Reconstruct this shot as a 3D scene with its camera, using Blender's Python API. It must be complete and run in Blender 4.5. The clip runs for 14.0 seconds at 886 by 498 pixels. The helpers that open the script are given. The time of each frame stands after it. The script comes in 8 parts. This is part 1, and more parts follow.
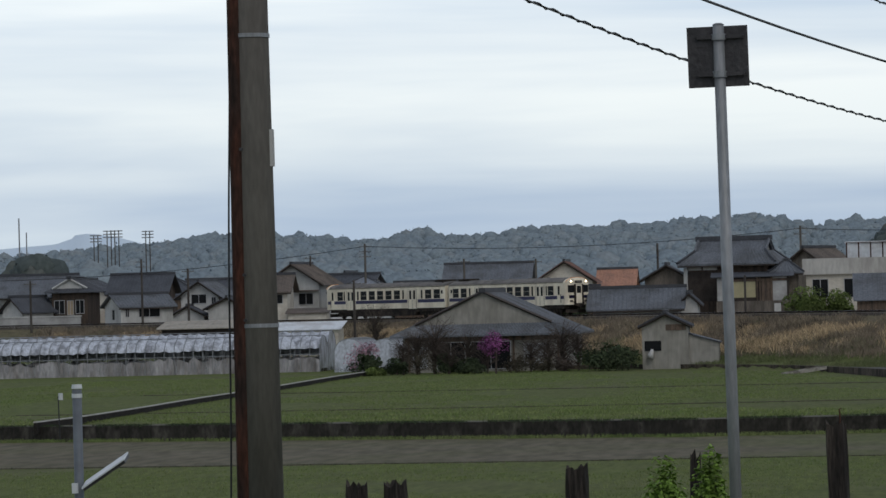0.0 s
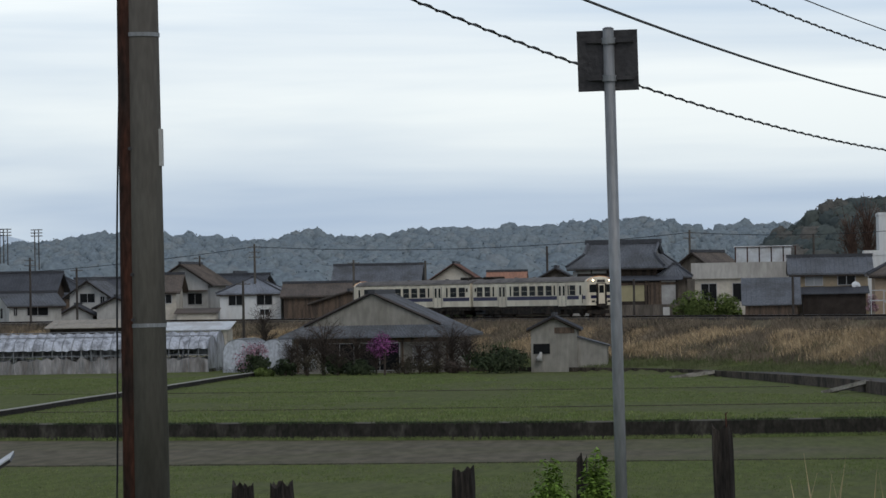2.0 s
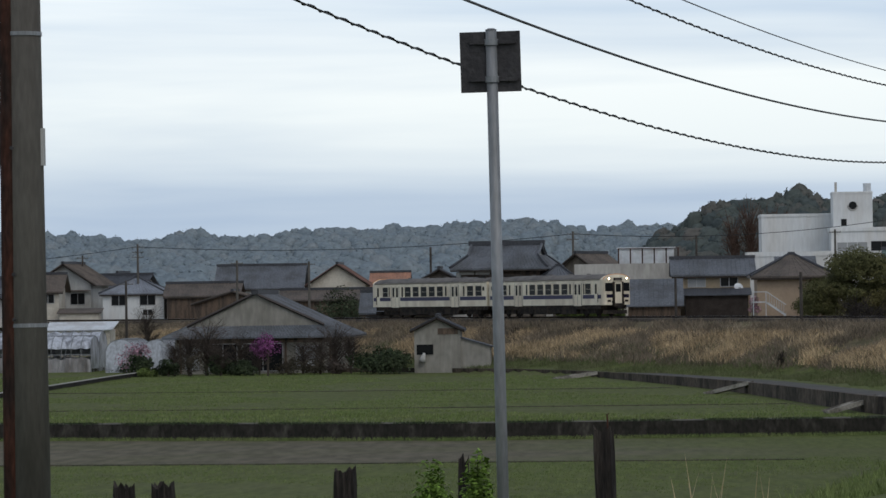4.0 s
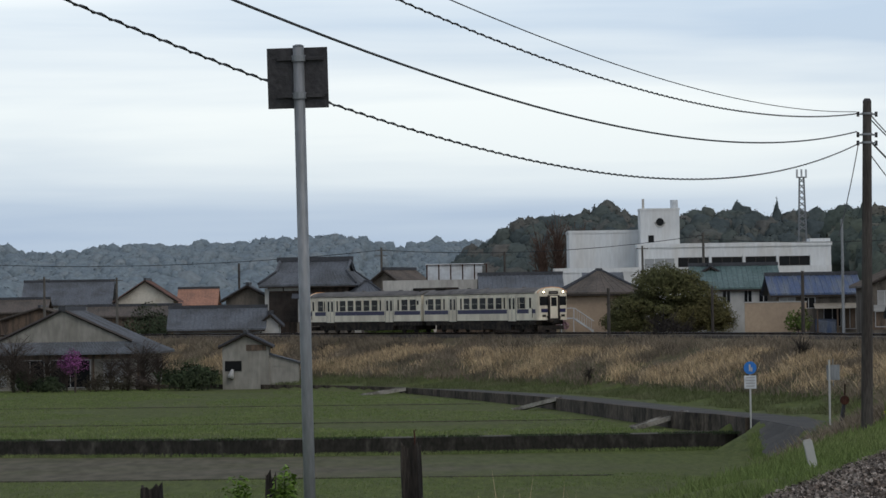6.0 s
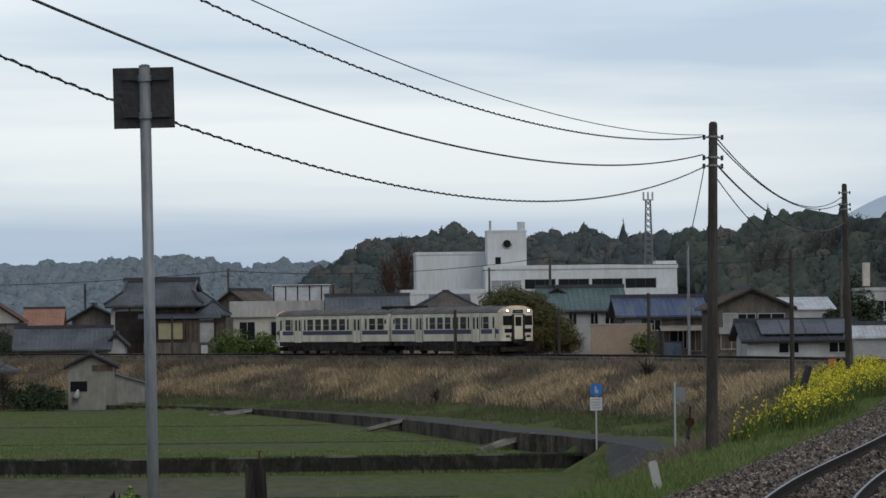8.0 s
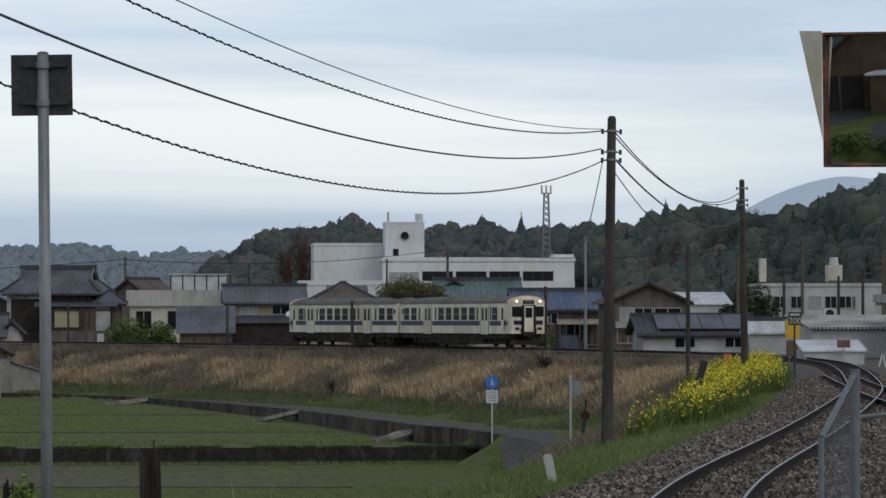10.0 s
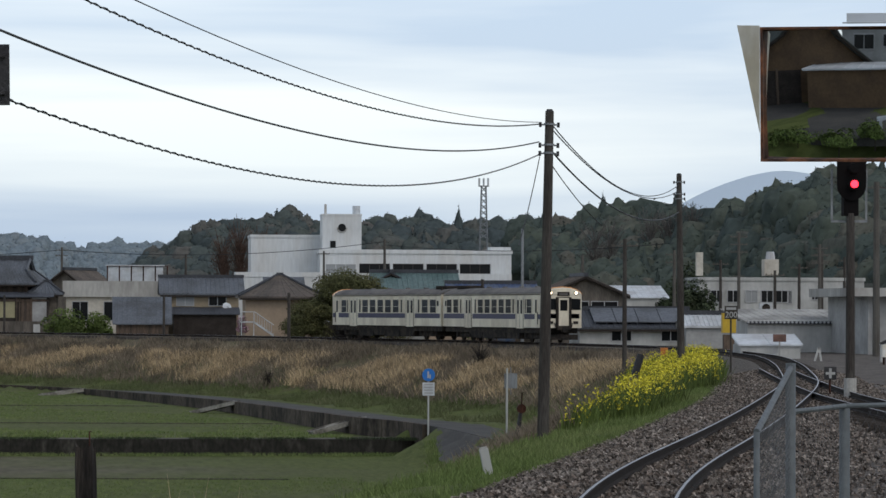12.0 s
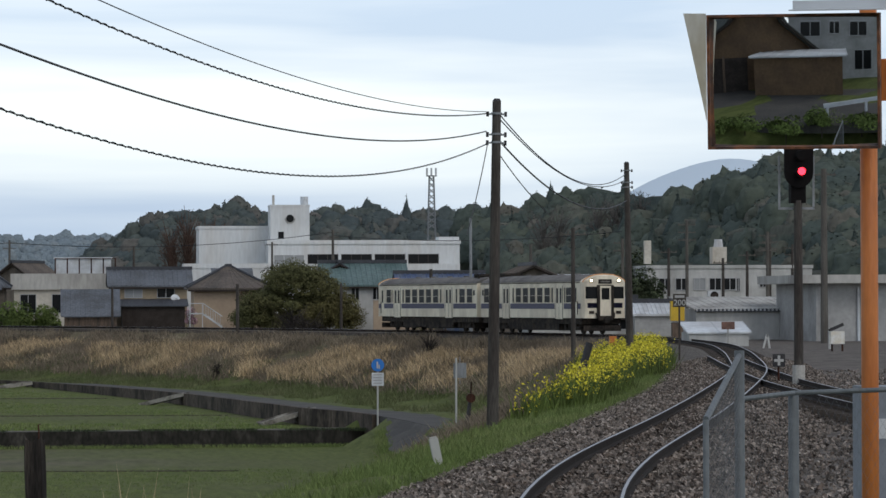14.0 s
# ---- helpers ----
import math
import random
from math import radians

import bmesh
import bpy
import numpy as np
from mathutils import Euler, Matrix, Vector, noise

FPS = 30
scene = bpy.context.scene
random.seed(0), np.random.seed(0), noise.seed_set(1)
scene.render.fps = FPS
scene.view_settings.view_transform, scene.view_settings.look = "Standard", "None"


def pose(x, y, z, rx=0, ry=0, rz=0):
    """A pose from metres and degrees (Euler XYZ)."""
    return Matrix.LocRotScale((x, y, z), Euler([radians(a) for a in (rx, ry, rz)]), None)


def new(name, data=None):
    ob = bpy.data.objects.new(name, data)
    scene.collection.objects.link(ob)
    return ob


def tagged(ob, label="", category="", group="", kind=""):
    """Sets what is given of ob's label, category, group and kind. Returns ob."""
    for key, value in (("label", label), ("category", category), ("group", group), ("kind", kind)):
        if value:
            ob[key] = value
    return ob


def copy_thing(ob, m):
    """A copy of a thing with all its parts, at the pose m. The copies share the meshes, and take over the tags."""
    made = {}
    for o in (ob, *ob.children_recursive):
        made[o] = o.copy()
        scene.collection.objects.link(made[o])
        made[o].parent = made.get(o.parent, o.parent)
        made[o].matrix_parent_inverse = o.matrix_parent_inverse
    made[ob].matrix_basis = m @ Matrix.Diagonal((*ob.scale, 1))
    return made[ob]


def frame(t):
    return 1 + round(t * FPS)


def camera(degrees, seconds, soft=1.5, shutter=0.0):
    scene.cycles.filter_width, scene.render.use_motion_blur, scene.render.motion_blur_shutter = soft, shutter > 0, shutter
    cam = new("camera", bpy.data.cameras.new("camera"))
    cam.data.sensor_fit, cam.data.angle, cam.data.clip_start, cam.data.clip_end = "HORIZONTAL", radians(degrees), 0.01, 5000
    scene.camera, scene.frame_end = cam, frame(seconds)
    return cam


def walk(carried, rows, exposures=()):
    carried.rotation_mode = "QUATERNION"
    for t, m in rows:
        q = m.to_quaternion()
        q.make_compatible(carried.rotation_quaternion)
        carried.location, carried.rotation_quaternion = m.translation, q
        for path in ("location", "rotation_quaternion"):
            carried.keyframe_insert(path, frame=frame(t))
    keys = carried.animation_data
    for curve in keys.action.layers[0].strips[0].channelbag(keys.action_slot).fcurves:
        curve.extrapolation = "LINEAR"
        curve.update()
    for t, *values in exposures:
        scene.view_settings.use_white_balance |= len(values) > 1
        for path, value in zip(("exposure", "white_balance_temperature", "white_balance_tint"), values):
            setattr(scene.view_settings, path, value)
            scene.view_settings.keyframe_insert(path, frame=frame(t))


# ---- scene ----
# ---------------------------------------------------------------- camera
EYE = 2.1
cam = camera(13.55, 14.0, soft=1.5)
ROWS = [
    (0.0, -0.02, 6.069, 0.729, 1.5), (0.5, -0.018, 5.684, 0.677, 1.552), (1.0, -0.016, 5.269, 0.669, 1.196),
    (1.5, -0.013, 4.819, 0.7, 1.095), (2.0, -0.011, 4.37, 0.717, 1.024), (2.5, -0.009, 3.927, 0.687, 1.128),
    (5.0, 0.002, 1.281, 0.742, 0.818), (5.5, 0.004, 0.434, 0.798, 0.934), (6.0, 0.007, -0.359, 0.903, 0.898),
    (6.5, 0.009, -1.016, 1.045, 1.123), (7.0, 0.011, -1.665, 1.167, 1.003), (7.5, 0.013, -2.224, 1.195, 0.848),
    (8.0, 0.016, -2.711, 1.196, 0.696), (8.5, 0.018, -3.141, 1.199, 0.371), (9.0, 0.02, -3.534, 1.156, 0.2),
    (11.5, 0.02, -5.139, 0.966, -0.132), (12.0, 0.02, -5.264, 0.941, -0.211), (12.5, 0.02, -5.393, 0.887, -0.08),
    (13.0, 0.02, -5.631, 0.856, 0.029), (13.5, 0.02, -5.857, 0.817, 0.148), (14.0, 0.02, -6.053, 0.786, 0.222),
]
walk(cam, [(t, pose(x, 0, EYE, 90 + pitch, roll, yaw)) for t, x, yaw, pitch, roll in ROWS],
     exposures=[(0.0, -0.08), (5.0, -0.02), (7.5, -0.12), (9.0, -0.16), (11.5, 0.02), (14.0, 0.14)])

# ---------------------------------------------------------------- world and sun
SUN_EL, SUN_AZ = 48, 150
world = bpy.data.worlds.new("overcast_sky")
scene.world = world
world.use_nodes = True
wn, wl = world.node_tree.nodes, world.node_tree.links
wn.clear()
w_out, w_add = wn.new("ShaderNodeOutputWorld"), wn.new("ShaderNodeAddShader")
w_sky, w_cloud = wn.new("ShaderNodeBackground"), wn.new("ShaderNodeBackground")
sky = wn.new("ShaderNodeTexSky")
sky.sky_type, sky.sun_disc, sky.sun_elevation, sky.sun_rotation = "NISHITA", False, radians(SUN_EL), radians(SUN_AZ)
sky.dust_density = 2.0
wl.new(sky.outputs[0], w_sky.inputs[0])
w_sky.inputs[1].default_value = 0.05
w_tc, w_map = wn.new("ShaderNodeTexCoord"), wn.new("ShaderNodeMapping")
w_map.inputs["Scale"].default_value = (2.6, 2.6, 27.0)
w_map.inputs["Rotation"].default_value = (0, radians(1.6), 0)
w_noise, w_ramp = wn.new("ShaderNodeTexNoise"), wn.new("ShaderNodeValToRGB")
w_noise.inputs["Scale"].default_value, w_noise.inputs["Detail"].default_value = 1.15, 5.0
w_noise.inputs["Roughness"].default_value = 0.5
w_noise.inputs["Distortion"].default_value = 0.25
wl.new(w_tc.outputs["Generated"], w_map.inputs[0])
wl.new(w_map.outputs[0], w_noise.inputs["Vector"])
wl.new(w_noise.outputs["Fac"], w_ramp.inputs[0])
w_ramp.color_ramp.elements[0].position, w_ramp.color_ramp.elements[0].color = 0.36, (0.46, 0.56, 0.73, 1)
w_ramp.color_ramp.elements[1].position, w_ramp.color_ramp.elements[1].color = 0.64, (0.95, 0.97, 0.98, 1)
w_haze, w_low = wn.new("ShaderNodeMixRGB"), wn.new("ShaderNodeMapRange")
w_haze.blend_type = "MULTIPLY"
w_haze.inputs[2].default_value = (0.75, 0.855, 0.95, 1)
w_low.inputs["From Min"].default_value, w_low.inputs["From Max"].default_value = 0.015, 0.07
w_low.inputs["To Min"].default_value, w_low.inputs["To Max"].default_value = 0.85, 0.0
wl.new(w_low.outputs[0], w_haze.inputs[0])
wl.new(w_ramp.outputs[0], w_haze.inputs[1])
wl.new(w_haze.outputs[0], w_cloud.inputs[0])
# the cloud cover thickens towards the zenith
w_sep, w_high = wn.new("ShaderNodeSeparateXYZ"), wn.new("ShaderNodeMapRange")
wl.new(w_tc.outputs["Generated"], w_sep.inputs[0])
wl.new(w_sep.outputs["Z"], w_high.inputs[0])
wl.new(w_sep.outputs["Z"], w_low.inputs[0])
w_high.inputs["From Min"].default_value, w_high.inputs["From Max"].default_value = 0.08, 0.6
w_high.inputs["To Min"].default_value, w_high.inputs["To Max"].default_value = 0.84, 0.38
wl.new(w_high.outputs[0], w_cloud.inputs[1])
wl.new(w_sky.outputs[0], w_add.inputs[0])
wl.new(w_cloud.outputs[0], w_add.inputs[1])
wl.new(w_add.outputs[0], w_out.inputs[0])
sun = new("sun", bpy.data.lights.new("sun", "SUN"))
sun.data.energy, sun.data.angle, sun.data.color = 0.5, radians(25), (1.0, 0.96, 0.9)
sun.matrix_world = pose(0, 0, 60, 90 - SUN_EL, 0, 180 - SUN_AZ)


# ---------------------------------------------------------------- materials
def mat(name, color, rough=0.8, metal=0.0, vary=0.25, scale=1.5, fine=14.0, bump=0.2, second=None, stretch=(1, 1, 1), rand=0.0, cut=(0.42, 0.62)):
    """A surface with stains (scale, a second colour) and grain (fine, with relief), in metres of the object's own space."""
    m = bpy.data.materials.new(name)
    m.use_nodes = True
    n, l = m.node_tree.nodes, m.node_tree.links
    b = n["Principled BSDF"]
    b.inputs["Roughness"].default_value, b.inputs["Metallic"].default_value = rough, metal
    b.inputs["Specular IOR Level"].default_value = 0.2 if rough >= 0.85 else 0.4
    tc, mp = n.new("ShaderNodeTexCoord"), n.new("ShaderNodeMapping")
    mp.inputs["Scale"].default_value = stretch
    l.new(tc.outputs["Object"], mp.inputs[0])
    big, small = n.new("ShaderNodeTexNoise"), n.new("ShaderNodeTexNoise")
    big.inputs["Scale"].default_value, big.inputs["Detail"].default_value = scale, 4
    small.inputs["Scale"].default_value, small.inputs["Detail"].default_value = fine, 3
    for k in (big, small):
        l.new(mp.outputs[0], k.inputs["Vector"])
    second = second or [c * (1 - vary) for c in color]
    ramp = n.new("ShaderNodeValToRGB")
    ramp.color_ramp.elements[0].position, ramp.color_ramp.elements[1].position = cut
    ramp.color_ramp.elements[0].color, ramp.color_ramp.elements[1].color = (*color, 1), (*second, 1)
    l.new(big.outputs["Fac"], ramp.inputs[0])
    hsv, rng = n.new("ShaderNodeHueSaturation"), n.new("ShaderNodeMapRange")
    rng.inputs["To Min"].default_value, rng.inputs["To Max"].default_value = 1 - vary, 1 + vary
    rng.inputs["From Min"].default_value, rng.inputs["From Max"].default_value = 0.3, 0.7
    l.new(small.outputs["Fac"], rng.inputs[0])
    l.new(rng.outputs[0], hsv.inputs["Value"])
    l.new(ramp.outputs[0], hsv.inputs["Color"])
    last = hsv.outputs[0]
    if rand:
        info, r2, h2 = n.new("ShaderNodeNewGeometry"), n.new("ShaderNodeMapRange"), n.new("ShaderNodeHueSaturation")
        r2.inputs["To Min"].default_value, r2.inputs["To Max"].default_value = 1 - rand, 1 + rand
        l.new(info.outputs["Random Per Island"], r2.inputs[0])
        l.new(r2.outputs[0], h2.inputs["Value"])
        l.new(last, h2.inputs["Color"])
        last = h2.outputs[0]
    l.new(last, b.inputs["Base Color"])
    if bump:
        bp = n.new("ShaderNodeBump")
        bp.inputs["Strength"].default_value, bp.inputs["Distance"].default_value = bump, 0.03
        l.new(small.outputs["Fac"], bp.inputs["Height"])
        l.new(bp.outputs[0], b.inputs["Normal"])
    return m


def glow(name, color, strength):
    m = bpy.data.materials.new(name)
    m.use_nodes = True
    b = m.node_tree.nodes["Principled BSDF"]
    b.inputs["Base Color"].default_value = (*color, 1)
    b.inputs["Emission Color"].default_value, b.inputs["Emission Strength"].default_value = (*color, 1), strength
    return m


def glass(name, color, rough=0.08):
    m = bpy.data.materials.new(name)
    m.use_nodes = True
    b = m.node_tree.nodes["Principled BSDF"]
    b.inputs["Base Color"].default_value, b.inputs["Roughness"].default_value = (*color, 1), rough
    b.inputs["Specular IOR Level"].default_value = 0.12
    return m


M_TILE = mat("grey_kawara_tile", (0.105, 0.115, 0.13), 0.55, vary=0.3, scale=0.5, fine=5, second=(0.07, 0.075, 0.08))
M_TILE_D = mat("dark_kawara_tile", (0.055, 0.06, 0.07), 0.6, vary=0.3, scale=0.5, fine=5)
M_RIDGE = mat("dark_ridge_tile", (0.045, 0.048, 0.055), 0.6, vary=0.25, scale=0.8, fine=6)
M_TILE_P = mat("pale_grey_tile", (0.2, 0.22, 0.25), 0.5, vary=0.25, scale=0.4, fine=5, second=(0.13, 0.14, 0.16))
M_TILE_BR = mat("brown_roof_sheet", (0.11, 0.09, 0.075), 0.7, scale=0.5, fine=5, second=(0.07, 0.06, 0.05))
M_TILE_RED = mat("faded_red_tile", (0.16, 0.085, 0.065), 0.7, scale=0.5, fine=5, second=(0.09, 0.055, 0.045))
M_TILE_OR = mat("orange_tile", (0.34, 0.175, 0.115), 0.7, scale=0.5, fine=5, second=(0.24, 0.13, 0.09))
M_TEAL = mat("teal_sheet_roof", (0.1, 0.15, 0.145), 0.5, scale=0.4, fine=4, second=(0.07, 0.115, 0.11))
M_BLUE = mat("blue_glazed_tile", (0.055, 0.085, 0.165), 0.45, scale=0.9, fine=6, second=(0.11, 0.13, 0.165), stretch=(2.5, 0.5, 0.5))
M_SHEET = mat("pale_sheet_roof", (0.55, 0.58, 0.6), 0.45, vary=0.12, scale=0.5, fine=3, second=(0.4, 0.4, 0.4))
M_TAN = mat("tan_sheet_roof", (0.3, 0.27, 0.22), 0.7, vary=0.2, scale=0.5, fine=3)
M_WHITE = mat("white_plaster", (0.46, 0.46, 0.44), 0.85, vary=0.12, scale=0.5, fine=4, second=(0.33, 0.33, 0.31), stretch=(1, 1, 0.4))
M_CREAM = mat("cream_plaster", (0.52, 0.49, 0.42), 0.85, vary=0.1, scale=0.4, fine=4, second=(0.4, 0.36, 0.3))
M_GREYW = mat("grey_render", (0.36, 0.36, 0.35), 0.85, vary=0.12, scale=0.5, fine=4, second=(0.26, 0.26, 0.25))
M_BEIGE = mat("beige_render", (0.36, 0.28, 0.2), 0.85, vary=0.1, scale=0.5, fine=4, second=(0.3, 0.23, 0.17))
M_YELLOW = mat("ochre_render", (0.31, 0.25, 0.17), 0.85, vary=0.1, scale=0.5, fine=4)
M_BROWN = mat("weathered_boards", (0.13, 0.095, 0.07), 0.9, vary=0.3, scale=0.8, fine=8, second=(0.07, 0.055, 0.045), stretch=(3, 3, 0.4))
M_TIMBER = mat("old_brown_timber", (0.07, 0.052, 0.04), 0.9, vary=0.3, scale=0.8, fine=8, second=(0.04, 0.032, 0.026), stretch=(3, 3, 0.4))
M_GREYB = mat("grey_brown_boards", (0.15, 0.13, 0.108), 0.9, vary=0.2, scale=0.7, fine=6, second=(0.09, 0.08, 0.068), stretch=(2, 2, 0.4))
# Dark timber, also used to paint the shade inside open fronts.
M_DARKW = mat("dark_timber_and_shade", (0.045, 0.037, 0.032), 0.85, vary=0.3)
M_SHED = mat("weathered_sheet_wall", (0.26, 0.25, 0.22), 0.85, vary=0.15, scale=0.6, fine=3, second=(0.19, 0.18, 0.155), stretch=(1, 1, 0.35))
M_CONC = mat("stained_concrete", (0.42, 0.41, 0.38), 0.9, vary=0.12, scale=0.35, fine=4, second=(0.26, 0.25, 0.23), stretch=(1, 1, 0.3))
M_SCHOOL = mat("white_painted_concrete", (0.61, 0.63, 0.63), 0.8, vary=0.08, scale=0.5, fine=3, second=(0.58, 0.58, 0.56), stretch=(1, 1, 0.2))
M_STRAWP = mat("straw_screen", (0.34, 0.31, 0.19), 0.85, vary=0.1)
M_WALLD = mat("mossy_dark_concrete", (0.026, 0.024, 0.02), 0.95, vary=0.35, scale=1.4, fine=6, second=(0.085, 0.078, 0.066), cut=(0.5, 0.8), stretch=(1, 1, 0.5))
M_WALLC = mat("canal_concrete", (0.09, 0.073, 0.056), 0.95, vary=0.5, scale=0.8, fine=5, second=(0.032, 0.026, 0.02), stretch=(1, 1, 0.5), bump=0.6)
M_PALEC = mat("pale_concrete", (0.4, 0.39, 0.36), 0.9, vary=0.15)
M_ROAD = mat("worn_asphalt", (0.058, 0.056, 0.053), 0.9, vary=0.2, scale=0.6, fine=12, second=(0.078, 0.074, 0.066))
M_WIN = glass("dark_window_glass", (0.01, 0.011, 0.012), 0.15)
M_WINP = glass("curtained_window", (0.28, 0.29, 0.29), 0.15)
M_FRAME = mat("aluminium_frame", (0.4, 0.4, 0.4), 0.5, 0.6, vary=0.1)
M_FRAMED = mat("bronze_frame", (0.06, 0.05, 0.045), 0.5, 0.4, vary=0.1)
M_POLE = mat("dark_tarred_pole", (0.05, 0.043, 0.038), 0.9, vary=0.3, scale=1.2, fine=10, second=(0.075, 0.068, 0.06), stretch=(3, 3, 0.4))
M_CPOLE = mat("concrete_pole", (0.115, 0.108, 0.095), 0.9, vary=0.12, scale=1.5, fine=18, second=(0.085, 0.078, 0.068), stretch=(2, 2, 0.4))
M_RUST = mat("rusted_steel", (0.055, 0.022, 0.014), 0.9, vary=0.45, scale=3, fine=20, second=(0.024, 0.015, 0.012), stretch=(2, 2, 0.5))
M_GALV = mat("galvanised_steel", (0.25, 0.262, 0.27), 0.55, 0.4, vary=0.12, scale=3, fine=25, second=(0.19, 0.2, 0.205), stretch=(2, 2, 0.4))
M_BLACK = mat("black_plate", (0.02, 0.019, 0.021), 0.6, vary=0.3, scale=6, fine=30, second=(0.036, 0.034, 0.035))
M_CABLE = mat("black_cable", (0.012, 0.012, 0.014), 0.6, vary=0.2)
M_GRASS_CUT = mat("trodden_earth", (0.075, 0.075, 0.05), 0.95, second=(0.1, 0.09, 0.065))
M_FENCE = mat("weathered_fence_steel", (0.12, 0.135, 0.14), 0.65, 0.2, vary=0.15, scale=4, fine=20)
M_DITCH = mat("black_ditch_wall", (0.022, 0.02, 0.017), 0.95, vary=0.4)


# ---------------------------------------------------------------- mesh helpers
def part(name, bm, material, parent=None, label="", smooth=False):
    me = bpy.data.meshes.new(name)
    bm.to_mesh(me)
    bm.free()
    for m in material if isinstance(material, (list, tuple)) else [material]:
        me.materials.append(m)
    if smooth:
        me.polygons.foreach_set("use_smooth", [True] * len(me.polygons))
    ob = new(name, me)
    if parent:
        ob.parent = parent
    return tagged(ob, label)


def raw(name, verts, faces, material, parent=None, label="", smooth=False):
    me = bpy.data.meshes.new(name)
    me.from_pydata(verts, [], faces)
    for m in material if isinstance(material, (list, tuple)) else [material]:
        me.materials.append(m)
    if smooth:
        me.polygons.foreach_set("use_smooth", [True] * len(me.polygons))
    ob = new(name, me)
    if parent:
        ob.parent = parent
    return tagged(ob, label)


def empty(name, m, label, category, group="", kind=""):
    ob = new(name)
    ob.empty_display_size = 0.2
    ob.matrix_basis = m
    return tagged(ob, label, category, group, kind)


def bx(bm, x0, x1, y0, y1, z0, z1, m=None, mi=0):
    c = [(x0, y0, z0), (x1, y0, z0), (x1, y1, z0), (x0, y1, z0), (x0, y0, z1), (x1, y0, z1), (x1, y1, z1), (x0, y1, z1)]
    v = [bm.verts.new(m @ Vector(p) if m else p) for p in c]
    for f in ((3, 2, 1, 0), (4, 5, 6, 7), (0, 1, 5, 4), (1, 2, 6, 5), (2, 3, 7, 6), (3, 0, 4, 7)):
        bm.faces.new([v[i] for i in f]).material_index = mi
    return bm


def box(x0, x1, y0, y1, z0, z1):
    return bx(bmesh.new(), x0, x1, y0, y1, z0, z1)


def prism(bm, pts, thick, mi=0):
    """A slab under the polygon pts, thick metres deep."""
    top = [bm.verts.new(p) for p in pts]
    low = [bm.verts.new((p[0], p[1], p[2] - thick)) for p in pts]
    bm.faces.new(top).material_index = mi
    bm.faces.new(low[::-1]).material_index = mi
    for i in range(len(pts)):
        j = (i + 1) % len(pts)
        bm.faces.new((top[j], top[i], low[i], low[j])).material_index = mi
    return bm


def ribs(bm, a, b, c, d, step=0.42, w=0.07, h=0.06, mi=0):
    """Rolls from the eave a-b up to the ridge d-c."""
    a, b, c, d = (Vector(p) for p in (a, b, c, d))
    n = max(2, int((b - a).length / step))
    side = (b - a).normalized() * w
    for i in range(n + 1):
        k = i / n
        p, q = a.lerp(b, k), d.lerp(c, k)
        up = Vector((0, 0, h))
        v = [bm.verts.new(x) for x in (p - side, p + up, p + side, q - side, q + up, q + side)]
        for f in ((0, 1, 4, 3), (1, 2, 5, 4), (0, 2, 1)):
            bm.faces.new([v[j] for j in f]).material_index = mi


def cyl(bm, x, y, z0, z1, r0, r1=None, seg=12, m=None, mi=0):
    r1 = r0 if r1 is None else r1
    lo, hi = [], []
    for i in range(seg):
        c, s = math.cos(2 * math.pi * i / seg), math.sin(2 * math.pi * i / seg)
        p, q = Vector((x + r0 * c, y + r0 * s, z0)), Vector((x + r1 * c, y + r1 * s, z1))
        lo.append(bm.verts.new(m @ p if m else p))
        hi.append(bm.verts.new(m @ q if m else q))
    for i in range(seg):
        j = (i + 1) % seg
        bm.faces.new((lo[i], lo[j], hi[j], hi[i])).material_index = mi
    bm.faces.new(lo[::-1]).material_index = mi
    bm.faces.new(hi).material_index = mi
    return bm


def tube(bm, pts, r, seg=6, r_end=None, mi=0):
    """A round bar along pts."""
    pts = [Vector(p) for p in pts]
    rings = []
    for i, p in enumerate(pts):
        d = (pts[min(i + 1, len(pts) - 1)] - pts[max(i - 1, 0)]).normalized()
        u = d.cross(Vector((0, 0, 1)) if abs(d.z) < 0.9 else Vector((1, 0, 0))).normalized()
        v = d.cross(u)
        rr = r if r_end is None else r + (r_end - r) * i / (len(pts) - 1)
        rings.append([bm.verts.new(p + rr * (math.cos(2 * math.pi * k / seg) * u + math.sin(2 * math.pi * k / seg) * v)) for k in range(seg)])
    for a, b in zip(rings, rings[1:]):
        for k in range(seg):
            j = (k + 1) % seg
            bm.faces.new((a[k], a[j], b[j], b[k])).material_index = mi
    bm.faces.new(rings[0][::-1]).material_index = mi
    bm.faces.new(rings[-1]).material_index = mi
    return bm


# ---------------------------------------------------------------- the line of the railway
TRACK = [(-280, 520), (-199.9, 490.3), (-125.5, 454.1), (-81.6, 422), (-56.7, 396.3), (-34, 372.2), (-15.7, 347.9), (0, 322), (13.3, 294.6), (24.2, 264.2), (28.9, 245),
         (32.8, 226), (33.9, 206), (32.0, 178), (28.4, 153), (24.5, 130), (20.7, 109), (15.6, 85), (10.9, 64), (7.5, 49.5), (5.3, 38), (3.9, 26), (3.6, 12), (4.2, -12)]


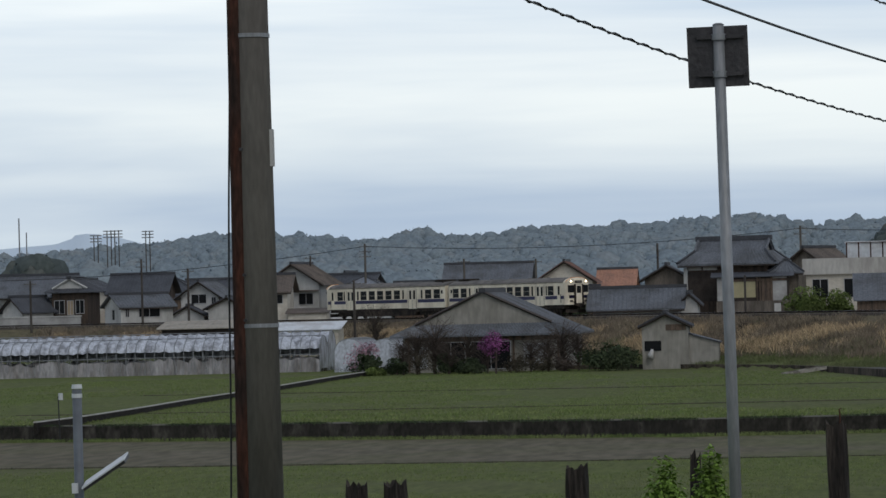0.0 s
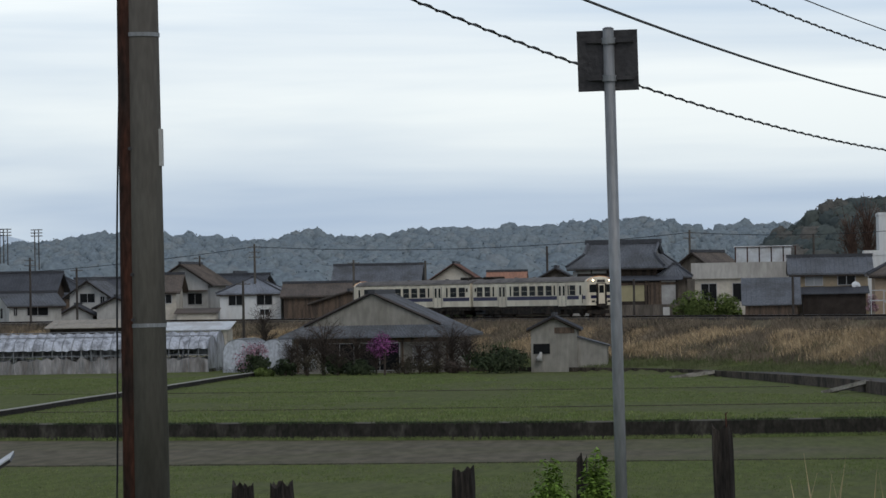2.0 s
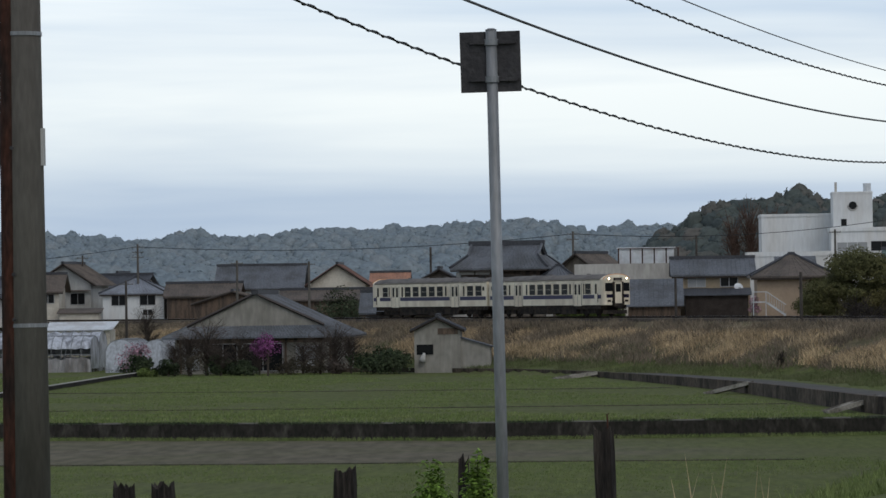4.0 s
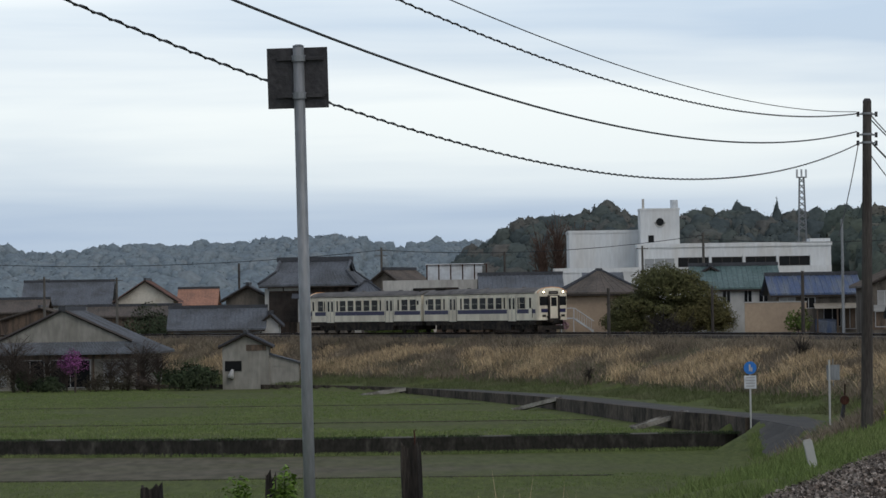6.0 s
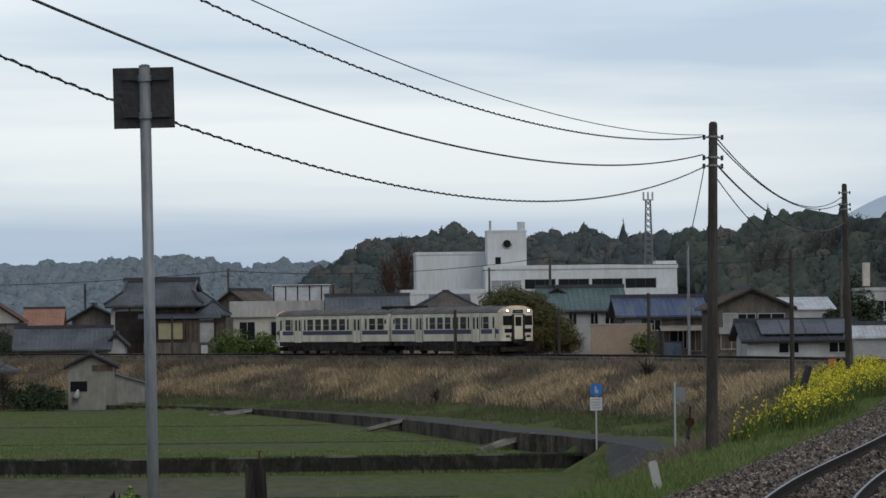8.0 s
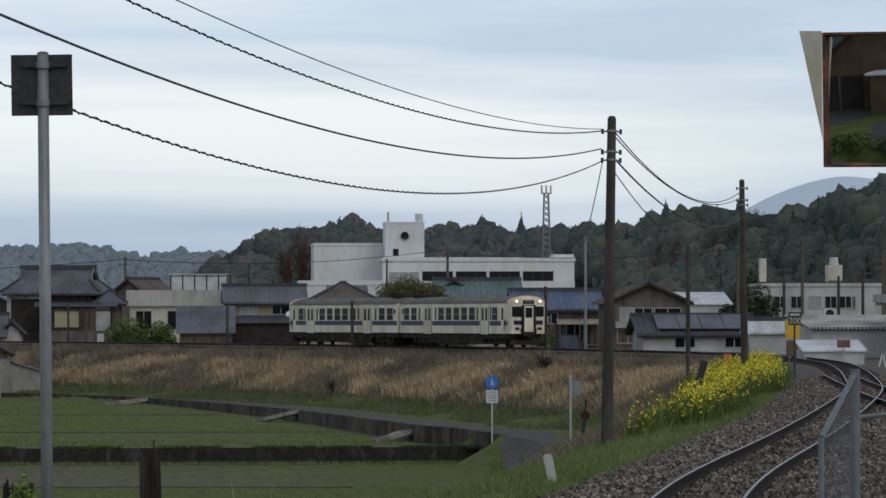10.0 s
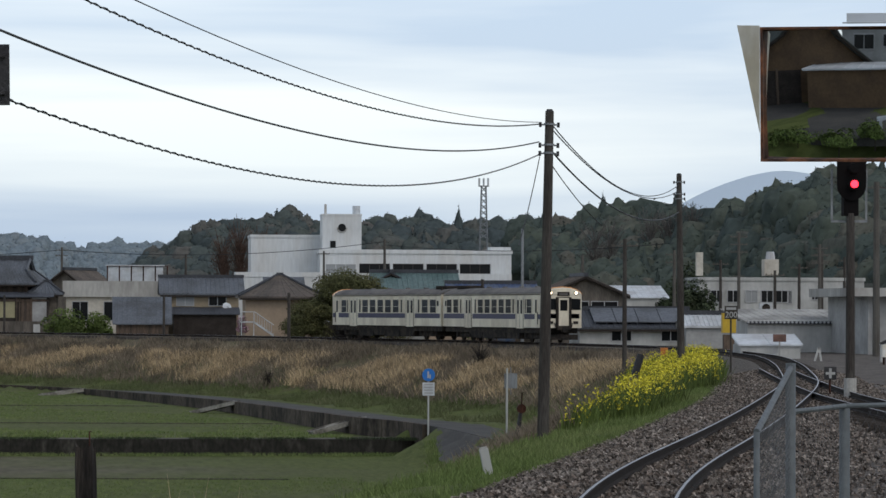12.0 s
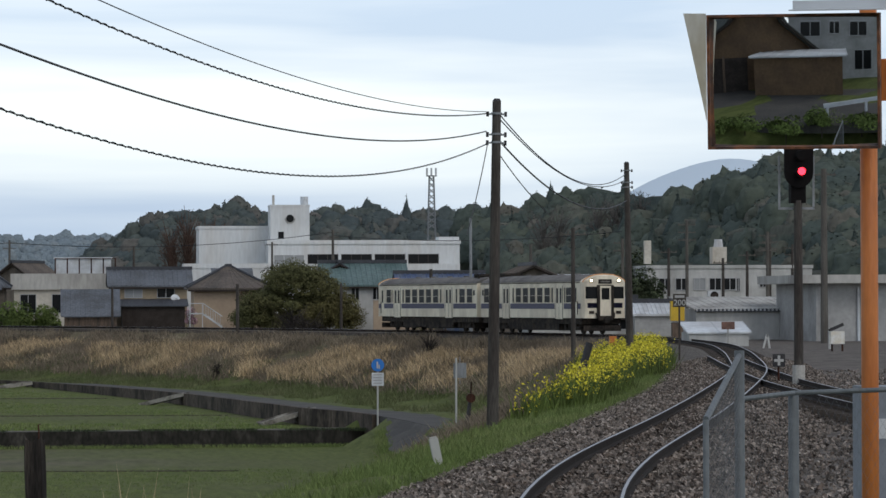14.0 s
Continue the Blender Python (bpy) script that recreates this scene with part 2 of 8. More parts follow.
def spline(pts, step=1.0):
    pts = [np.array(p, float) for p in pts]
    out = []
    for i in range(1, len(pts) - 2):
        p0, p1, p2, p3 = pts[i - 1:i + 3]
        n = max(2, int(np.linalg.norm(p2 - p1) / step))
        for k in range(n):
            t = k / n
            out.append(0.5 * (2 * p1 + (p2 - p0) * t + (2 * p0 - 5 * p1 + 4 * p2 - p3) * t * t + (3 * p1 - p0 - 3 * p2 + p3) * t ** 3))
    out.append(pts[-2])
    return np.array(out)


LINE = spline(TRACK)
for _ in range(30):
    LINE[1:-1] = 0.25 * LINE[:-2] + 0.5 * LINE[1:-1] + 0.25 * LINE[2:]
ARC = np.concatenate([[0], np.cumsum(np.linalg.norm(np.diff(LINE, axis=0), axis=1))])


def on_line(s, off=0.0):
    """The place s metres along the line, off metres to its outer side, and the heading there."""
    x, y = np.interp(s, ARC, LINE[:, 0]), np.interp(s, ARC, LINE[:, 1])
    dx, dy = np.interp(s + 0.5, ARC, LINE[:, 0]) - np.interp(s - 0.5, ARC, LINE[:, 0]), np.interp(s + 0.5, ARC, LINE[:, 1]) - np.interp(s - 0.5, ARC, LINE[:, 1])
    k = math.hypot(dx, dy)
    return x - dy / k * off, y + dx / k * off, math.atan2(dy, dx)


# ---------------------------------------------------------------- the ground
CANAL = spline([(-60, 330), (-28, 324), (-15, 316), (-3.4, 296), (3.2, 268), (8.2, 240), (12.9, 203), (15.4, 193), (16.7, 184), (17.5, 172), (17.9, 162), (18, 155)], 1.5)


def line_dist(x, y):
    """Distance to the line (positive on the inner, field side)."""
    d = np.hypot(x[..., None] - LINE[::3, 0], y[..., None] - LINE[::3, 1])
    i = d.argmin(-1)
    near, after = LINE[::3][i], LINE[::3][np.minimum(i + 1, len(LINE[::3]) - 1)]
    before = LINE[::3][np.maximum(i - 1, 0)]
    t = after - before
    side = t[..., 0] * (y - near[..., 1]) - t[..., 1] * (x - near[..., 0])
    return np.where(side < 0, 1, -1) * d.min(-1)


def smooth(a, b, v):
    k = np.clip((v - a) / (b - a), 0, 1)
    return k * k * (3 - 2 * k)


def terrain(x, y):
    d = line_dist(x, y)
    far = smooth(170, 235, y)
    bank = np.interp(d, [-60, -2.6, 2.2, 3.6, 5.6, 7.0, 13.5, 40], [-0.5, -0.45, -0.42, -0.55, -1.0, -1.5, -4.75, -4.75])
    bank_far = np.interp(d, [-60, -2.6, 2.4, 3.4, 10.5, 14, 40], [-0.35, -0.42, -0.42, -0.9, -3.9, -4.2, -4.45])
    z = bank * (1 - far) + bank_far * far
    wall = 189.6 + 0.33 * np.maximum(0, -8 - x)
    inner = d > 9
    low = np.where(y < wall, -5.25, -4.5)
    z = np.where(inner, np.minimum(z, np.where(d > 15, low, z)), z)
    # the rise on which the viewer stands
    k = 1 - smooth(27, 62, y + 0.25 * np.abs(x))
    near = 0.45 * k + (1 - k) * -5.25
    z = np.where(d > 3.4, np.maximum(z, near * smooth(3.4, 7, d) + z * (1 - smooth(3.4, 7, d))), z)
    # the shelf of the farm lane
    c = np.hypot(x[..., None] - CANAL[:, 0], y[..., None] - CANAL[:, 1])
    i = np.clip(c.argmin(-1), 1, len(CANAL) - 2)
    t = CANAL[i + 1] - CANAL[i - 1]
    side = t[..., 0] * (y - CANAL[i, 1]) - t[..., 1] * (x - CANAL[i, 0])
    reach, shelf = c.min(-1), np.interp(y, [165, 205, 240, 290, 320], [-3.78, -3.66, -3.82, -4.12, -4.2]) - 0.1
    z = np.where((side > 0) & (reach < 5.5) & (reach > np.where(y > 194, 2.3, 0)) & (y > 152) & (y < 318), np.maximum(z, shelf), z)
    z = np.where((side <= 0) & (reach < 3) & (y > 152) & (y < 186), np.maximum(z, shelf - 0.6 * reach), z)
    z = np.where((d <= -2.5) & (y < 30), -0.42 + 0.85 * smooth(30, 20, y) * smooth(-2.5, -5, d), z)
    return z


def ground_material():
    m = bpy.data.materials.new("fields_and_banks")
    m.use_nodes = True
    n, l = m.node_tree.nodes, m.node_tree.links
    b = n["Principled BSDF"]
    b.inputs["Roughness"].default_value = 0.95
    b.inputs["Specular IOR Level"].default_value = 0.1
    tc, at, sep = n.new("ShaderNodeTexCoord"), n.new("ShaderNodeAttribute"), n.new("ShaderNodeSeparateColor")
    at.attribute_name = "cover"
    l.new(at.outputs["Color"], sep.inputs[0])

    def tex(scale, detail, stretch):
        mp, t = n.new("ShaderNodeMapping"), n.new("ShaderNodeTexNoise")
        mp.inputs["Scale"].default_value = stretch
        t.inputs["Scale"].default_value, t.inputs["Detail"].default_value = scale, detail
        l.new(tc.outputs["Object"], mp.inputs[0])
        l.new(mp.outputs[0], t.inputs["Vector"])
        return t.outputs["Fac"]

    def ramp(fac, lo, hi, p=(0.35, 0.65)):
        r = n.new("ShaderNodeValToRGB")
        r.color_ramp.elements[0].position, r.color_ramp.elements[1].position = p
        r.color_ramp.elements[0].color, r.color_ramp.elements[1].color = (*lo, 1), (*hi, 1)
        l.new(fac, r.inputs[0])
        return r.outputs[0]

    def mix(fac, a, c):
        x = n.new("ShaderNodeMix")
        x.data_type = "RGBA"
        l.new(fac, x.inputs[0])
        l.new(a, x.inputs[6])
        l.new(c, x.inputs[7])
        return x.outputs[2]

    green = mix(tex(0.09, 4, (1, 0.35, 1)), ramp(tex(2.6, 6, (1, 0.16, 1)), (0.062, 0.084, 0.023), (0.118, 0.146, 0.042)), ramp(tex(4.0, 3, (1, 0.3, 1)), (0.06, 0.072, 0.022), (0.108, 0.118, 0.042)))
    dry = ramp(tex(0.9, 5, (1, 1, 1)), (0.085, 0.07, 0.048), (0.15, 0.12, 0.078))
    brown = ramp(tex(1.3, 5, (1, 0.25, 1)), (0.082, 0.076, 0.052), (0.135, 0.118, 0.085))
    gravel = ramp(tex(7.0, 4, (1, 1, 1)), (0.04, 0.035, 0.03), (0.16, 0.145, 0.13))
    c = mix(sep.outputs[0], green, dry)
    c = mix(sep.outputs[2], c, brown)
    c = mix(sep.outputs[1], c, gravel)
    l.new(c, b.inputs["Base Color"])
    bp = n.new("ShaderNodeBump")
    bp.inputs["Strength"].default_value, bp.inputs["Distance"].default_value = 0.6, 0.08
    l.new(tex(5.0, 4, (1, 1, 1)), bp.inputs["Height"])
    l.new(bp.outputs[0], b.inputs["Normal"])
    return m


def build_ground():
    xs = np.concatenate([[-4000, -1500, -600, -300, -200, -150], np.arange(-120, -20, 2.0), np.arange(-20, 48, 0.8), np.arange(48, 90, 3.0), [110, 150, 220, 400, 900, 4000]])
    ys = np.concatenate([[-300, -120, -60, -30], np.arange(-15, 200, 1.5), np.arange(200, 400, 2.0), [405, 420, 450, 500, 600, 800, 1200, 2500, 5000]])
    gx, gy = np.meshgrid(xs, ys)
    gz = np.zeros_like(gx)
    for i in range(len(ys)):
        gz[i] = terrain(gx[i], gy[i])
    d = np.array([line_dist(gx[i], gy[i]) for i in range(len(ys))])
    rough = np.array([[noise.noise((x * 0.35, y * 0.35, 0)) for x in xs] for y in ys])
    on_bank = (d > 3.6) & (gz > -4.3)
    gz += np.where(on_bank, 0.18 * rough, 0)
    nx, ny = len(xs), len(ys)
    faces = [(j * nx + i, j * nx + i + 1, (j + 1) * nx + i + 1, (j + 1) * nx + i) for j in range(ny - 1) for i in range(nx - 1)]
    ob = raw("ground", np.stack([gx, gy, gz], -1).reshape(-1, 3).tolist(), faces, ground_material(), smooth=True)
    bank_far = (d > 2.6) & (gz > -3.4 + 0.9 * rough) & (gy > 175)
    dry = np.where(bank_far, 0.8 + 0.5 * rough, 0)
    dry = np.where((d <= 2.6) & (gy > 215), 0.9, dry)
    gravel = np.where((d < 2.3) & (d > -30) & (gy < 222) & (gy > 30), np.where(d > -2.6, 1.0, 0.75 + 0.4 * rough), 0)
    brown = np.zeros_like(gx)
    front, back = np.interp(gx, [-80, -50, -17, 0, 8, 11], [176, 169, 163.5, 162, 161, 160]), 187 + 0.33 * np.maximum(0, -8 - gx)
    wide = np.array([[noise.noise((x * 0.05, y * 0.12, 3)) for x in xs] for y in ys])
    brown = np.where((d > 12) & (gy < back) & (gy > front), np.clip(np.interp(gx, [-30, -8, 2, 8, 13], [0.95, 0.85, 0.5, 0.2, 0.0]) + 0.35 * wide + 0.15 * rough, 0, 1), 0)
    brown = np.where((d > 12) & (gy > back + 3) & (gy < 330), np.clip(0.05 + 0.4 * wide + 0.2 * rough, 0, 0.4), brown)
    brown = np.where((d > 12) & (gy <= front) & (gy > 100), np.clip(0.05 + 0.5 * wide + 0.2 * rough, 0, 0.45), brown)
    col = np.stack([dry, gravel, brown, np.ones_like(dry)], -1).clip(0, 1).astype(np.float32)
    ca = ob.data.color_attributes.new("cover", "FLOAT_COLOR", "POINT")
    ca.data.foreach_set("color", col.reshape(-1))
    return tagged(ob, "green spring fields with dry grassy railway bank", "ground", kind="structure")


build_ground()


def ribbon(name, pts, left, right, z, material, thick=0.3, label="", category=""):
    """A strip along pts, from left to right metres off them, with its top at z(x, y)."""
    bm = bmesh.new()
    rings = []
    for i in range(len(pts)):
        t = pts[min(i + 1, len(pts) - 1)] - pts[max(i - 1, 0)]
        t = t / np.linalg.norm(t)
        nrm = np.array([-t[1], t[0]])
        a, b = pts[i] + nrm * left, pts[i] + nrm * right
        za, zb = z(*a), z(*b)
        rings.append([bm.verts.new(p) for p in ((*a, za), (*b, zb), (*b, zb - thick), (*a, za - thick))])
    for p, q in zip(rings, rings[1:]):
        for k in range(4):
            bm.faces.new((p[k], p[(k + 1) % 4], q[(k + 1) % 4], q[k]))
    bm.faces.new(rings[0])
    bm.faces.new(rings[-1][::-1])
    bmesh.ops.recalc_face_normals(bm, faces=bm.faces)
    return tagged(part(name, bm, material), label, category, kind="structure")


# farm lane on its retaining wall, along the foot of the bank
def lane_z(x, y):
    return float(np.interp(y, [165, 205, 240, 290, 320], [-3.78, -3.66, -3.82, -4.12, -4.2]))


ribbon("road", CANAL, 0.25, 2.9, lane_z, M_ROAD, 0.5, "narrow worn asphalt farm lane", "road")
ribbon("retaining_wall", CANAL[:-16], -0.1, 0.25, lambda x, y: lane_z(x, y) + 0.06, M_WALLC, 1.8, "dark stained concrete canal wall", "wall")
wall_pts = np.array([(x, 188 + 0.33 * max(0, -8 - x)) for x in np.arange(-140, 14.1, 2.0)] + [(15.2, 188.3), (15.9, 189.2), (16.2, 190.6), (16.3, 192.4)])
ribbon("terrace_wall", wall_pts, -0.2, 0.25, lambda x, y: -4.42, M_WALLD, 1.1, "dark mossy concrete terrace wall between the paddies", "wall")
ribbon("farm_path", wall_pts, 0.25, 3.2, lambda x, y: -4.46, M_GRASS_CUT, 0.3, "trodden earth path along the terrace wall", "path")
DITCH = spline([(-39, 345), (-40.2, 318), (-40.9, 300), (-41.4, 264), (-42.1, 240), (-42.3, 223), (-42.8, 208), (-43.6, 199), (-44.5, 192)], 3)
ribbon("ditch_kerb", DITCH, -0.12, 0.1, lambda x, y: -4.12, M_PALEC, 0.06, "pale concrete ditch lip crossing the field", "kerb")
ribbon("ditch_wall", DITCH, -0.1, 0.08, lambda x, y: -4.18, M_DITCH, 0.6, "black ditch wall crossing the field", "ditch")


# the lane's ramp down to the lower paddies, laid on the slope
RAMP = spline([(18.6, 196), (18.4, 190), (18.1, 183), (17.4, 175), (16.6, 168), (15.9, 163), (15.6, 161), (15.3, 159)], 1.0)


def lane_ramp():
    v, n = [], 12
    for i, (x, y) in enumerate(RAMP):
        a, b = RAMP[max(0, i - 1)], RAMP[min(len(RAMP) - 1, i + 1)]
        t = (b - a) / np.linalg.norm(b - a)
        w = float(np.interp(y, [159, 164, 170, 180, 190], [0.5, 0.9, 1.3, 1.6, 1.2]))
        o = np.linspace(-1, 1, n) * w + 0.1 * noise.noise((0, y * 0.6, 3)) + np.linspace(-1, 1, n) * 0.1 * noise.noise((4, y * 0.45, 8))
        px, py = x - t[1] * o, y + t[0] * o
        z = terrain(px, py)
        z = z + 0.08
        v += list(zip(px.tolist(), py.tolist(), z.tolist()))
    f = [(r * n + c, r * n + c + 1, r * n + c + n + 1, r * n + c + n) for r in range(len(RAMP) - 1) for c in range(n - 1)]
    tagged(raw("lane_ramp", v, f, M_ROAD, smooth=True), "worn asphalt ramp down to the lower paddies", "road", kind="structure")


lane_ramp()


# ---------------------------------------------------------------- houses
def window(parent, x, y, z, w, h, pane=M_WIN, frame_m=M_FRAME, bars=1, depth=0.07, axis="y"):
    """A window set on a wall that faces -y (or, axis x, that faces +x)."""
    fr = bmesh.new()
    t = 0.06
    m = pose(x, y, z) if axis == "y" else pose(x, y, z, 0, 0, 90)
    for a in ((-w / 2 - t, w / 2 + t, -h / 2 - t, -h / 2), (-w / 2 - t, w / 2 + t, h / 2, h / 2 + t), (-w / 2 - t, -w / 2, -h / 2, h / 2), (w / 2, w / 2 + t, -h / 2, h / 2)):
        bx(fr, a[0], a[1], -depth, 0.02, a[2], a[3], m)
    for i in range(bars):
        k = -w / 2 + w * (i + 1) / (bars + 1)
        bx(fr, k - t / 2, k + t / 2, -depth * 0.8, 0.02, -h / 2, h / 2, m)
    win = part("window", fr, frame_m, parent)
    part("pane", bx(bmesh.new(), -w / 2, w / 2, -depth * 0.4, 0.01, -h / 2, h / 2, m), pane, win)
    return win


def house(name, x, y, z, w, d, wall_h, roof_h, kind, roof, wall, label, rz=0.0, over=0.5, rib=0.42, foot=None, cap=True, category="house", gable=None):
    """Walls, a roof of that kind (gable_x: ridge along x; gable_y: gable to the front; hip; irimoya; flat; shed) and a ridge. The origin is at the front of the base."""
    ob = empty(name, pose(x, y, z, 0, 0, rz), label, category)
    hw, o = w / 2, over
    ze, zr = wall_h, wall_h + roof_h
    wb, rb, cb = bmesh.new(), bmesh.new(), bmesh.new()
    bx(wb, -hw, hw, 0, d, foot if foot is not None else -1.2, wall_h)
    yc = d / 2
    if kind == "gable_x":
        k = roof_h / yc * o
        for s in (1, -1):
            e = yc - s * (yc + o)
            p = [(-hw - o, e, ze - k), (hw + o, e, ze - k), (hw + o, yc, zr), (-hw - o, yc, zr)]
            prism(rb, p if s == 1 else p[::-1], 0.14)
            ribs(rb, *p, step=rib)
        for s in (-1, 1):
            v = [wb.verts.new(q) for q in ((s * hw, 0, ze), (s * hw, d, ze), (s * hw, yc, zr - 0.1))]
            wb.faces.new(v)
        if cap:
            bx(cb, -hw - o - 0.1, hw + o + 0.1, yc - 0.16, yc + 0.16, zr - 0.05, zr + 0.25)
    elif kind == "gable_y":
        k = roof_h / hw * o
        for s in (1, -1):
            p = [(s * (hw + o), -o, ze - k), (s * (hw + o), d + o, ze - k), (0, d + o, zr), (0, -o, zr)]
            prism(rb, p if s == 1 else p[::-1], 0.16)
            ribs(rb, *p, step=rib)
        for yy in (0, d):
            v = [wb.verts.new(q) for q in ((-hw, yy, ze), (hw, yy, ze), (0, yy, zr - 0.1))]
            wb.faces.new(v)
        if cap:
            bx(cb, -0.16, 0.16, -o - 0.1, d + o + 0.1, zr - 0.05, zr + 0.25)
    elif kind == "hip":
        r = max(0.2, hw - yc) if hw > yc else 0.2
        k = roof_h / yc * o
        A, B, C, D_ = (-hw - o, -o, ze - k), (hw + o, -o, ze - k), (hw + o, d + o, ze - k), (-hw - o, d + o, ze - k)
        R0, R1 = (-r, yc, zr), (r, yc, zr)
        for p in ((A, B, R1, R0), (C, D_, R0, R1)):
            prism(rb, p, 0.14)
            ribs(rb, *p, step=rib)
        for p in ((B, C, R1), (D_, A, R0)):
            prism(rb, p, 0.14)
            ribs(rb, p[0], p[1], p[2], p[2], step=rib)
        if cap:
            bx(cb, -r - 0.1, r + 0.1, yc - 0.14, yc + 0.14, zr - 0.05, zr + 0.22)
            for q, e in ((R0, A), (R0, D_), (R1, B), (R1, C)):
                tube(cb, (Vector(q) + Vector((0, 0, 0.05)), Vector(e) + Vector((0, 0, 0.05))), 0.12, 5)
    elif kind == "irimoya_y":
        g = 1.1
        k = roof_h / (hw + o)
        xg = (hw + o) * 0.74
        zg, z0 = zr - k * xg, zr - k * (hw + o)
        for s in (1, -1):
            p = [(s * (hw + o), -o, z0), (s * (hw + o), d + o, z0), (s * xg, d + o - g, zg), (0, d + o - g + 0.3, zr), (0, -o + g - 0.35, zr), (s * xg, -o + g, zg)]
            prism(rb, p if s == 1 else p[::-1], 0.16)
            ribs(rb, (s * (hw + o), -o, z0), (s * (hw + o), d + o, z0), (s * xg, d + o - g, zg), (s * xg, -o + g, zg), step=rib)
            ribs(rb, (s * xg, -o + g, zg), (s * xg, d + o - g, zg), (0, d + o - g, zr), (0, -o + g, zr), step=rib)
            bg = bmesh.new()
            tube(bg, ((s * xg, -o + g - 0.2, zg - 0.02), (0, -o + g - 0.3, zr - 0.02)), 0.13, 4)
            part("bargeboard", bg, gable or M_FRAMED, ob)
        for yy, s in ((-o, 1), (d + o, -1)):
            p = [(-(hw + o) * s, yy, z0), ((hw + o) * s, yy, z0), (xg * s, yy + s * g, zg), (-xg * s, yy + s * g, zg)]
            prism(rb, p, 0.15)
            ribs(rb, *p, step=rib)
        part("gable", prism(bmesh.new(), [(-xg, -o + g + 0.12, zg), (xg, -o + g + 0.12, zg), (xg, -o + g + 0.3, zg), (-xg, -o + g + 0.3, zg)], 0.05), wall, ob)
        gb = bmesh.new()
        tri = ((-xg, zg - 0.1), (xg, zg - 0.1), (0, zr - 0.12))
        f, r = ([gb.verts.new((q[0], yy, q[1])) for q in tri] for yy in (-o + g - 0.06, -o + g + 0.2))
        gb.faces.new(f)
        gb.faces.new(r[::-1])
        for i in range(3):
            gb.faces.new((f[i], r[i], r[(i + 1) % 3], f[(i + 1) % 3]))
        bmesh.ops.recalc_face_normals(gb, faces=gb.faces)
        part("gable_wall", gb, gable or wall, ob)
        if cap:
            bx(cb, -0.3, 0.3, -o + g - 0.5, d + o - g + 0.4, zr - 0.1, zr + 0.3)
    elif kind == "irimoya_x":
        g, k = 0.17 * w, roof_h / (yc + o)
        yg = (yc + o) * 0.5
        zg, z0 = zr - k * yg, ze - 0.1
        for s in (1, -1):
            e, m_ = yc - s * (yc + o), yc - s * yg
            p = [(-hw - o, e, z0), (hw + o, e, z0), (hw + o - g, m_, zg), (hw + o - g, yc, zr), (-hw - o + g, yc, zr), (-hw - o + g, m_, zg)]
            q = [p[0], p[1], p[2], p[5]]
            for f, r in ((q, q), ([p[5], p[2], p[3], p[4]],) * 2):
                prism(rb, f if s == 1 else f[::-1], 0.16)
                ribs(rb, *r, step=rib)
        for s in (1, -1):
            p = [(s * (hw + o), -o, z0), (s * (hw + o), d + o, z0), (s * (hw + o - g), yc + yg, zg), (s * (hw + o - g), yc - yg, zg)]
            prism(rb, p if s == 1 else p[::-1], 0.16)
            ribs(rb, *p, step=rib)
            gb = bmesh.new()
            f = [gb.verts.new(q) for q in ((s * (hw + o - g - 0.3), yc - yg, zg), (s * (hw + o - g - 0.3), yc + yg, zg), (s * (hw + o - g - 0.3), yc, zr - 0.1))]
            gb.faces.new(f)
            part("gable_wall", gb, gable or wall, ob)
            bg = bmesh.new()
            for q in (-1, 1):
                tube(bg, ((s * (hw + o - g) , yc + q * yg, zg + 0.1), (s * (hw + o - g), yc, zr + 0.1)), 0.16, 4)
            part("bargeboard", bg, M_TILE, ob)
        if cap:
            bx(cb, -hw - o + g - 0.3, hw + o - g + 0.3, yc - 0.22, yc + 0.22, zr - 0.05, zr + 0.42)
            for a in (-1, 1):
                for b_ in (-1, 1):
                    tube(cb, ((a * (hw + o - g), yc + b_ * yg, zg + 0.08), (a * (hw + o), yc + b_ * (yc + o), z0 + 0.12)), 0.13, 5)
    elif kind == "flat":
        bx(rb, -hw - o, hw + o, -o, d + o, ze, ze + roof_h)
    elif kind == "shed":
        p = [(-hw - o, -o, ze), (hw + o, -o, ze), (hw + o, d + o, zr), (-hw - o, d + o, zr)]
        prism(rb, p, 0.08)
        ribs(rb, *p, step=rib, w=0.04, h=0.04)
    for b in (wb, rb):
        bmesh.ops.recalc_face_normals(b, faces=b.faces)
    part("wall", wb, wall, ob)
    tagged(part("roof", rb, roof, ob), kind="stuff")
    if kind in ("gable_x", "hip", "irimoya_x") and over > 0.3:
        e = ze - (0.1 if kind == "irimoya_x" else roof_h / yc * o)
        part("fascia", box(-hw - o + 0.05, hw + o - 0.05, -o + 0.03, -o + 0.12, e - 0.3, e - 0.15), M_DARKW, ob)
    elif kind == "gable_y":
        for q in (-1, 1):
            part("bargeboard", tube(bmesh.new(), ((0, -o + 0.02, zr - 0.16), (q * (hw + o), -o + 0.02, ze - roof_h / hw * o - 0.16)), 0.1, 4), M_DARKW, ob)
    if len(cb.verts):
        part("ridge", cb, M_RIDGE, ob)
    else:
        cb.free()
    return ob


def windows(ob, rows):
    for x, z, w, h, *more in rows:
        window(ob, x, more[1] if len(more) > 1 else -0.01, z, w, h, more[0] if more else M_WIN)


# left: village beyond the line
build_house = house


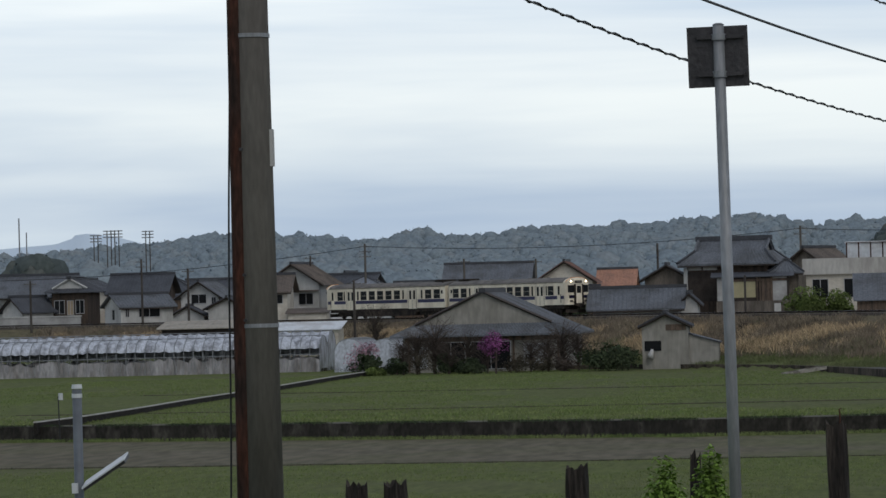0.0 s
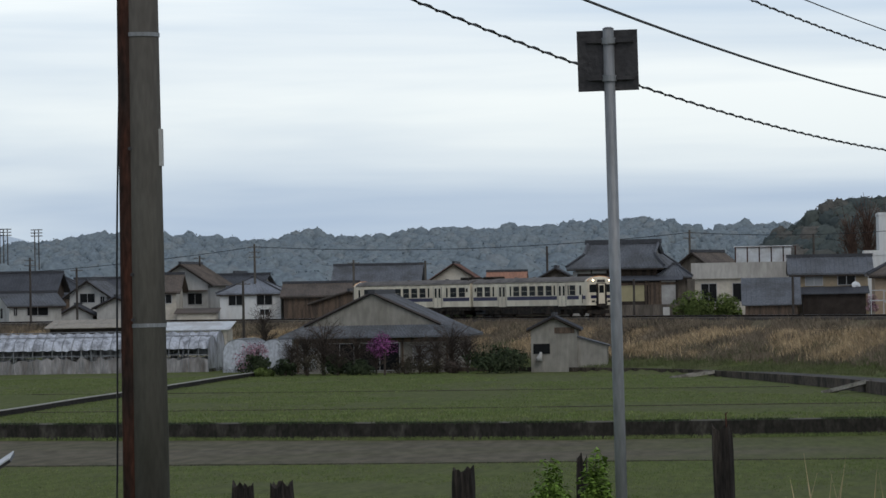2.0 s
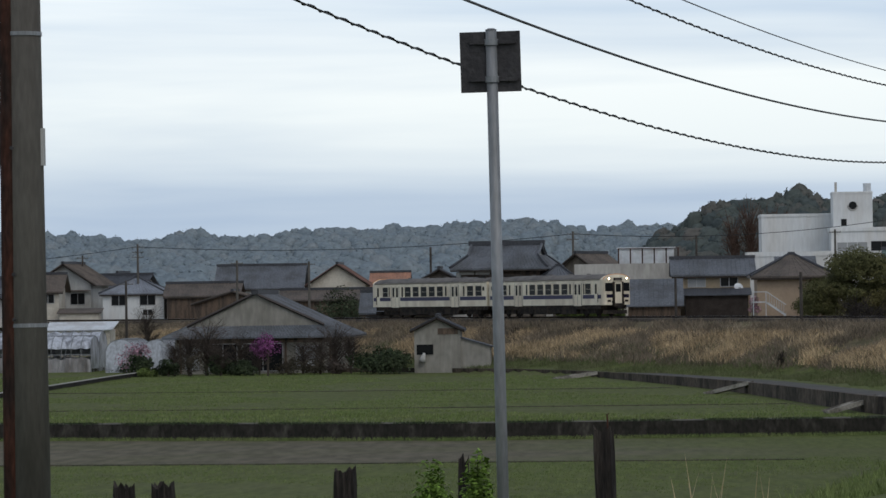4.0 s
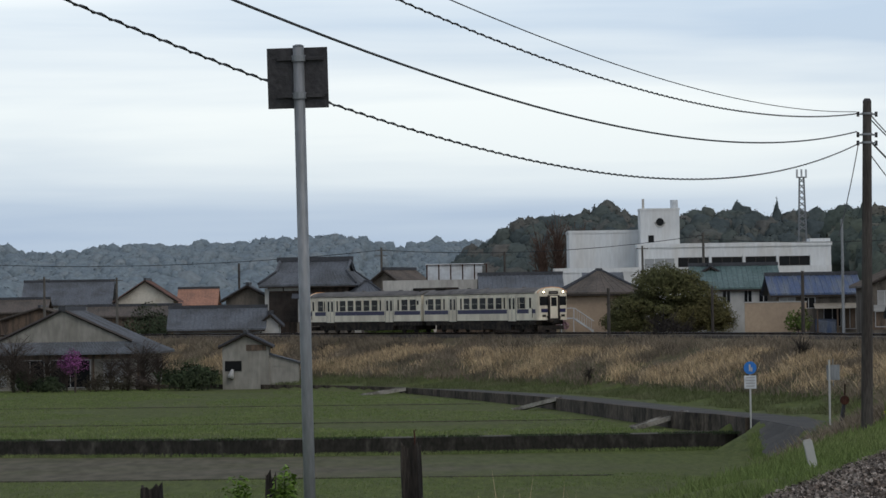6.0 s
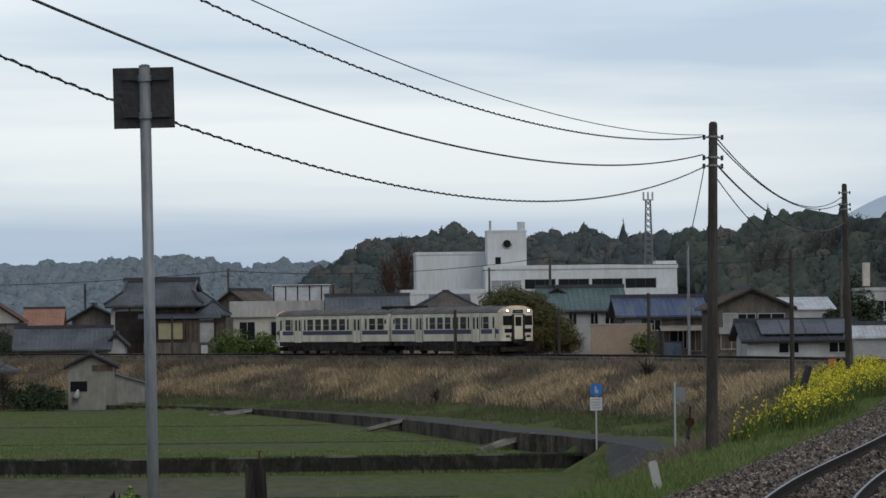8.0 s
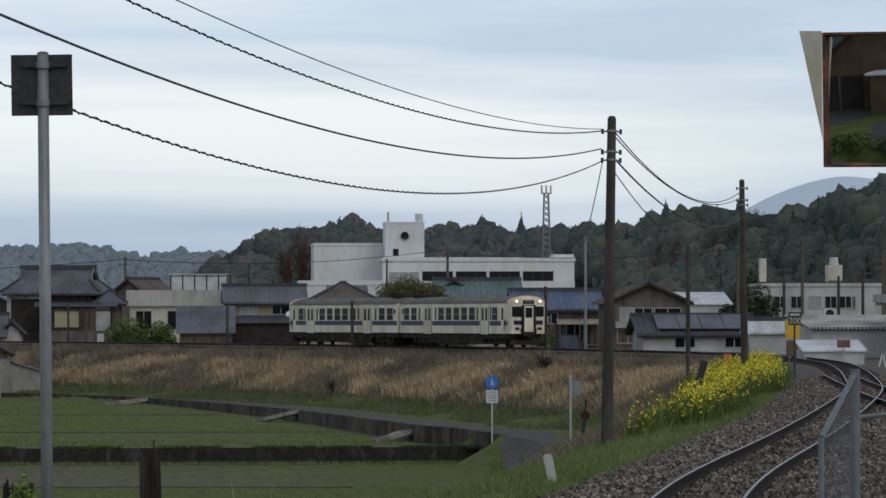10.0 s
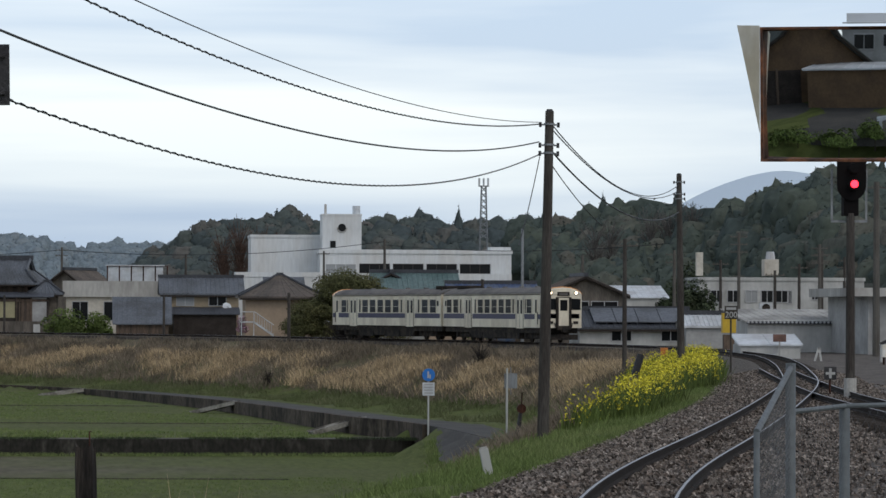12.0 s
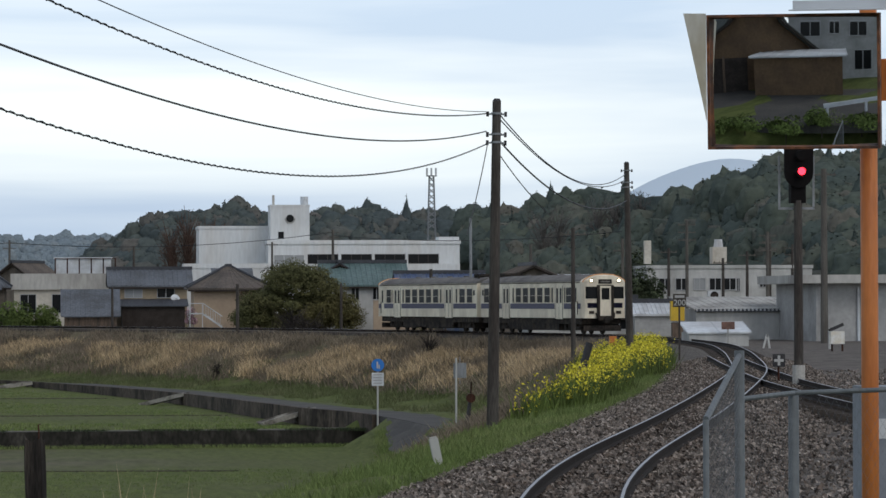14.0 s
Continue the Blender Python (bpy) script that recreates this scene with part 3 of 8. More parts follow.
def village_west():
    k = 1.1

    def house(name, x, y, z, w, d, wh, rh, *a, **o):
        """The houses beyond the line, a tenth larger and farther than laid out."""
        if y > 380:
            x, y, z, w, d, wh, rh = x * k, y * k, EYE + (z - EYE) * k, w * k, d * k, wh * k, rh * k
        return build_house(name, x, y, z, w, d, wh, rh, *a, **o)

    h = build_house("long_farmhouse", -109.6, 467, 0.6, 9.6, 9, 3.4, 2.2, "gable_x", M_TILE, M_WHITE, "grey-tiled white farmhouse wing", over=0.7)
    windows(h, [(-2.0, 1.6, 1.6, 1.2), (1.6, 1.5, 1.8, 1.4)])
    h = build_house("farmhouse_wing", -101.2, 463, 0.6, 8.2, 9, 3.2, 2.3, "gable_x", M_TILE, M_WHITE, "broad grey-tiled wing of the old farmhouse", over=0.8)
    windows(h, [(1.2, 1.4, 2.2, 1.3), (-2.2, 1.4, 1.6, 1.3, M_WINP)])
    h = build_house("farmhouse", -95.8, 459, 0.6, 4.5, 8, 3.3, 1.65, "irimoya_y", M_TILE_D, M_TIMBER, "old farmhouse entrance with white gable over dark timber", over=0.75, gable=M_WHITE)
    windows(h, [(0.1, 1.3, 0.7, 1.7, M_YELLOW), (-1.3, 1.4, 1.2, 1.6), (1.3, 1.4, 1.0, 1.6)])
    build_house("barn_roof", -90.0, 474, 0.6, 7.0, 8, 3.3, 2.1, "gable_x", M_TILE_D, M_TIMBER, "dark-tiled barn behind the farmhouse", over=0.7)
    build_house("storehouse", -102.2, 455, 0.4, 3.4, 5.5, 1.5, 1.5, "gable_y", M_TILE_D, M_WHITE, "low white storehouse with dark tiled roof", over=0.5, rz=-32)
    ob = empty("garden_wall", pose(-98, 451, 0.3), "low white garden wall beside the farmhouse", "wall")
    part("wall", box(-5.6, 5.2, 0, 0.2, -0.8, 0.5), M_GREYW, ob)
    part("coping", box(-5.7, 5.3, -0.1, 0.3, 0.5, 0.65), M_WHITE, ob)
    h = build_house("low_house", -83.2, 444, 0.2, 6.8, 5, 1.85, 1.3, "gable_x", M_TILE, M_WHITE, "low white house with grey tiled roof", rz=34, over=0.45)
    windows(h, [(0.3, 0.95, 2.7, 1.1), (-2.6, 0.9, 0.4, 0.9)])
    part("side_door", box(-3.44, -3.38, 2.0, 2.6, 0.1, 1.3), M_WIN, h)
    h = build_house("gabled_house", -80.7, 467, 0.3, 4.9, 8, 2.9, 1.67, "gable_y", M_TILE, M_WHITE, "two-storey white gabled house with grey tiles", rz=-5, over=0.75)
    windows(h, [(-0.1, 2.3, 1.9, 1.1), (1.85, 2.0, 0.5, 0.9)])
    build_house("porch_roof", -81.4, 462, 0.0, 4.2, 3, 0.7, 1.1, "gable_y", M_TILE_D, M_WHITE, "dark-tiled porch of a white house", over=0.5)
    build_house("side_gable", -76.2, 461, 0.1, 4.8, 6, 1.5, 1.15, "gable_y", M_TILE_D, M_WHITE, "lower white gabled wing with dark tiles", over=0.6)
    h = build_house("tall_house", -65.2, 443, 0.3, 6.4, 9, 4.1, 2.1, "gable_y", M_TILE_BR, M_WHITE, "two-storey white house with brown sheet roof", over=0.75, rz=-6)
    windows(h, [(1.6, 1.95, 1.7, 1.3), (-0.2, 1.9, 0.5, 0.8)])
    part("eave_beam", box(-0.2, 3.2, -0.5, 0, 2.85, 3.0), M_TILE_BR, h)
    h = build_house("side_house", -67.3, 435, 0.3, 5.2, 5, 3.25, 1.65, "gable_x", M_TILE_BR, M_CREAM, "cream side house with brown roof", over=0.6)
    windows(h, [(1.3, 2.0, 1.4, 1.0), (-0.2, 1.35, 0.7, 2.0, M_BROWN)])
    build_house("pent_roof", -62.0, 432.5, 0.1, 4.6, 2, 0.5, 0.55, "shed", M_TILE_BR, M_CREAM, "low brown pent roof in front of the tall house", over=0.3)
    h = house("hip_house", -51.2, 398, 0.0, 6.6, 7, 2.9, 1.5, "hip", M_TILE_P, M_SCHOOL, "two-storey white hipped house with grey tiles", over=0.4)
    windows(h, [(-1.7, 2.3, 1.7, 1.35), (1.7, 2.3, 1.8, 1.35), (1.7, 0.75, 1.1, 0.6)])
    house("brown_shed", -43.6, 396, 0.0, 7.5, 6, 2.5, 1.2, "gable_x", M_TILE_BR, M_BROWN, "weathered brown timber shed", over=0.4)
    house("old_barn", -39.5, 388, -0.3, 8.0, 6, 1.9, 1.2, "gable_y", M_TILE_BR, M_BROWN, "old timber barn with brown sheet roof", over=0.4)
    # Closed walls in dark colour paint the shade under the barn roof.
    b = house("shade_front_barn", -62.6, 362, -2.3, 7.6, 5, 1.9, 0.75, "shed", M_TAN, M_DARKW, "open-fronted barn with tan sheet roof", over=0.5, rib=0.8, category="barn")
    house("white_shed", -52, 362, -2.2, 6.2, 4, 1.4, 0.75, "shed", M_SHEET, M_CREAM, "low shed with pale sheet metal roof", over=0.3, rib=0.7, category="shed")
    house("grey_roof_house", -41.6, 440, 0.5, 9.6, 8, 3.0, 2.4, "gable_x", M_TILE, M_WHITE, "white house with broad grey tiled roof", over=0.6)
    h = house("red_roof_house", -31.2, 425, 0.5, 6.4, 8, 3.2, 2.1, "gable_y", M_TILE_RED, M_CREAM, "cream house with faded red-brown roof", over=0.6)
    windows(h, [(1.9, 2.4, 1.6, 0.9), (-1.4, 2.3, 1.2, 0.8, M_WINP)])
    house("orange_roof_house", -26.8, 450, 0.5, 4.0, 7, 2.6, 1.8, "gable_x", M_TILE_OR, M_CREAM, "house with bright orange tiled roof", over=0.5)
    house("red_shed", -29.8, 388, 0.3, 9.0, 5, 1.6, 0.9, "gable_x", M_TILE_BR, M_BROWN, "long low shed with rusty red roof", over=0.4)
    for i, (x, y, w, hh, r) in enumerate(((-104, 450, 10, 3.2, M_TILE), (-97, 470, 9, 3.4, M_TILE_D), (-84, 462, 8, 3.2, M_TILE_D), (-79, 475, 9, 3.0, M_TILE_D), (-89, 490, 7, 3.6, M_TILE_P), (-72, 480, 9, 3.0, M_TILE_D),
                                         (-66, 465, 8, 3.1, M_TILE), (-98, 520, 12, 3.6, M_TILE), (-84, 530, 9, 3.8, M_TILE_P), (-60, 450, 6, 3.0, M_TILE_D), (-69, 520, 8, 3.8, M_TILE_D), (-112, 440, 8, 3.2, M_TILE_D))):
        house("village_house", x, y, 0.2, w, 7, hh, 1.9, ("gable_x", "gable_y", "hip")[i % 3], r, (M_WHITE, M_CREAM, M_BROWN)[i % 3], "far village house with dark tiled roof", over=0.6, rib=0.8, rz=(i * 37 % 30) - 15)


def village_middle():
    h = house("main_house", -30.8, 322, -4.4, 14.2, 12, 3.1, 3.75, "irimoya_y", M_TILE, M_SHED, "single-storey farmhouse with grey tiled hip-and-gable roof", over=1.0, rz=-3, rib=0.3)
    windows(h, [(4.5, 1.25, 1.9, 1.9, M_WINP), (0.6, 1.3, 3.4, 2.3), (-2.9, 1.3, 2.4, 2.3), (-5.6, 1.2, 1.2, 1.7, M_WINP)])
    part("verandah_board", box(-6.9, 6.9, -0.05, 0.0, 2.55, 3.0), M_BROWN, h)
    for x in (-6.6, -4.4, -1.4, 2.6, 6.5):
        part("verandah_post", box(x - 0.09, x + 0.09, -0.14, -0.02, 0, 2.6), M_BROWN, h)
    h = house("long_barn", -19.6, 360, -0.15, 8.3, 6, 0.9, 1.7, "gable_x", M_TILE, M_GREYW, "long grey-tiled barn roof beside the line", over=0.6)
    h = house("barn_gable", -14.5, 361, -0.15, 1.7, 5, 1.2, 0.8, "gable_y", M_TILE_D, M_WHITE, "small white gable at the end of the long barn", over=0.4)
    h = house("temple_house", -11.1, 375, 0.3, 8.1, 7.5, 4.45, 2.3, "irimoya_x", M_TILE, M_TIMBER, "large two-storey house with grey hip-and-gable tiled roof", over=0.95, rib=0.36, rz=-9, gable=M_GREYW)
    part("frieze", box(-4.1, -1.0, -0.05, 0.0, 3.75, 4.25), M_WHITE, h, "white plaster frieze")
    for x in (-4.15, -2.6, -1.0):
        part("frieze_post", box(x - 0.06, x + 0.06, -0.09, -0.05, 3.7, 4.3), M_DARKW, h)
    part("corner_post", box(-4.5, -4.1, -0.14, 0.0, 0.0, 4.0), M_WHITE, h)
    # The opening's inner shade is a dark panel on the solid wall.
    part("open_front", box(-4.08, -1.1, -0.06, 0.0, 0.6, 3.6), M_DARKW, h, "dark panel standing for the shaded opening")
    te = house("temple_eave", -8.6, 371.6, 0.3, 7.2, 2.0, 3.0, 0.45, "shed", M_TILE_D, M_DARKW, "dark tiled lower eave of the large house", over=0.5, rib=0.36)
    part("white_column", box(-3.5, -2.9, -0.1, 0.0, 0.6, 2.9), M_GREYW, te)
    part("paper_screen", box(-2.1, 0.3, -0.07, 0.0, 0.9, 2.5), M_STRAWP, te, "pale straw-coloured screen")
    part("lintel", box(-2.9, 3.6, -0.12, -0.07, 2.5, 2.75), M_BROWN, te)
    part("door", box(0.9, 1.8, -0.07, 0.0, 0.5, 2.6), M_BROWN, te)
    part("grey_sheet", box(2.0, 3.4, -0.07, 0.0, 0.3, 2.9), M_GREYW, te)
    for x in (0.45, 0.75, 1.9):
        part("porch_post", box(x - 0.08, x + 0.08, -0.2, -0.12, 0.0, 2.9), M_BROWN, te)
    part("plinth", box(-3.6, 3.6, -0.3, 0.0, -0.6, 0.55), M_GREYB, te)
    house("corner_roof", -5.3, 374, 0.3, 2.4, 4, 3.6, 0.9, "hip", M_TILE, M_GREYB, "small tiled corner roof of the large house", over=0.6)
    house("wing_roof", -17.4, 378, 0.3, 4.4, 5, 3.2, 1.25, "gable_y", M_TILE, M_GREYB, "grey-tiled side wing of the large house", over=0.6)
    house("back_gable_house", -3.6, 400, 0.3, 4.4, 7, 4.4, 1.6, "gable_y", M_TILE_BR, M_GREYB, "brown gabled house behind the large house", over=0.5, rz=-25)
    c = house("concrete_building", 1.6, 374, 0.3, 9.8, 8, 3.0, 1.6, "flat", M_CONC, M_CREAM, "flat-roofed stained concrete building", over=0.35, category="building")
    windows(c, [(-3.5, 1.6, 1.5, 1.8), (0.2, 1.6, 2.6, 1.8), (3.3, 1.6, 1.6, 1.8)])
    up = house("rooftop_room", 3.6, 377, 4.9, 5.6, 5, 1.5, 0.15, "flat", M_SHEET, M_SHEET, "pale rooftop room on the concrete building", over=0.15, foot=0.0, category="building")
    rl = bmesh.new()
    for i in range(6):
        x = -2.8 + i * 1.2
        bx(rl, x - 0.07, x + 0.07, -0.8, -0.66, 0, 1.55)
    bx(rl, -2.8, 3.3, -0.78, -0.7, 1.5, 1.56)
    part("frame", rl, M_RUST, up, "rusty steel frame")
    h = house("ochre_house", 9.2, 336, 0.5, 6.6, 7, 3.2, 1.3, "gable_x", M_TILE, M_YELLOW, "ochre house with grey tiled roof", over=0.5)
    windows(h, [(-1.5, 2.4, 1.5, 0.9, M_WINP), (1.4, 2.4, 1.5, 0.9)])
    house("lean_to", 3.8, 330, 0.3, 4.6, 4, 0.5, 2.4, "shed", M_TILE, M_BROWN, "lean-to with grey corrugated roof", over=0.3)
    house("lean_to_dark", 9.4, 333, 0.5, 5.6, 2.5, 1.2, 0.6, "shed", M_TILE_D, M_DARKW, "dark lean-to under the ochre house", over=0.3)
    h = house("brown_house", 15.6, 320, 0.2, 6.2, 7, 3.3, 1.6, "hip", M_TILE_BR, M_BEIGE, "beige house with brown hipped roof", over=0.6, rib=0.8)
    h = house("teal_house", 26.6, 312, 0.6, 6.6, 7, 3.0, 1.7, "gable_x", M_TEAL, M_WHITE, "white house with teal sheet roof", over=0.4)
    windows(h, [(-0.9, 2.1, 0.6, 1.0), (0.9, 2.1, 0.6, 1.0), (2.2, 2.1, 0.7, 1.0)])
    house("teal_dormer", 24.6, 315, 2.6, 3.0, 4, 1.8, 0.9, "gable_y", M_TILE_D, M_CREAM, "small dark roof gable beside the teal house", over=0.5, foot=0.0)
    h = house("blue_house", 31.8, 299, -0.3, 6.4, 7, 3.3, 1.3, "gable_x", M_BLUE, M_GREYB, "house with glossy blue tiled roof and blue tarpaulins", over=0.5)
    windows(h, [(-2.3, 2.35, 1.2, 0.8, M_WINP), (-0.6, 2.35, 1.0, 0.8), (1.3, 1.3, 1.3, 1.7), (2.7, 1.2, 0.9, 1.9, M_BROWN)])
    part("awning", prism(bmesh.new(), [(-0.2, -1.2, 1.9), (3.3, -1.2, 1.9), (3.3, 0, 2.3), (-0.2, 0, 2.3)], 0.06), M_TAN, h, "tan sheet awning")
    for x in (0.0, 1.6, 3.2):
        part("post", box(x - 0.06, x + 0.06, -1.15, -1.03, -0.3, 1.9), M_BROWN, h)
    part("tarpaulin", prism(bmesh.new(), [(-0.1, -0.9, 0.9), (1.5, -1.0, 0.75), (1.6, -0.2, 1.0), (-0.1, -0.2, 1.05)], 0.9), M_BLUE, h, "blue tarpaulin over stacked goods")
    ob = empty("garden_wall", pose(27.7, 290, -0.2), "beige rendered garden wall beside the line", "wall")
    part("wall", box(-2.4, 2.4, 0, 0.2, 0, 2.3), M_BEIGE, ob)
    part("coping", box(-2.45, 2.45, -0.04, 0.24, 2.3, 2.38), M_PALEC, ob)
    h = house("brown_gable_house", 37.4, 286, -0.1, 5.9, 8, 3.6, 1.3, "gable_y", M_TILE_BR, M_GREYB, "two-storey brown gabled house", over=0.5)
    windows(h, [(-1.7, 2.2, 1.0, 1.5, M_GREYW), (-0.4, 2.3, 1.3, 1.2), (1.5, 2.3, 2.0, 1.2), (-1.6, 0.8, 1.6, 1.1), (0.6, 0.9, 2.0, 1.2, M_BROWN)])
    part("balcony", box(-2.6, 2.8, -0.5, -0.42, 1.4, 1.9), M_GREYW, h, "grey sheet balcony front")
    part("lower_boards", box(-2.9, 2.9, -0.05, -0.01, 0.0, 1.4), M_BROWN, h)
    h = house("solar_house", 38.6, 268, -0.45, 7.9, 6, 1.55, 1.1, "gable_x", M_TILE_D, M_WHITE, "low white house with dark roof and solar panels", over=0.5)
    windows(h, [(-0.9, 0.85, 1.4, 0.9), (2.7, 0.85, 1.3, 0.9)])
    for i in range(4):
        a = -2.9 + i * 1.65
        part("solar_panel", prism(bmesh.new(), [(a, -0.1, 1.78), (a + 1.6, -0.1, 1.78), (a + 1.6, 2.7, 2.78), (a, 2.7, 2.78)], 0.06), M_TILE, h)
    house("small_white_house", 48.4, 330, -0.3, 4.2, 5, 3.6, 1.1, "shed", M_SHEET, M_WHITE, "small white house with pale metal roof", over=0.2)


def school():
    ob = house("school_wing", 26.1, 480, 3.0, 13.4, 9, 8.4, 0.35, "flat", M_SCHOOL, M_SCHOOL, "white concrete school building with clock tower", over=0.1, foot=-4, category="school")
    long = house("school_block", 40.2, 474, 3.0, 24.5, 9, 6.3, 0.5, "flat", M_SCHOOL, M_SCHOOL, "long white school block with ribbon windows", over=0.15, foot=-4, category="school")
    for i in range(4):
        window(long, -5.3 + i * 4.29, -0.01, 4.4, 3.75, 1.1, M_WIN, M_FRAMED, bars=2)
        part("mullion", box(-3.3 + i * 4.29, -3.0 + i * 4.29, -0.3, 0, 3.7, 5.2), M_SCHOOL, long)
    window(long, -9.6, -0.01, 4.3, 3.8, 1.2, M_WINP, M_SCHOOL, bars=2)
    part("balcony", box(-12.2, 12.2, -0.9, -0.16, 2.6, 3.75), M_SCHOOL, long)
    part("stair_head", box(9.6, 12.2, 0.2, 4, 6.5, 7.2), M_SCHOOL, long)
    tower = house("clock_tower", 30.8, 475, 5.0, 5.0, 5, 9.1, 0.25, "flat", M_SCHOOL, M_SCHOOL, "square white school tower with round clock opening", over=0.05, foot=-2, category="tower")
    m = pose(0, 0, 7.6, 90)
    part("clock_opening", cyl(bmesh.new(), 0, 0, -0.01, 0.08, 0.5, 0.5, 20, m), M_WIN, tower)
    part("clock_rim", tube(bmesh.new(), [(0.6 * math.cos(a), -0.06, 7.6 + 0.6 * math.sin(a)) for a in [math.pi + i * math.pi / 12 for i in range(13)]], 0.08), M_CONC, tower)
    part("window", box(-1.5, -0.8, -0.05, 0.05, 5.0, 5.9), M_WIN, tower)
    part("water_tank", cyl(bmesh.new(), 1.9, 1, 9.3, 10.4, 0.5), M_SHEET, tower)
    part("vent", box(-2.2, -1.9, 1, 1.3, 9.3, 10.6), M_CONC, tower)
    house("school_annex", 22.6, 468, 2.0, 11, 6, 4.2, 0.6, "flat", M_SCHOOL, M_SCHOOL, "low white school annex", over=0.1, foot=-4, category="school")
    for x in (21.6, 24.2):
        house("solar_roof", x, 462, 2.6, 2.4, 4, 2.0, 1.6, "shed", M_TILE, M_SCHOOL, "dark solar panels on a school annex roof", over=0.05, cap=False, foot=-3, category="solar panel")


def station_east():
    o = house("office_building", 60.9, 330, 0.0, 15.0, 8, 4.85, 0.3, "flat", M_WHITE, M_WHITE, "cream flat-roofed office building", over=0.1, category="building")
    windows(o, [(-5.9, 3.45, 1.0, 1.0), (-4.4, 3.45, 1.0, 1.0), (-2.75, 3.45, 1.0, 1.0, M_WINP), (-1.33, 3.45, 1.0, 1.0), (0.0, 3.45, 1.0, 1.0), (0.75, 3.4, 0.25, 1.1), (3.0, 3.4, 0.5, 0.4), (5.0, 2.9, 1.2, 1.1)])
    part("stair_house", box(-1.2, 0.1, 2, 3.5, 5.3, 6.8), M_CREAM, o)
    part("water_tank", cyl(bmesh.new(), -0.55, 2.7, 6.8, 7.5, 0.45, 0.35), M_SHEET, o)
    part("chimney", box(-7.4, -6.8, 2, 2.6, 5.3, 7.4), M_CREAM, o)
    w = house("warehouse", 49.2, 215, -0.5, 8.8, 12, 3.5, 0.5, "flat", M_CONC, M_GREYW, "grey warehouse with broad flat concrete canopy", over=1.0, category="warehouse")
    for x in (-4.0, -1.9):
        part("downpipe", cyl(bmesh.new(), x, -0.12, 0, 3.3, 0.07), M_SHEET, w)
    w = house("corrugated_store", 43.2, 226, -0.4, 7.2, 9, 1.9, 0.75, "shed", M_CONC, M_WHITE, "low white store with grey flat sheet roof", over=0.15, rib=0.5, category="store")
    part("eave_shadow_strip", box(-3.7, 3.7, -0.3, -0.24, 1.72, 1.9), M_TILE_D, w)
    for i in range(30):
        part("eave_tile", cyl(bmesh.new(), 0, 0, 0, 0.06, 0.07, None, 8, pose(-3.6 + i * 0.248, -0.3, 1.83, 90)), M_SHEET, w)
    w = house("lineside_hut", 35.4, 195, -0.45, 3.2, 2.4, 0.8, 0.55, "shed", M_SHEET, M_WHITE, "low white lineside hut with sheet roof", over=0.12, rib=3, category="hut")
    part("notice", box(0.05, 0.75, -0.5, -0.46, 0.95, 1.35), M_TILE_RED, w, "red-brown notice board")
    part("notice_post", box(0.36, 0.44, -0.46, -0.42, 0.0, 1.0), M_WHITE, w)
    y = empty("yellow_cabinet", pose(34.9, 205, -0.4), "faded yellow lineside cabinet on a stand", "cabinet")
    part("stand", box(-0.3, 0.3, 0.1, 0.5, 0, 1.2), M_BROWN, y)
    part("body", box(-0.38, 0.38, 0, 0.5, 1.3, 2.4), mat("yellow_paint", (0.55, 0.36, 0.03), 0.6, vary=0.1), y)
    s = house("grey_hut", 40.9, 250, -0.3, 2.6, 3, 1.5, 0.7, "gable_x", M_SHEET, M_GREYW, "small grey hut with sheet roof", over=0.2, rib=0.3, category="hut")


village_west()
village_middle()
school()
station_east()


def build_shed():
    h = house("field_shed", -14.7, 314, -4.5, 3.9, 4, 3.8, 0.95, "gable_y", M_TILE_D, M_SHED, "narrow two-storey weathered sheet-clad field shed", over=0.35, category="shed")
    part("window", box(-1.75, -0.35, -0.06, 0.02, 1.55, 2.4), M_WIN, h)
    part("boarded_window", box(0.05, 1.75, -0.05, 0.02, 3.25, 3.75), M_BROWN, h)
    for x in (-0.9, 0.2, 1.0):
        part("batten", box(x, x + 0.05, -0.03, 0.0, 0.1, 3.7), M_SHED, h)
    a = house("shed_lean_to", -11.5, 314.3, -4.5, 2.5, 3.4, 2.2, 0.1, "flat", M_SHED, M_SHED, "low sheet-clad lean-to beside the shed", over=0.0, category="shed")
    part("lean_roof", prism(bmesh.new(), [(-1.3, -0.2, 3.0), (1.45, -0.2, 2.2), (1.45, 3.5, 2.2), (-1.3, 3.5, 3.0)], 0.1), M_TILE_D, a)
    raw("gable_infill", [(x, y, z) for y in (-0.03, 3.42) for x, z in ((-1.26, 1.9), (1.26, 1.9), (1.26, 2.2), (-1.26, 2.92))], [(0, 1, 2, 3), (7, 6, 5, 4), (0, 4, 5, 1), (1, 5, 6, 2), (2, 6, 7, 3), (3, 7, 4, 0)], M_SHED, a)
    part("footing", box(-4.95, 1.3, -0.1, -0.01, -0.1, 0.35), M_WALLD, a)
    bag = empty("white_sack", pose(-15.9, 313.7, -3.2), "white plastic sack hung on the shed", "sack")
    part("sack", tube(bmesh.new(), [(0.1, 0.1, 0.4), (0.06, 0.08, 0.2), (-0.03, 0.05, -0.05), (-0.08, 0.05, -0.35)], 0.09, 8, 0.3), M_WHITE, bag, smooth=True)


build_shed()


# ---------------------------------------------------------------- woods and hills
def leaf_mat(name, a, b, rand=0.35, bump=0.0, vary=0.3):
    return mat(name, a, 0.85, vary=vary, scale=0.25, fine=2.5, second=b, rand=rand, bump=bump)


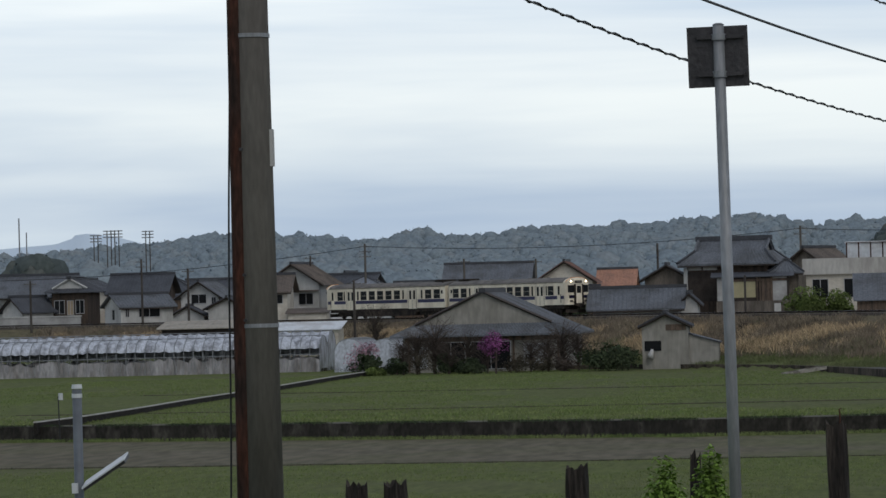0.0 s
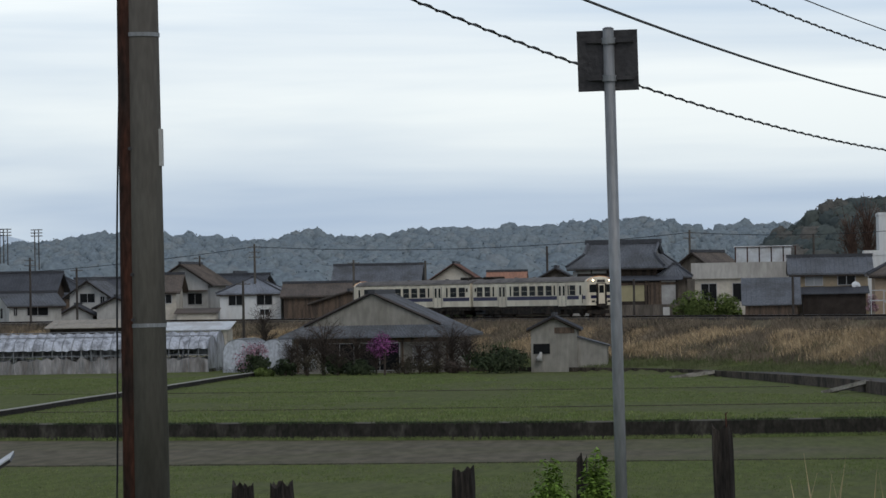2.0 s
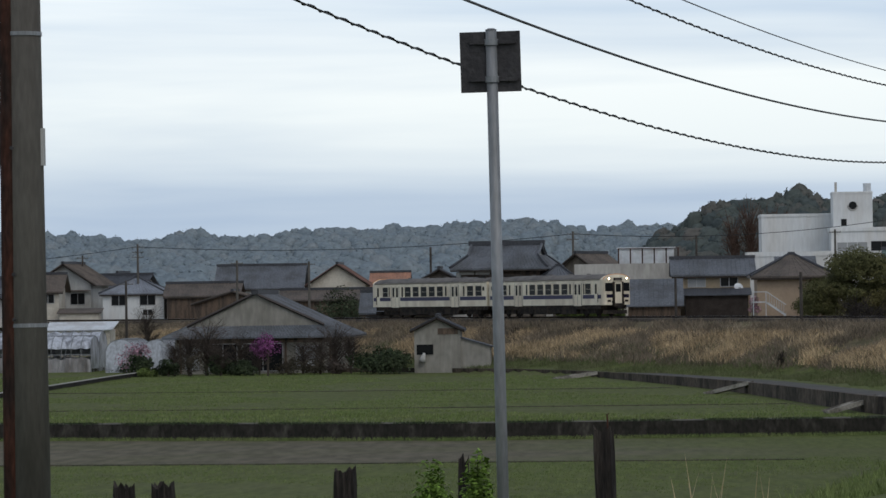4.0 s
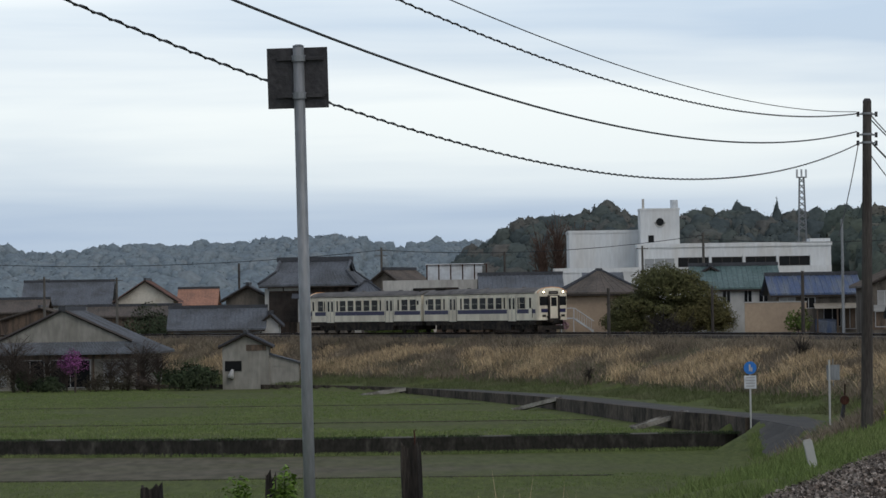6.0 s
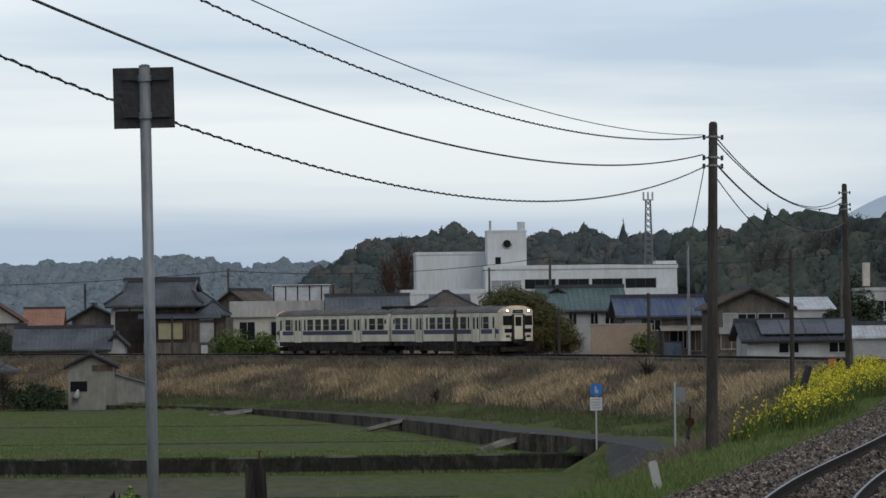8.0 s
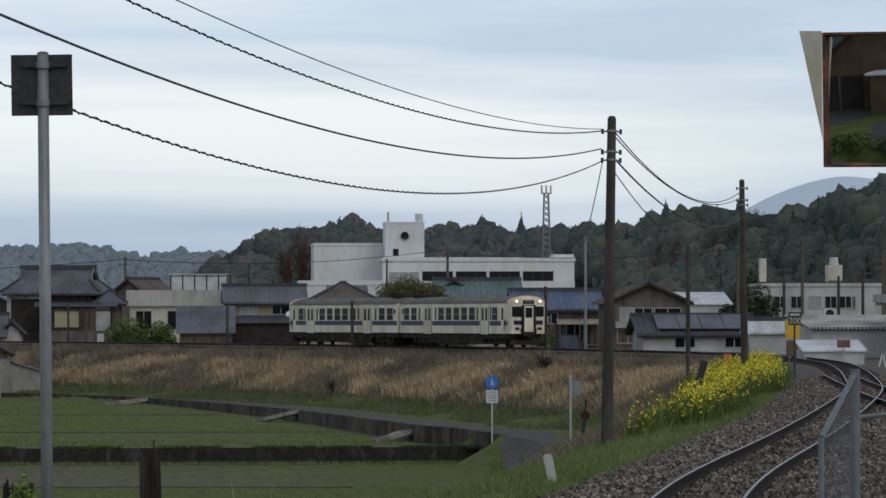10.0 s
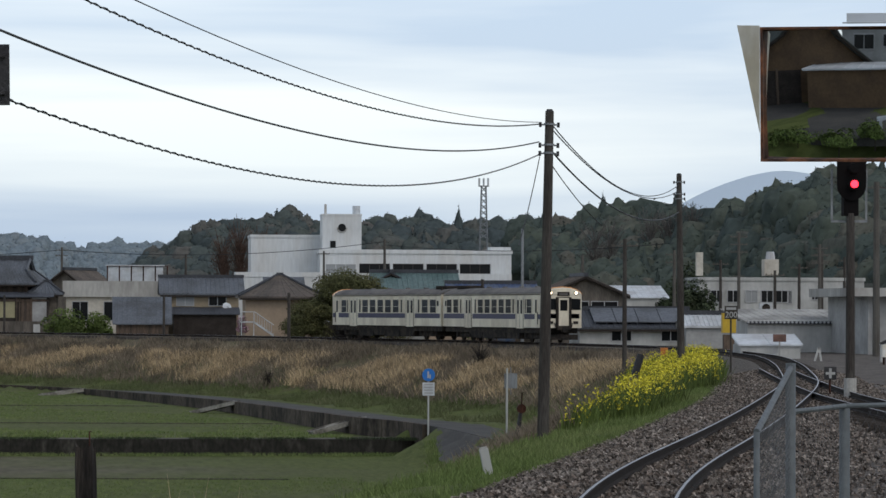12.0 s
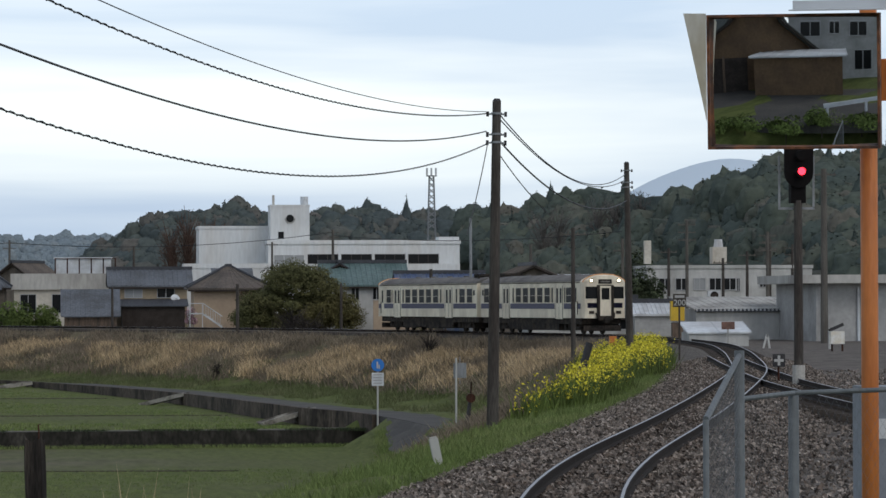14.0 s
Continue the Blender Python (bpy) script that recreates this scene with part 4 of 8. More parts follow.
def woods_mat(name, a, b, c):
    """Crowns of three kinds, told apart by the tint that each crown carries, with leafy grain."""
    m = bpy.data.materials.new(name)
    m.use_nodes = True
    n, l = m.node_tree.nodes, m.node_tree.links
    bs = n["Principled BSDF"]
    bs.inputs["Roughness"].default_value, bs.inputs["Specular IOR Level"].default_value = 0.9, 0.1
    at, ramp, tc, tex = n.new("ShaderNodeAttribute"), n.new("ShaderNodeValToRGB"), n.new("ShaderNodeTexCoord"), n.new("ShaderNodeTexNoise")
    at.attribute_name = "tint"
    e = ramp.color_ramp.elements
    e[0].position, e[0].color, e[1].position, e[1].color = 0.0, (*a, 1), 1.0, (*c, 1)
    k = e.new(0.62)
    k.color = (*b, 1)
    l.new(at.outputs["Fac"], ramp.inputs[0])
    tex.inputs["Scale"].default_value, tex.inputs["Detail"].default_value = 1.1, 4
    l.new(tc.outputs["Object"], tex.inputs["Vector"])
    rng, hsv = n.new("ShaderNodeMapRange"), n.new("ShaderNodeHueSaturation")
    rng.inputs["From Min"].default_value, rng.inputs["From Max"].default_value = 0.3, 0.7
    rng.inputs["To Min"].default_value, rng.inputs["To Max"].default_value = 0.82, 1.18
    l.new(tex.outputs["Fac"], rng.inputs[0])
    l.new(rng.outputs[0], hsv.inputs["Value"])
    l.new(ramp.outputs[0], hsv.inputs["Color"])
    l.new(hsv.outputs[0], bs.inputs["Base Color"])
    return m


# Aerial haze is painted into the crown colours, strongest far off, slight nearer.
M_WOOD_FAR = woods_mat("far_woods_haze_blue", (0.165, 0.205, 0.232), (0.18, 0.22, 0.24), (0.195, 0.225, 0.238))
M_WOOD_MID = woods_mat("mid_woods", (0.062, 0.078, 0.08), (0.08, 0.095, 0.086), (0.108, 0.104, 0.094))
M_WOOD_NEAR = woods_mat("near_woods", (0.058, 0.075, 0.069), (0.08, 0.096, 0.076), (0.112, 0.108, 0.09))
# The mountain's pale blue is haze put into its base colour.
M_MOUNT = mat("mountain_haze_blue", (0.56, 0.67, 0.78), 1.0, vary=0.04, bump=0)


def crown_shapes(level, count, rough=1.0):
    """Uneven broad-leaved crowns, from a sphere, and its faces."""
    b = bmesh.new()
    bmesh.ops.create_icosphere(b, subdivisions=level, radius=1)
    v = np.array([q.co[:] for q in b.verts])
    f = np.array([[q.index for q in t.verts] for t in b.faces])
    b.free()
    return [v * (1 + np.array([0.22 * noise.noise(Vector(p * 1.7) + Vector((9 * i, 0, 0))) + rough * 0.24 * noise.noise(Vector(p * 3.7) + Vector((0, 9 * i, 0))) + rough * 0.16 * noise.noise(Vector(p * 8.0) + Vector((0, 0, 9 * i))) for p in v]))[:, None] for i in range(count)], f


CROWNS, ICO_F = crown_shapes(2, 12, 0.3)
CROWNS_FINE, FINE_F = crown_shapes(3, 12)


def woods(name, ridge, depth, size, res, material, label, seed, base=0.0, conifer=0.0, leaves=40000, leaf=0.3, flat=0.8, trees=200, sprigs=40, fine=True):
    """A wooded hill that climbs to the ridge: one canopy of domed crowns, conifers among them, with sprays of leaves on it."""
    rng = np.random.default_rng(seed)
    rx, rz, ry = (np.array([p[i] for p in ridge]) for i in (0, 1, 2))
    xs, qs = np.arange(rx[0], rx[-1], res), np.arange(0, depth * 1.12, res * 1.5)
    h, tint = np.full((len(qs), len(xs)), -0.3 * size), np.full((len(qs), len(xs)), 0.5)
    count = int(len(xs) * res * depth * 1.12 / (1.15 * size * size))
    for _ in range(count):
        cx, cq, r, t = rng.uniform(xs[0], xs[-1]), rng.uniform(0, qs[-1]), size * rng.uniform(0.5, 1.25), rng.random()
        pine = rng.random() < conifer
        lift = rng.normal(0, 0.24) * size
        if pine:
            r, t = r * 0.6, 0.1 * t
        i0, i1 = np.searchsorted(xs, (cx - r, cx + r))
        j0, j1 = np.searchsorted(qs, (cq - r, cq + r))
        if i1 <= i0 or j1 <= j0:
            continue
        d = np.hypot(xs[None, i0:i1] - cx, qs[j0:j1, None] - cq) / r
        top = np.where(d < 1, 2.3 * r * (1 - d) if pine else flat * r * np.sqrt(np.clip(1 - d * d, 0, 1)) + lift, -9)
        old = h[j0:j1, i0:i1]
        tint[j0:j1, i0:i1] = np.where(top > old, t, tint[j0:j1, i0:i1])
        h[j0:j1, i0:i1] = np.maximum(old, top)
    q = qs[:, None] / depth
    crest, back = np.interp(xs, rx, rz)[None] - 1.3 * size, np.interp(xs, rx, ry)[None]
    z = base + (crest - base) * np.minimum(q, 1) ** 0.8 - np.clip(q - 1, 0, 1) * 40 + h
    z += 0.55 * np.array([[noise.noise((x * 0.9, p * 0.9, seed)) + 0.7 * noise.noise((x * 2.3, p * 2.3, seed)) for x in xs] for p in qs])
    y = back - depth * (1 - q)
    z[0] = base - 4
    grid = np.stack([np.broadcast_to(xs[None], z.shape), y, z], -1)
    nx = len(xs)
    f = [(j * nx + i, j * nx + i + 1, j * nx + nx + i + 1, j * nx + nx + i) for j in range(len(qs) - 1) for i in range(nx - 1)]
    ob = raw(name, grid.reshape(-1, 3).tolist(), f, material, smooth=True)
    ob.data.attributes.new("tint", "FLOAT", "POINT").data.foreach_set("value", tint.reshape(-1).astype(np.float32))
    # single crowns stand out of it
    vs, fs, ts, spray, n0 = [], [], [], [], 0
    shape, face = (CROWNS_FINE, FINE_F) if fine else (CROWNS, ICO_F)
    for _ in range(trees):
        cx, cq = rng.uniform(xs[0], xs[-1]), depth * rng.uniform(0.04, 1.03) ** 0.8
        r, t = size * rng.uniform(0.6, 1.25), rng.random()
        v = shape[rng.integers(len(shape))] * rng.uniform(0.85, 1.2, 3)
        a = rng.uniform(0, 6.28)
        v = v @ np.array([[math.cos(a), -math.sin(a), 0], [math.sin(a), math.cos(a), 0], [0, 0, 1]])
        if rng.random() < conifer:
            w = np.clip(0.6 * (1.05 - v[:, 2:3] / 1.2), 0.05, 0.85)
            v, t = v * np.concatenate([w, w, np.full_like(w, 1.6)], 1), 0.15 * t
        i, j = min(len(xs) - 1, int((cx - xs[0]) / res)), min(len(qs) - 1, int(cq / (res * 1.5)))
        at = np.array([cx, y[j, i], z[j, i] - h[j, i] + 0.12 * r])
        shell = v * r * np.array([1, 1, 1.15]) + at
        vs.append(shell)
        fs.append(face + n0)
        ts.append(np.full(len(v), t))
        n0 += len(v)
        k = rng.integers(0, len(v), sprigs)
        out = (shell[k] - at) / np.linalg.norm(shell[k] - at, axis=1)[:, None]
        spray.append((shell[k] + out * rng.uniform(-0.3, 0.6, (sprigs, 1)) * leaf + rng.normal(0, 0.12 * r, (sprigs, 3)) * 0.4, out, np.full(sprigs, t)))
    tr = raw(name + "_crowns", np.concatenate(vs).tolist(), np.concatenate(fs).tolist(), material, smooth=True)
    tr.data.attributes.new("tint", "FLOAT", "POINT").data.foreach_set("value", np.concatenate(ts).astype(np.float32))
    tagged(tr, label, "woods", kind="stuff")
    # leaf sprays lie along the canopy
    du, dv = np.gradient(grid, axis=1), np.gradient(grid, axis=0)
    nrm = np.cross(du, dv)
    nrm /= np.linalg.norm(nrm, axis=-1, keepdims=True)
    pick = rng.integers(0, z.size - nx, leaves) + nx
    pick = pick[pick < z.size]
    n = len(pick)
    c = grid.reshape(-1, 3)[pick] + rng.normal(0, 0.5 * res, (n, 3))
    c, out = np.concatenate([c] + [q[0] for q in spray]), np.concatenate([nrm.reshape(-1, 3)[pick]] + [q[1] for q in spray])
    leaf_tint = np.concatenate([tint.reshape(-1)[pick]] + [q[2] for q in spray])
    n = len(c)
    out = out + 0.45 * rng.normal(size=(n, 3))
    a = np.cross(out, rng.normal(size=(n, 3)))
    a /= np.linalg.norm(a, axis=1)[:, None]
    b = np.cross(out, a)
    b /= np.linalg.norm(b, axis=1)[:, None]
    k = leaf * rng.uniform(0.5, 1.3, (n, 1))
    v = np.stack([c - a * k, c + b * k * 0.7, c + a * k, c - b * k * 0.7], 1)
    sp = raw(name + "_foliage", v.reshape(-1, 3).tolist(), np.arange(n * 4).reshape(-1, 4).tolist(), material)
    sp.data.attributes.new("tint", "FLOAT", "POINT").data.foreach_set("value", np.repeat(np.clip(leaf_tint + rng.normal(0, 0.15, n), 0, 1), 4).astype(np.float32))
    tagged(sp, label, "woods", kind="stuff")
    return tagged(ob, label, "woods", kind="stuff")


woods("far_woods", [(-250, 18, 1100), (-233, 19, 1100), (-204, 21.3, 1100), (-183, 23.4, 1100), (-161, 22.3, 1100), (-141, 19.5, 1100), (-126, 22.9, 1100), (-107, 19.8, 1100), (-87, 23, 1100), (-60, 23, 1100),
                   (-35, 24.3, 1100), (-17, 24.3, 1100), (-8, 22, 1150), (6, 24, 1180), (16, 23.5, 1180), (40, 22, 1200)], 120, 2.3, 1.0, M_WOOD_FAR, "distant wooded ridge, its blue haze painted into the leaf colour", 3, conifer=0.0, leaves=8000, leaf=0.3, flat=0.8, trees=1900, sprigs=45, fine=False)
woods("mid_woods", [(4, 8, 700), (8, 12.5, 700), (16, 18, 700), (26.6, 19.5, 700), (35.6, 21.3, 700), (42, 19, 700), (54, 19.8, 700), (64, 20, 700), (70.6, 18.3, 690), (80, 19.5, 690), (90, 18, 690), (100, 17, 690)], 70, 2.2, 0.6, M_WOOD_MID, "wooded hill behind the school", 5, conifer=0.01, leaves=8000, leaf=0.2, flat=0.8, trees=520, sprigs=240)
woods("near_woods", [(66, 14, 610), (70, 17, 610), (76, 16.8, 610), (80.6, 18.5, 610), (87, 20.8, 600), (90, 18.5, 570), (93, 17.6, 540), (95, 20, 525), (100.8, 22.2, 520), (106, 23, 520), (111, 23.3, 520), (122, 24, 520)], 110, 2.4, 0.6, M_WOOD_NEAR, "dark evergreen woods behind the station", 8, conifer=0.06, leaves=8000, leaf=0.18, flat=0.8, trees=620, sprigs=280)
woods("left_grove", [(-127, 5, 560), (-125, 9.5, 560), (-122, 11, 560), (-119.5, 9.8, 560), (-117.5, 5, 560)], 12, 2.2, 0.35, M_WOOD_MID, "dark grove among the village roofs", 9, leaves=3000, leaf=0.2, trees=40)
woods("hedge_trees", [(-130, 9, 640), (-90, 8.5, 640), (-60, 9, 640), (-30, 8.5, 640), (0, 7.5, 640)], 60, 2.6, 0.6, M_WOOD_FAR, "hedge of trees behind the village, leaf colour paled for haze", 10, leaves=9000, leaf=0.25, trees=220, sprigs=20, fine=False)


def mountain(name, pts, y):
    top = spline([(p[0], p[1]) for p in pts], 12)
    v, f = [], []
    for i, (x, z) in enumerate(top):
        v += [(x, y, -60), (x, y, z + 1.5 * noise.noise((x * 0.02, 0, 0))), (x, y + 500, -60)]
        if i:
            f += [(3 * i - 3, 3 * i, 3 * i + 1, 3 * i - 2), (3 * i - 2, 3 * i + 1, 3 * i + 2, 3 * i - 1)]
    tagged(raw(name, v, f, M_MOUNT, smooth=True), "far mountain with haze painted in as pale blue", "mountain", kind="structure")


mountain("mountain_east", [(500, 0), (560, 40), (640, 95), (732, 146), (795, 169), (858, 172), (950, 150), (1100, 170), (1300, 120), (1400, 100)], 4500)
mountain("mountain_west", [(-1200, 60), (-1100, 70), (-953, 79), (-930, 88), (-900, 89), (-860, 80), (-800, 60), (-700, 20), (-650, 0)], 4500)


# ---------------------------------------------------------------- rails
M_RAIL = mat("rail_steel", (0.018, 0.012, 0.009), 0.9, 0.0, vary=0.2)
M_RAILTOP = mat("polished_rail_head", (0.34, 0.34, 0.35), 0.5, 0.7, vary=0.1, bump=0)
M_SLEEPER = mat("oiled_sleeper", (0.06, 0.05, 0.042), 0.9, vary=0.3, scale=3, fine=15)
M_STONE = mat("ballast_stone", (0.235, 0.205, 0.178), 0.9, vary=0.35, scale=3, fine=12, second=(0.11, 0.086, 0.07), rand=0.8)


def rail(pts, off, name="rail", parent=None):
    bm, hm = bmesh.new(), bmesh.new()
    rings, heads = [], []
    prof = [(-0.06, -0.15), (0.06, -0.15), (0.06, -0.13), (0.012, -0.11), (0.012, -0.035), (0.032, -0.03), (0.032, -0.004), (-0.032, -0.004), (-0.032, -0.03), (-0.012, -0.035), (-0.012, -0.11), (-0.06, -0.13)]
    for i in range(len(pts)):
        t = pts[min(i + 1, len(pts) - 1)] - pts[max(i - 1, 0)]
        t = t / np.linalg.norm(t)
        nrm = np.array([-t[1], t[0]])
        c = pts[i] + nrm * off
        rings.append([bm.verts.new((c[0] + nrm[0] * a, c[1] + nrm[1] * a, b)) for a, b in prof])
        heads.append([hm.verts.new((c[0] + nrm[0] * a, c[1] + nrm[1] * a, b)) for a, b in ((-0.018, -0.003), (-0.015, 0.0), (0.015, 0.0), (0.018, -0.003))])
    for p, q in zip(rings, rings[1:]):
        for k in range(len(prof)):
            j = (k + 1) % len(prof)
            bm.faces.new((p[j], p[k], q[k], q[j]))
    for p, q in zip(heads, heads[1:]):
        for k in range(3):
            hm.faces.new((p[k + 1], p[k], q[k], q[k + 1]))
    bmesh.ops.recalc_face_normals(bm, faces=bm.faces)
    ob = part(name, bm, M_RAIL, parent)
    part("rail_head", hm, M_RAILTOP, ob)
    return ob


SIDING = spline([(26.5, 150), (24.8, 136), (22.6, 121), (20.6, 107), (18.9, 94.5), (17.3, 80), (16.4, 70), (15.8, 60), (15.4, 45), (15.2, 30), (15.1, 15)], 1.0)


def build_track():
    tr = empty("railway_track", pose(0, 0, 0), "single-line curved railway track on ballast", "railway track", kind="structure")
    rail(LINE[::2], 0.5335, parent=tr)
    rail(LINE[::2], -0.5335, parent=tr)
    sd = empty("siding_track", pose(0, 0, 0), "siding leaving the main track at a turnout", "railway track", kind="structure")
    rail(SIDING, 0.5335, parent=sd)
    rail(SIDING, -0.5335, parent=sd)
    me = None
    s0 = ARC[-1] - 25
    for i in range(290):
        s = s0 - i * 0.64
        x, y, h = on_line(s)
        if me is None:
            o = part("sleeper", box(-0.11, 0.11, -1.05, 1.05, -0.3, -0.165), M_SLEEPER, tr)
            me = o.data
        else:
            o = new("sleeper", me)
            o.parent = tr
        o.matrix_basis = pose(x, y, random.uniform(-0.012, 0.0), 0, 0, math.degrees(h) + random.uniform(-1, 1))
    for i in range(60):
        p, q = SIDING[min(len(SIDING) - 2, 20 + i)], SIDING[min(len(SIDING) - 1, 21 + i)]
        o = new("sleeper", me)
        o.parent = sd
        o.matrix_basis = pose(p[0], p[1], -0.02, 0, 0, math.degrees(math.atan2(*(q - p)[::-1])))
    # ballast stones
    rng = np.random.default_rng(4)
    base = np.array([(1, 1, 1), (-1, -1, 1), (-1, 1, -1), (1, -1, -1), (1.3, -0.2, 0.3), (-1.2, 0.3, -0.2)]) * 0.6
    fc = np.array([(0, 4, 1), (4, 3, 1), (0, 2, 4), (4, 2, 3), (0, 1, 5), (0, 5, 2), (1, 3, 5), (5, 3, 2)])
    kinds = np.array([[np.array(Euler(rng.uniform(0, 6.28, 3)).to_matrix() @ Vector(b * rng.uniform(0.6, 1.2, 3))) for b in base] for _ in range(40)])

    def stones(name, places, lo, hi, label):
        n = len(places)
        v = kinds[rng.integers(0, 40, n)] * rng.uniform(lo, hi, (n, 1, 1)) + places[:, None, :]
        f = fc[None] + (np.arange(n) * 6)[:, None, None]
        tagged(raw(name, v.reshape(-1, 3).tolist(), f.reshape(-1, 3).tolist(), M_STONE), label, "ballast", kind="stuff")

    n = 80000
    s = ARC[-1] - 22 - 110 * rng.random(n) ** 1.7
    off = rng.uniform(-2.9, 2.5, n)
    xs, ys = np.interp(s, ARC, LINE[:, 0]), np.interp(s, ARC, LINE[:, 1])
    dx, dy = np.interp(s + 0.5, ARC, LINE[:, 0]) - xs, np.interp(s + 0.5, ARC, LINE[:, 1]) - ys
    k = np.hypot(dx, dy)
    z = -0.18 - 0.225 * np.clip(np.abs(off) - 1.45, 0, 9) + rng.uniform(-0.015, 0.03, n)
    stones("ballast", np.stack([xs - dy / k * off, ys + dx / k * off, z], 1), 0.035, 0.06, "brown-grey crushed stone ballast")
    n = 34000
    ys = 36 + 90 * rng.random(n) ** 1.7
    xs = np.interp(ys, LINE[::-1, 1], LINE[::-1, 0]) + 2.0 + rng.uniform(0, 1, n) * (9 + ys * 0.08)
    stones("yard_stones", np.stack([xs, ys, -0.38 + rng.uniform(-0.02, 0.04, n)], 1), 0.035, 0.07, "loose crushed stone over the station yard")
    M_BED = mat("ballast_bed", (0.07, 0.06, 0.05), 0.95, vary=0.4, scale=4, fine=16, second=(0.125, 0.11, 0.095), bump=0.8)
    ribbon("ballast_bed", LINE, -1.45, 1.45, lambda x, y: -0.195, M_BED, 0.3, "ballast bed under the track", "ballast")
    edge = lambda x, y: -0.2 if abs(float(line_dist(np.array(x), np.array(y)))) < 1.9 else -0.46
    ribbon("ballast_shoulder", LINE[-190:], -2.6, -1.45, edge, M_BED, 0.3, "sloping ballast shoulder", "ballast")
    ribbon("ballast_shoulder_east", LINE[-190:], 1.45, 2.6, edge, M_BED, 0.3, "sloping ballast shoulder", "ballast")
    yard = [(p[0], p[1]) for p in LINE if p[1] < 240]
    bm = bmesh.new()
    ring = []
    for x, y in yard[::4]:
        ring.append([bm.verts.new((x + 1.5, y, -0.4)), bm.verts.new((x + 60, y, -0.4)), ])
    for a, b in zip(ring, ring[1:]):
        bm.faces.new((a[0], a[1], b[1], b[0]))
    bmesh.ops.recalc_face_normals(bm, faces=bm.faces)
    tagged(part("station_yard", bm, mat("yard_gravel", (0.075, 0.063, 0.053), 0.95, vary=0.4, scale=1.5, fine=9, second=(0.13, 0.113, 0.098), bump=0.8)), "gravel station yard", "yard", kind="structure")


build_track()


# ---------------------------------------------------------------- poles, wires, signs
def wire(name, a, b, sag, r, label, twist=0.0, parent=None):
    a, b = Vector(a), Vector(b)
    n = 90 if twist else 40
    length = (b - a).length
    pts = []
    for i in range(n + 1):
        k = i / n
        p = a.lerp(b, k)
        p.z -= 4 * sag * k * (1 - k)
        pts.append(p)
    bm = tube(bmesh.new(), pts, r, 5)
    if twist:
        n2 = int(length / 0.11)
        pts2 = []
        for i in range(n2 + 1):
            k = i / n2
            p = a.lerp(b, k)
            p.z -= 4 * sag * k * (1 - k)
            ang = 2 * math.pi * length * k / twist
            pts2.append(p + Vector((math.cos(ang), 0, math.sin(ang))) * r * 1.5)
        tube(bm, pts2, r * 0.9, 4)
    return tagged(part(name, bm, M_CABLE), label, "cable")


def line_pole(x, y, z0, z1, r0, r1, lean=0.0, label="dark tarred wooden line pole"):
    ob = empty("line_pole", pose(x, y, z0, 0, lean), label, "utility pole", "line poles")
    h = z1 - z0
    part("pole", cyl(bmesh.new(), 0, 0, -0.6, h, r0, r1, 16), M_POLE, ob, smooth=False)
    part("pole_cap", cyl(bmesh.new(), 0, 0, h, h + 0.06, r1 * 1.02, r1 * 0.6, 16), M_BLACK, ob)
    for dz in (0.28, 0.78, 0.98):
        bm = cyl(bmesh.new(), 0, 0, h - dz - 0.05, h - dz, r1 * 1.25, r1 * 1.25, 16)
        bx(bm, -0.24, 0.24, -0.03, 0.03, h - dz - 0.06, h - dz - 0.02)
        br = part("bracket", bm, M_GALV, ob)
        for s in (-1, 1):
            part("insulator", cyl(bmesh.new(), s * 0.22, 0, h - dz - 0.1, h - dz + 0.02, 0.035), M_BLACK, br)
    return ob


def near_poles():
    line_pole(10.76, 90, -1.0, 6.94, 0.15, 0.105, 1.0)
    line_pole(24.35, 155, -0.3, 7.83, 0.17, 0.11, -0.8)
    A, B, C = (10.76, 90, 0), (24.35, 155, 0), (-4.4, 28, 0)

    def at(p, z, dx=0.0):
        return (p[0] + dx, p[1], z)
    wire("cable", at(A, 6.68, -0.12), at(C, 6.81, 0.1), 0.83, 0.009, "thin black overhead wire")
    wire("cable", at(A, 6.63, -0.12), at(C, 6.64, 0.1), 1.01, 0.010, "twisted black overhead cable", 0.5)
    wire("cable", at(A, 6.2, -0.12), at(C, 5.81, 0.1), 1.07, 0.016, "thick black overhead cable")
    wire("cable", at(A, 5.89, -0.12), at(C, 5.25, 0.1), 1.41, 0.010, "twisted black overhead cable", 0.5)
    wire("cable", at(A, 6.72, 0.12), at(B, 7.41, -0.12), 1.05, 0.016, "black overhead cable to the next pole")
    wire("cable", at(A, 6.6, 0.12), at(B, 7.16, -0.12), 0.9, 0.016, "black overhead cable to the next pole")
    wire("cable", at(A, 6.06, 0.12), at(B, 6.26, -0.12), 0.92, 0.024, "thick black overhead cable to the next pole")
    wire("cable", at(A, 5.75, 0.12), (14.6, 108, 4.6), 0.1, 0.014, "thin black stay wire from the pole")
    wire("cable", at(A, 5.85, -0.1), (9.7, 86, 3.6), 0.1, 0.012, "loose dangling black cable end")


near_poles()


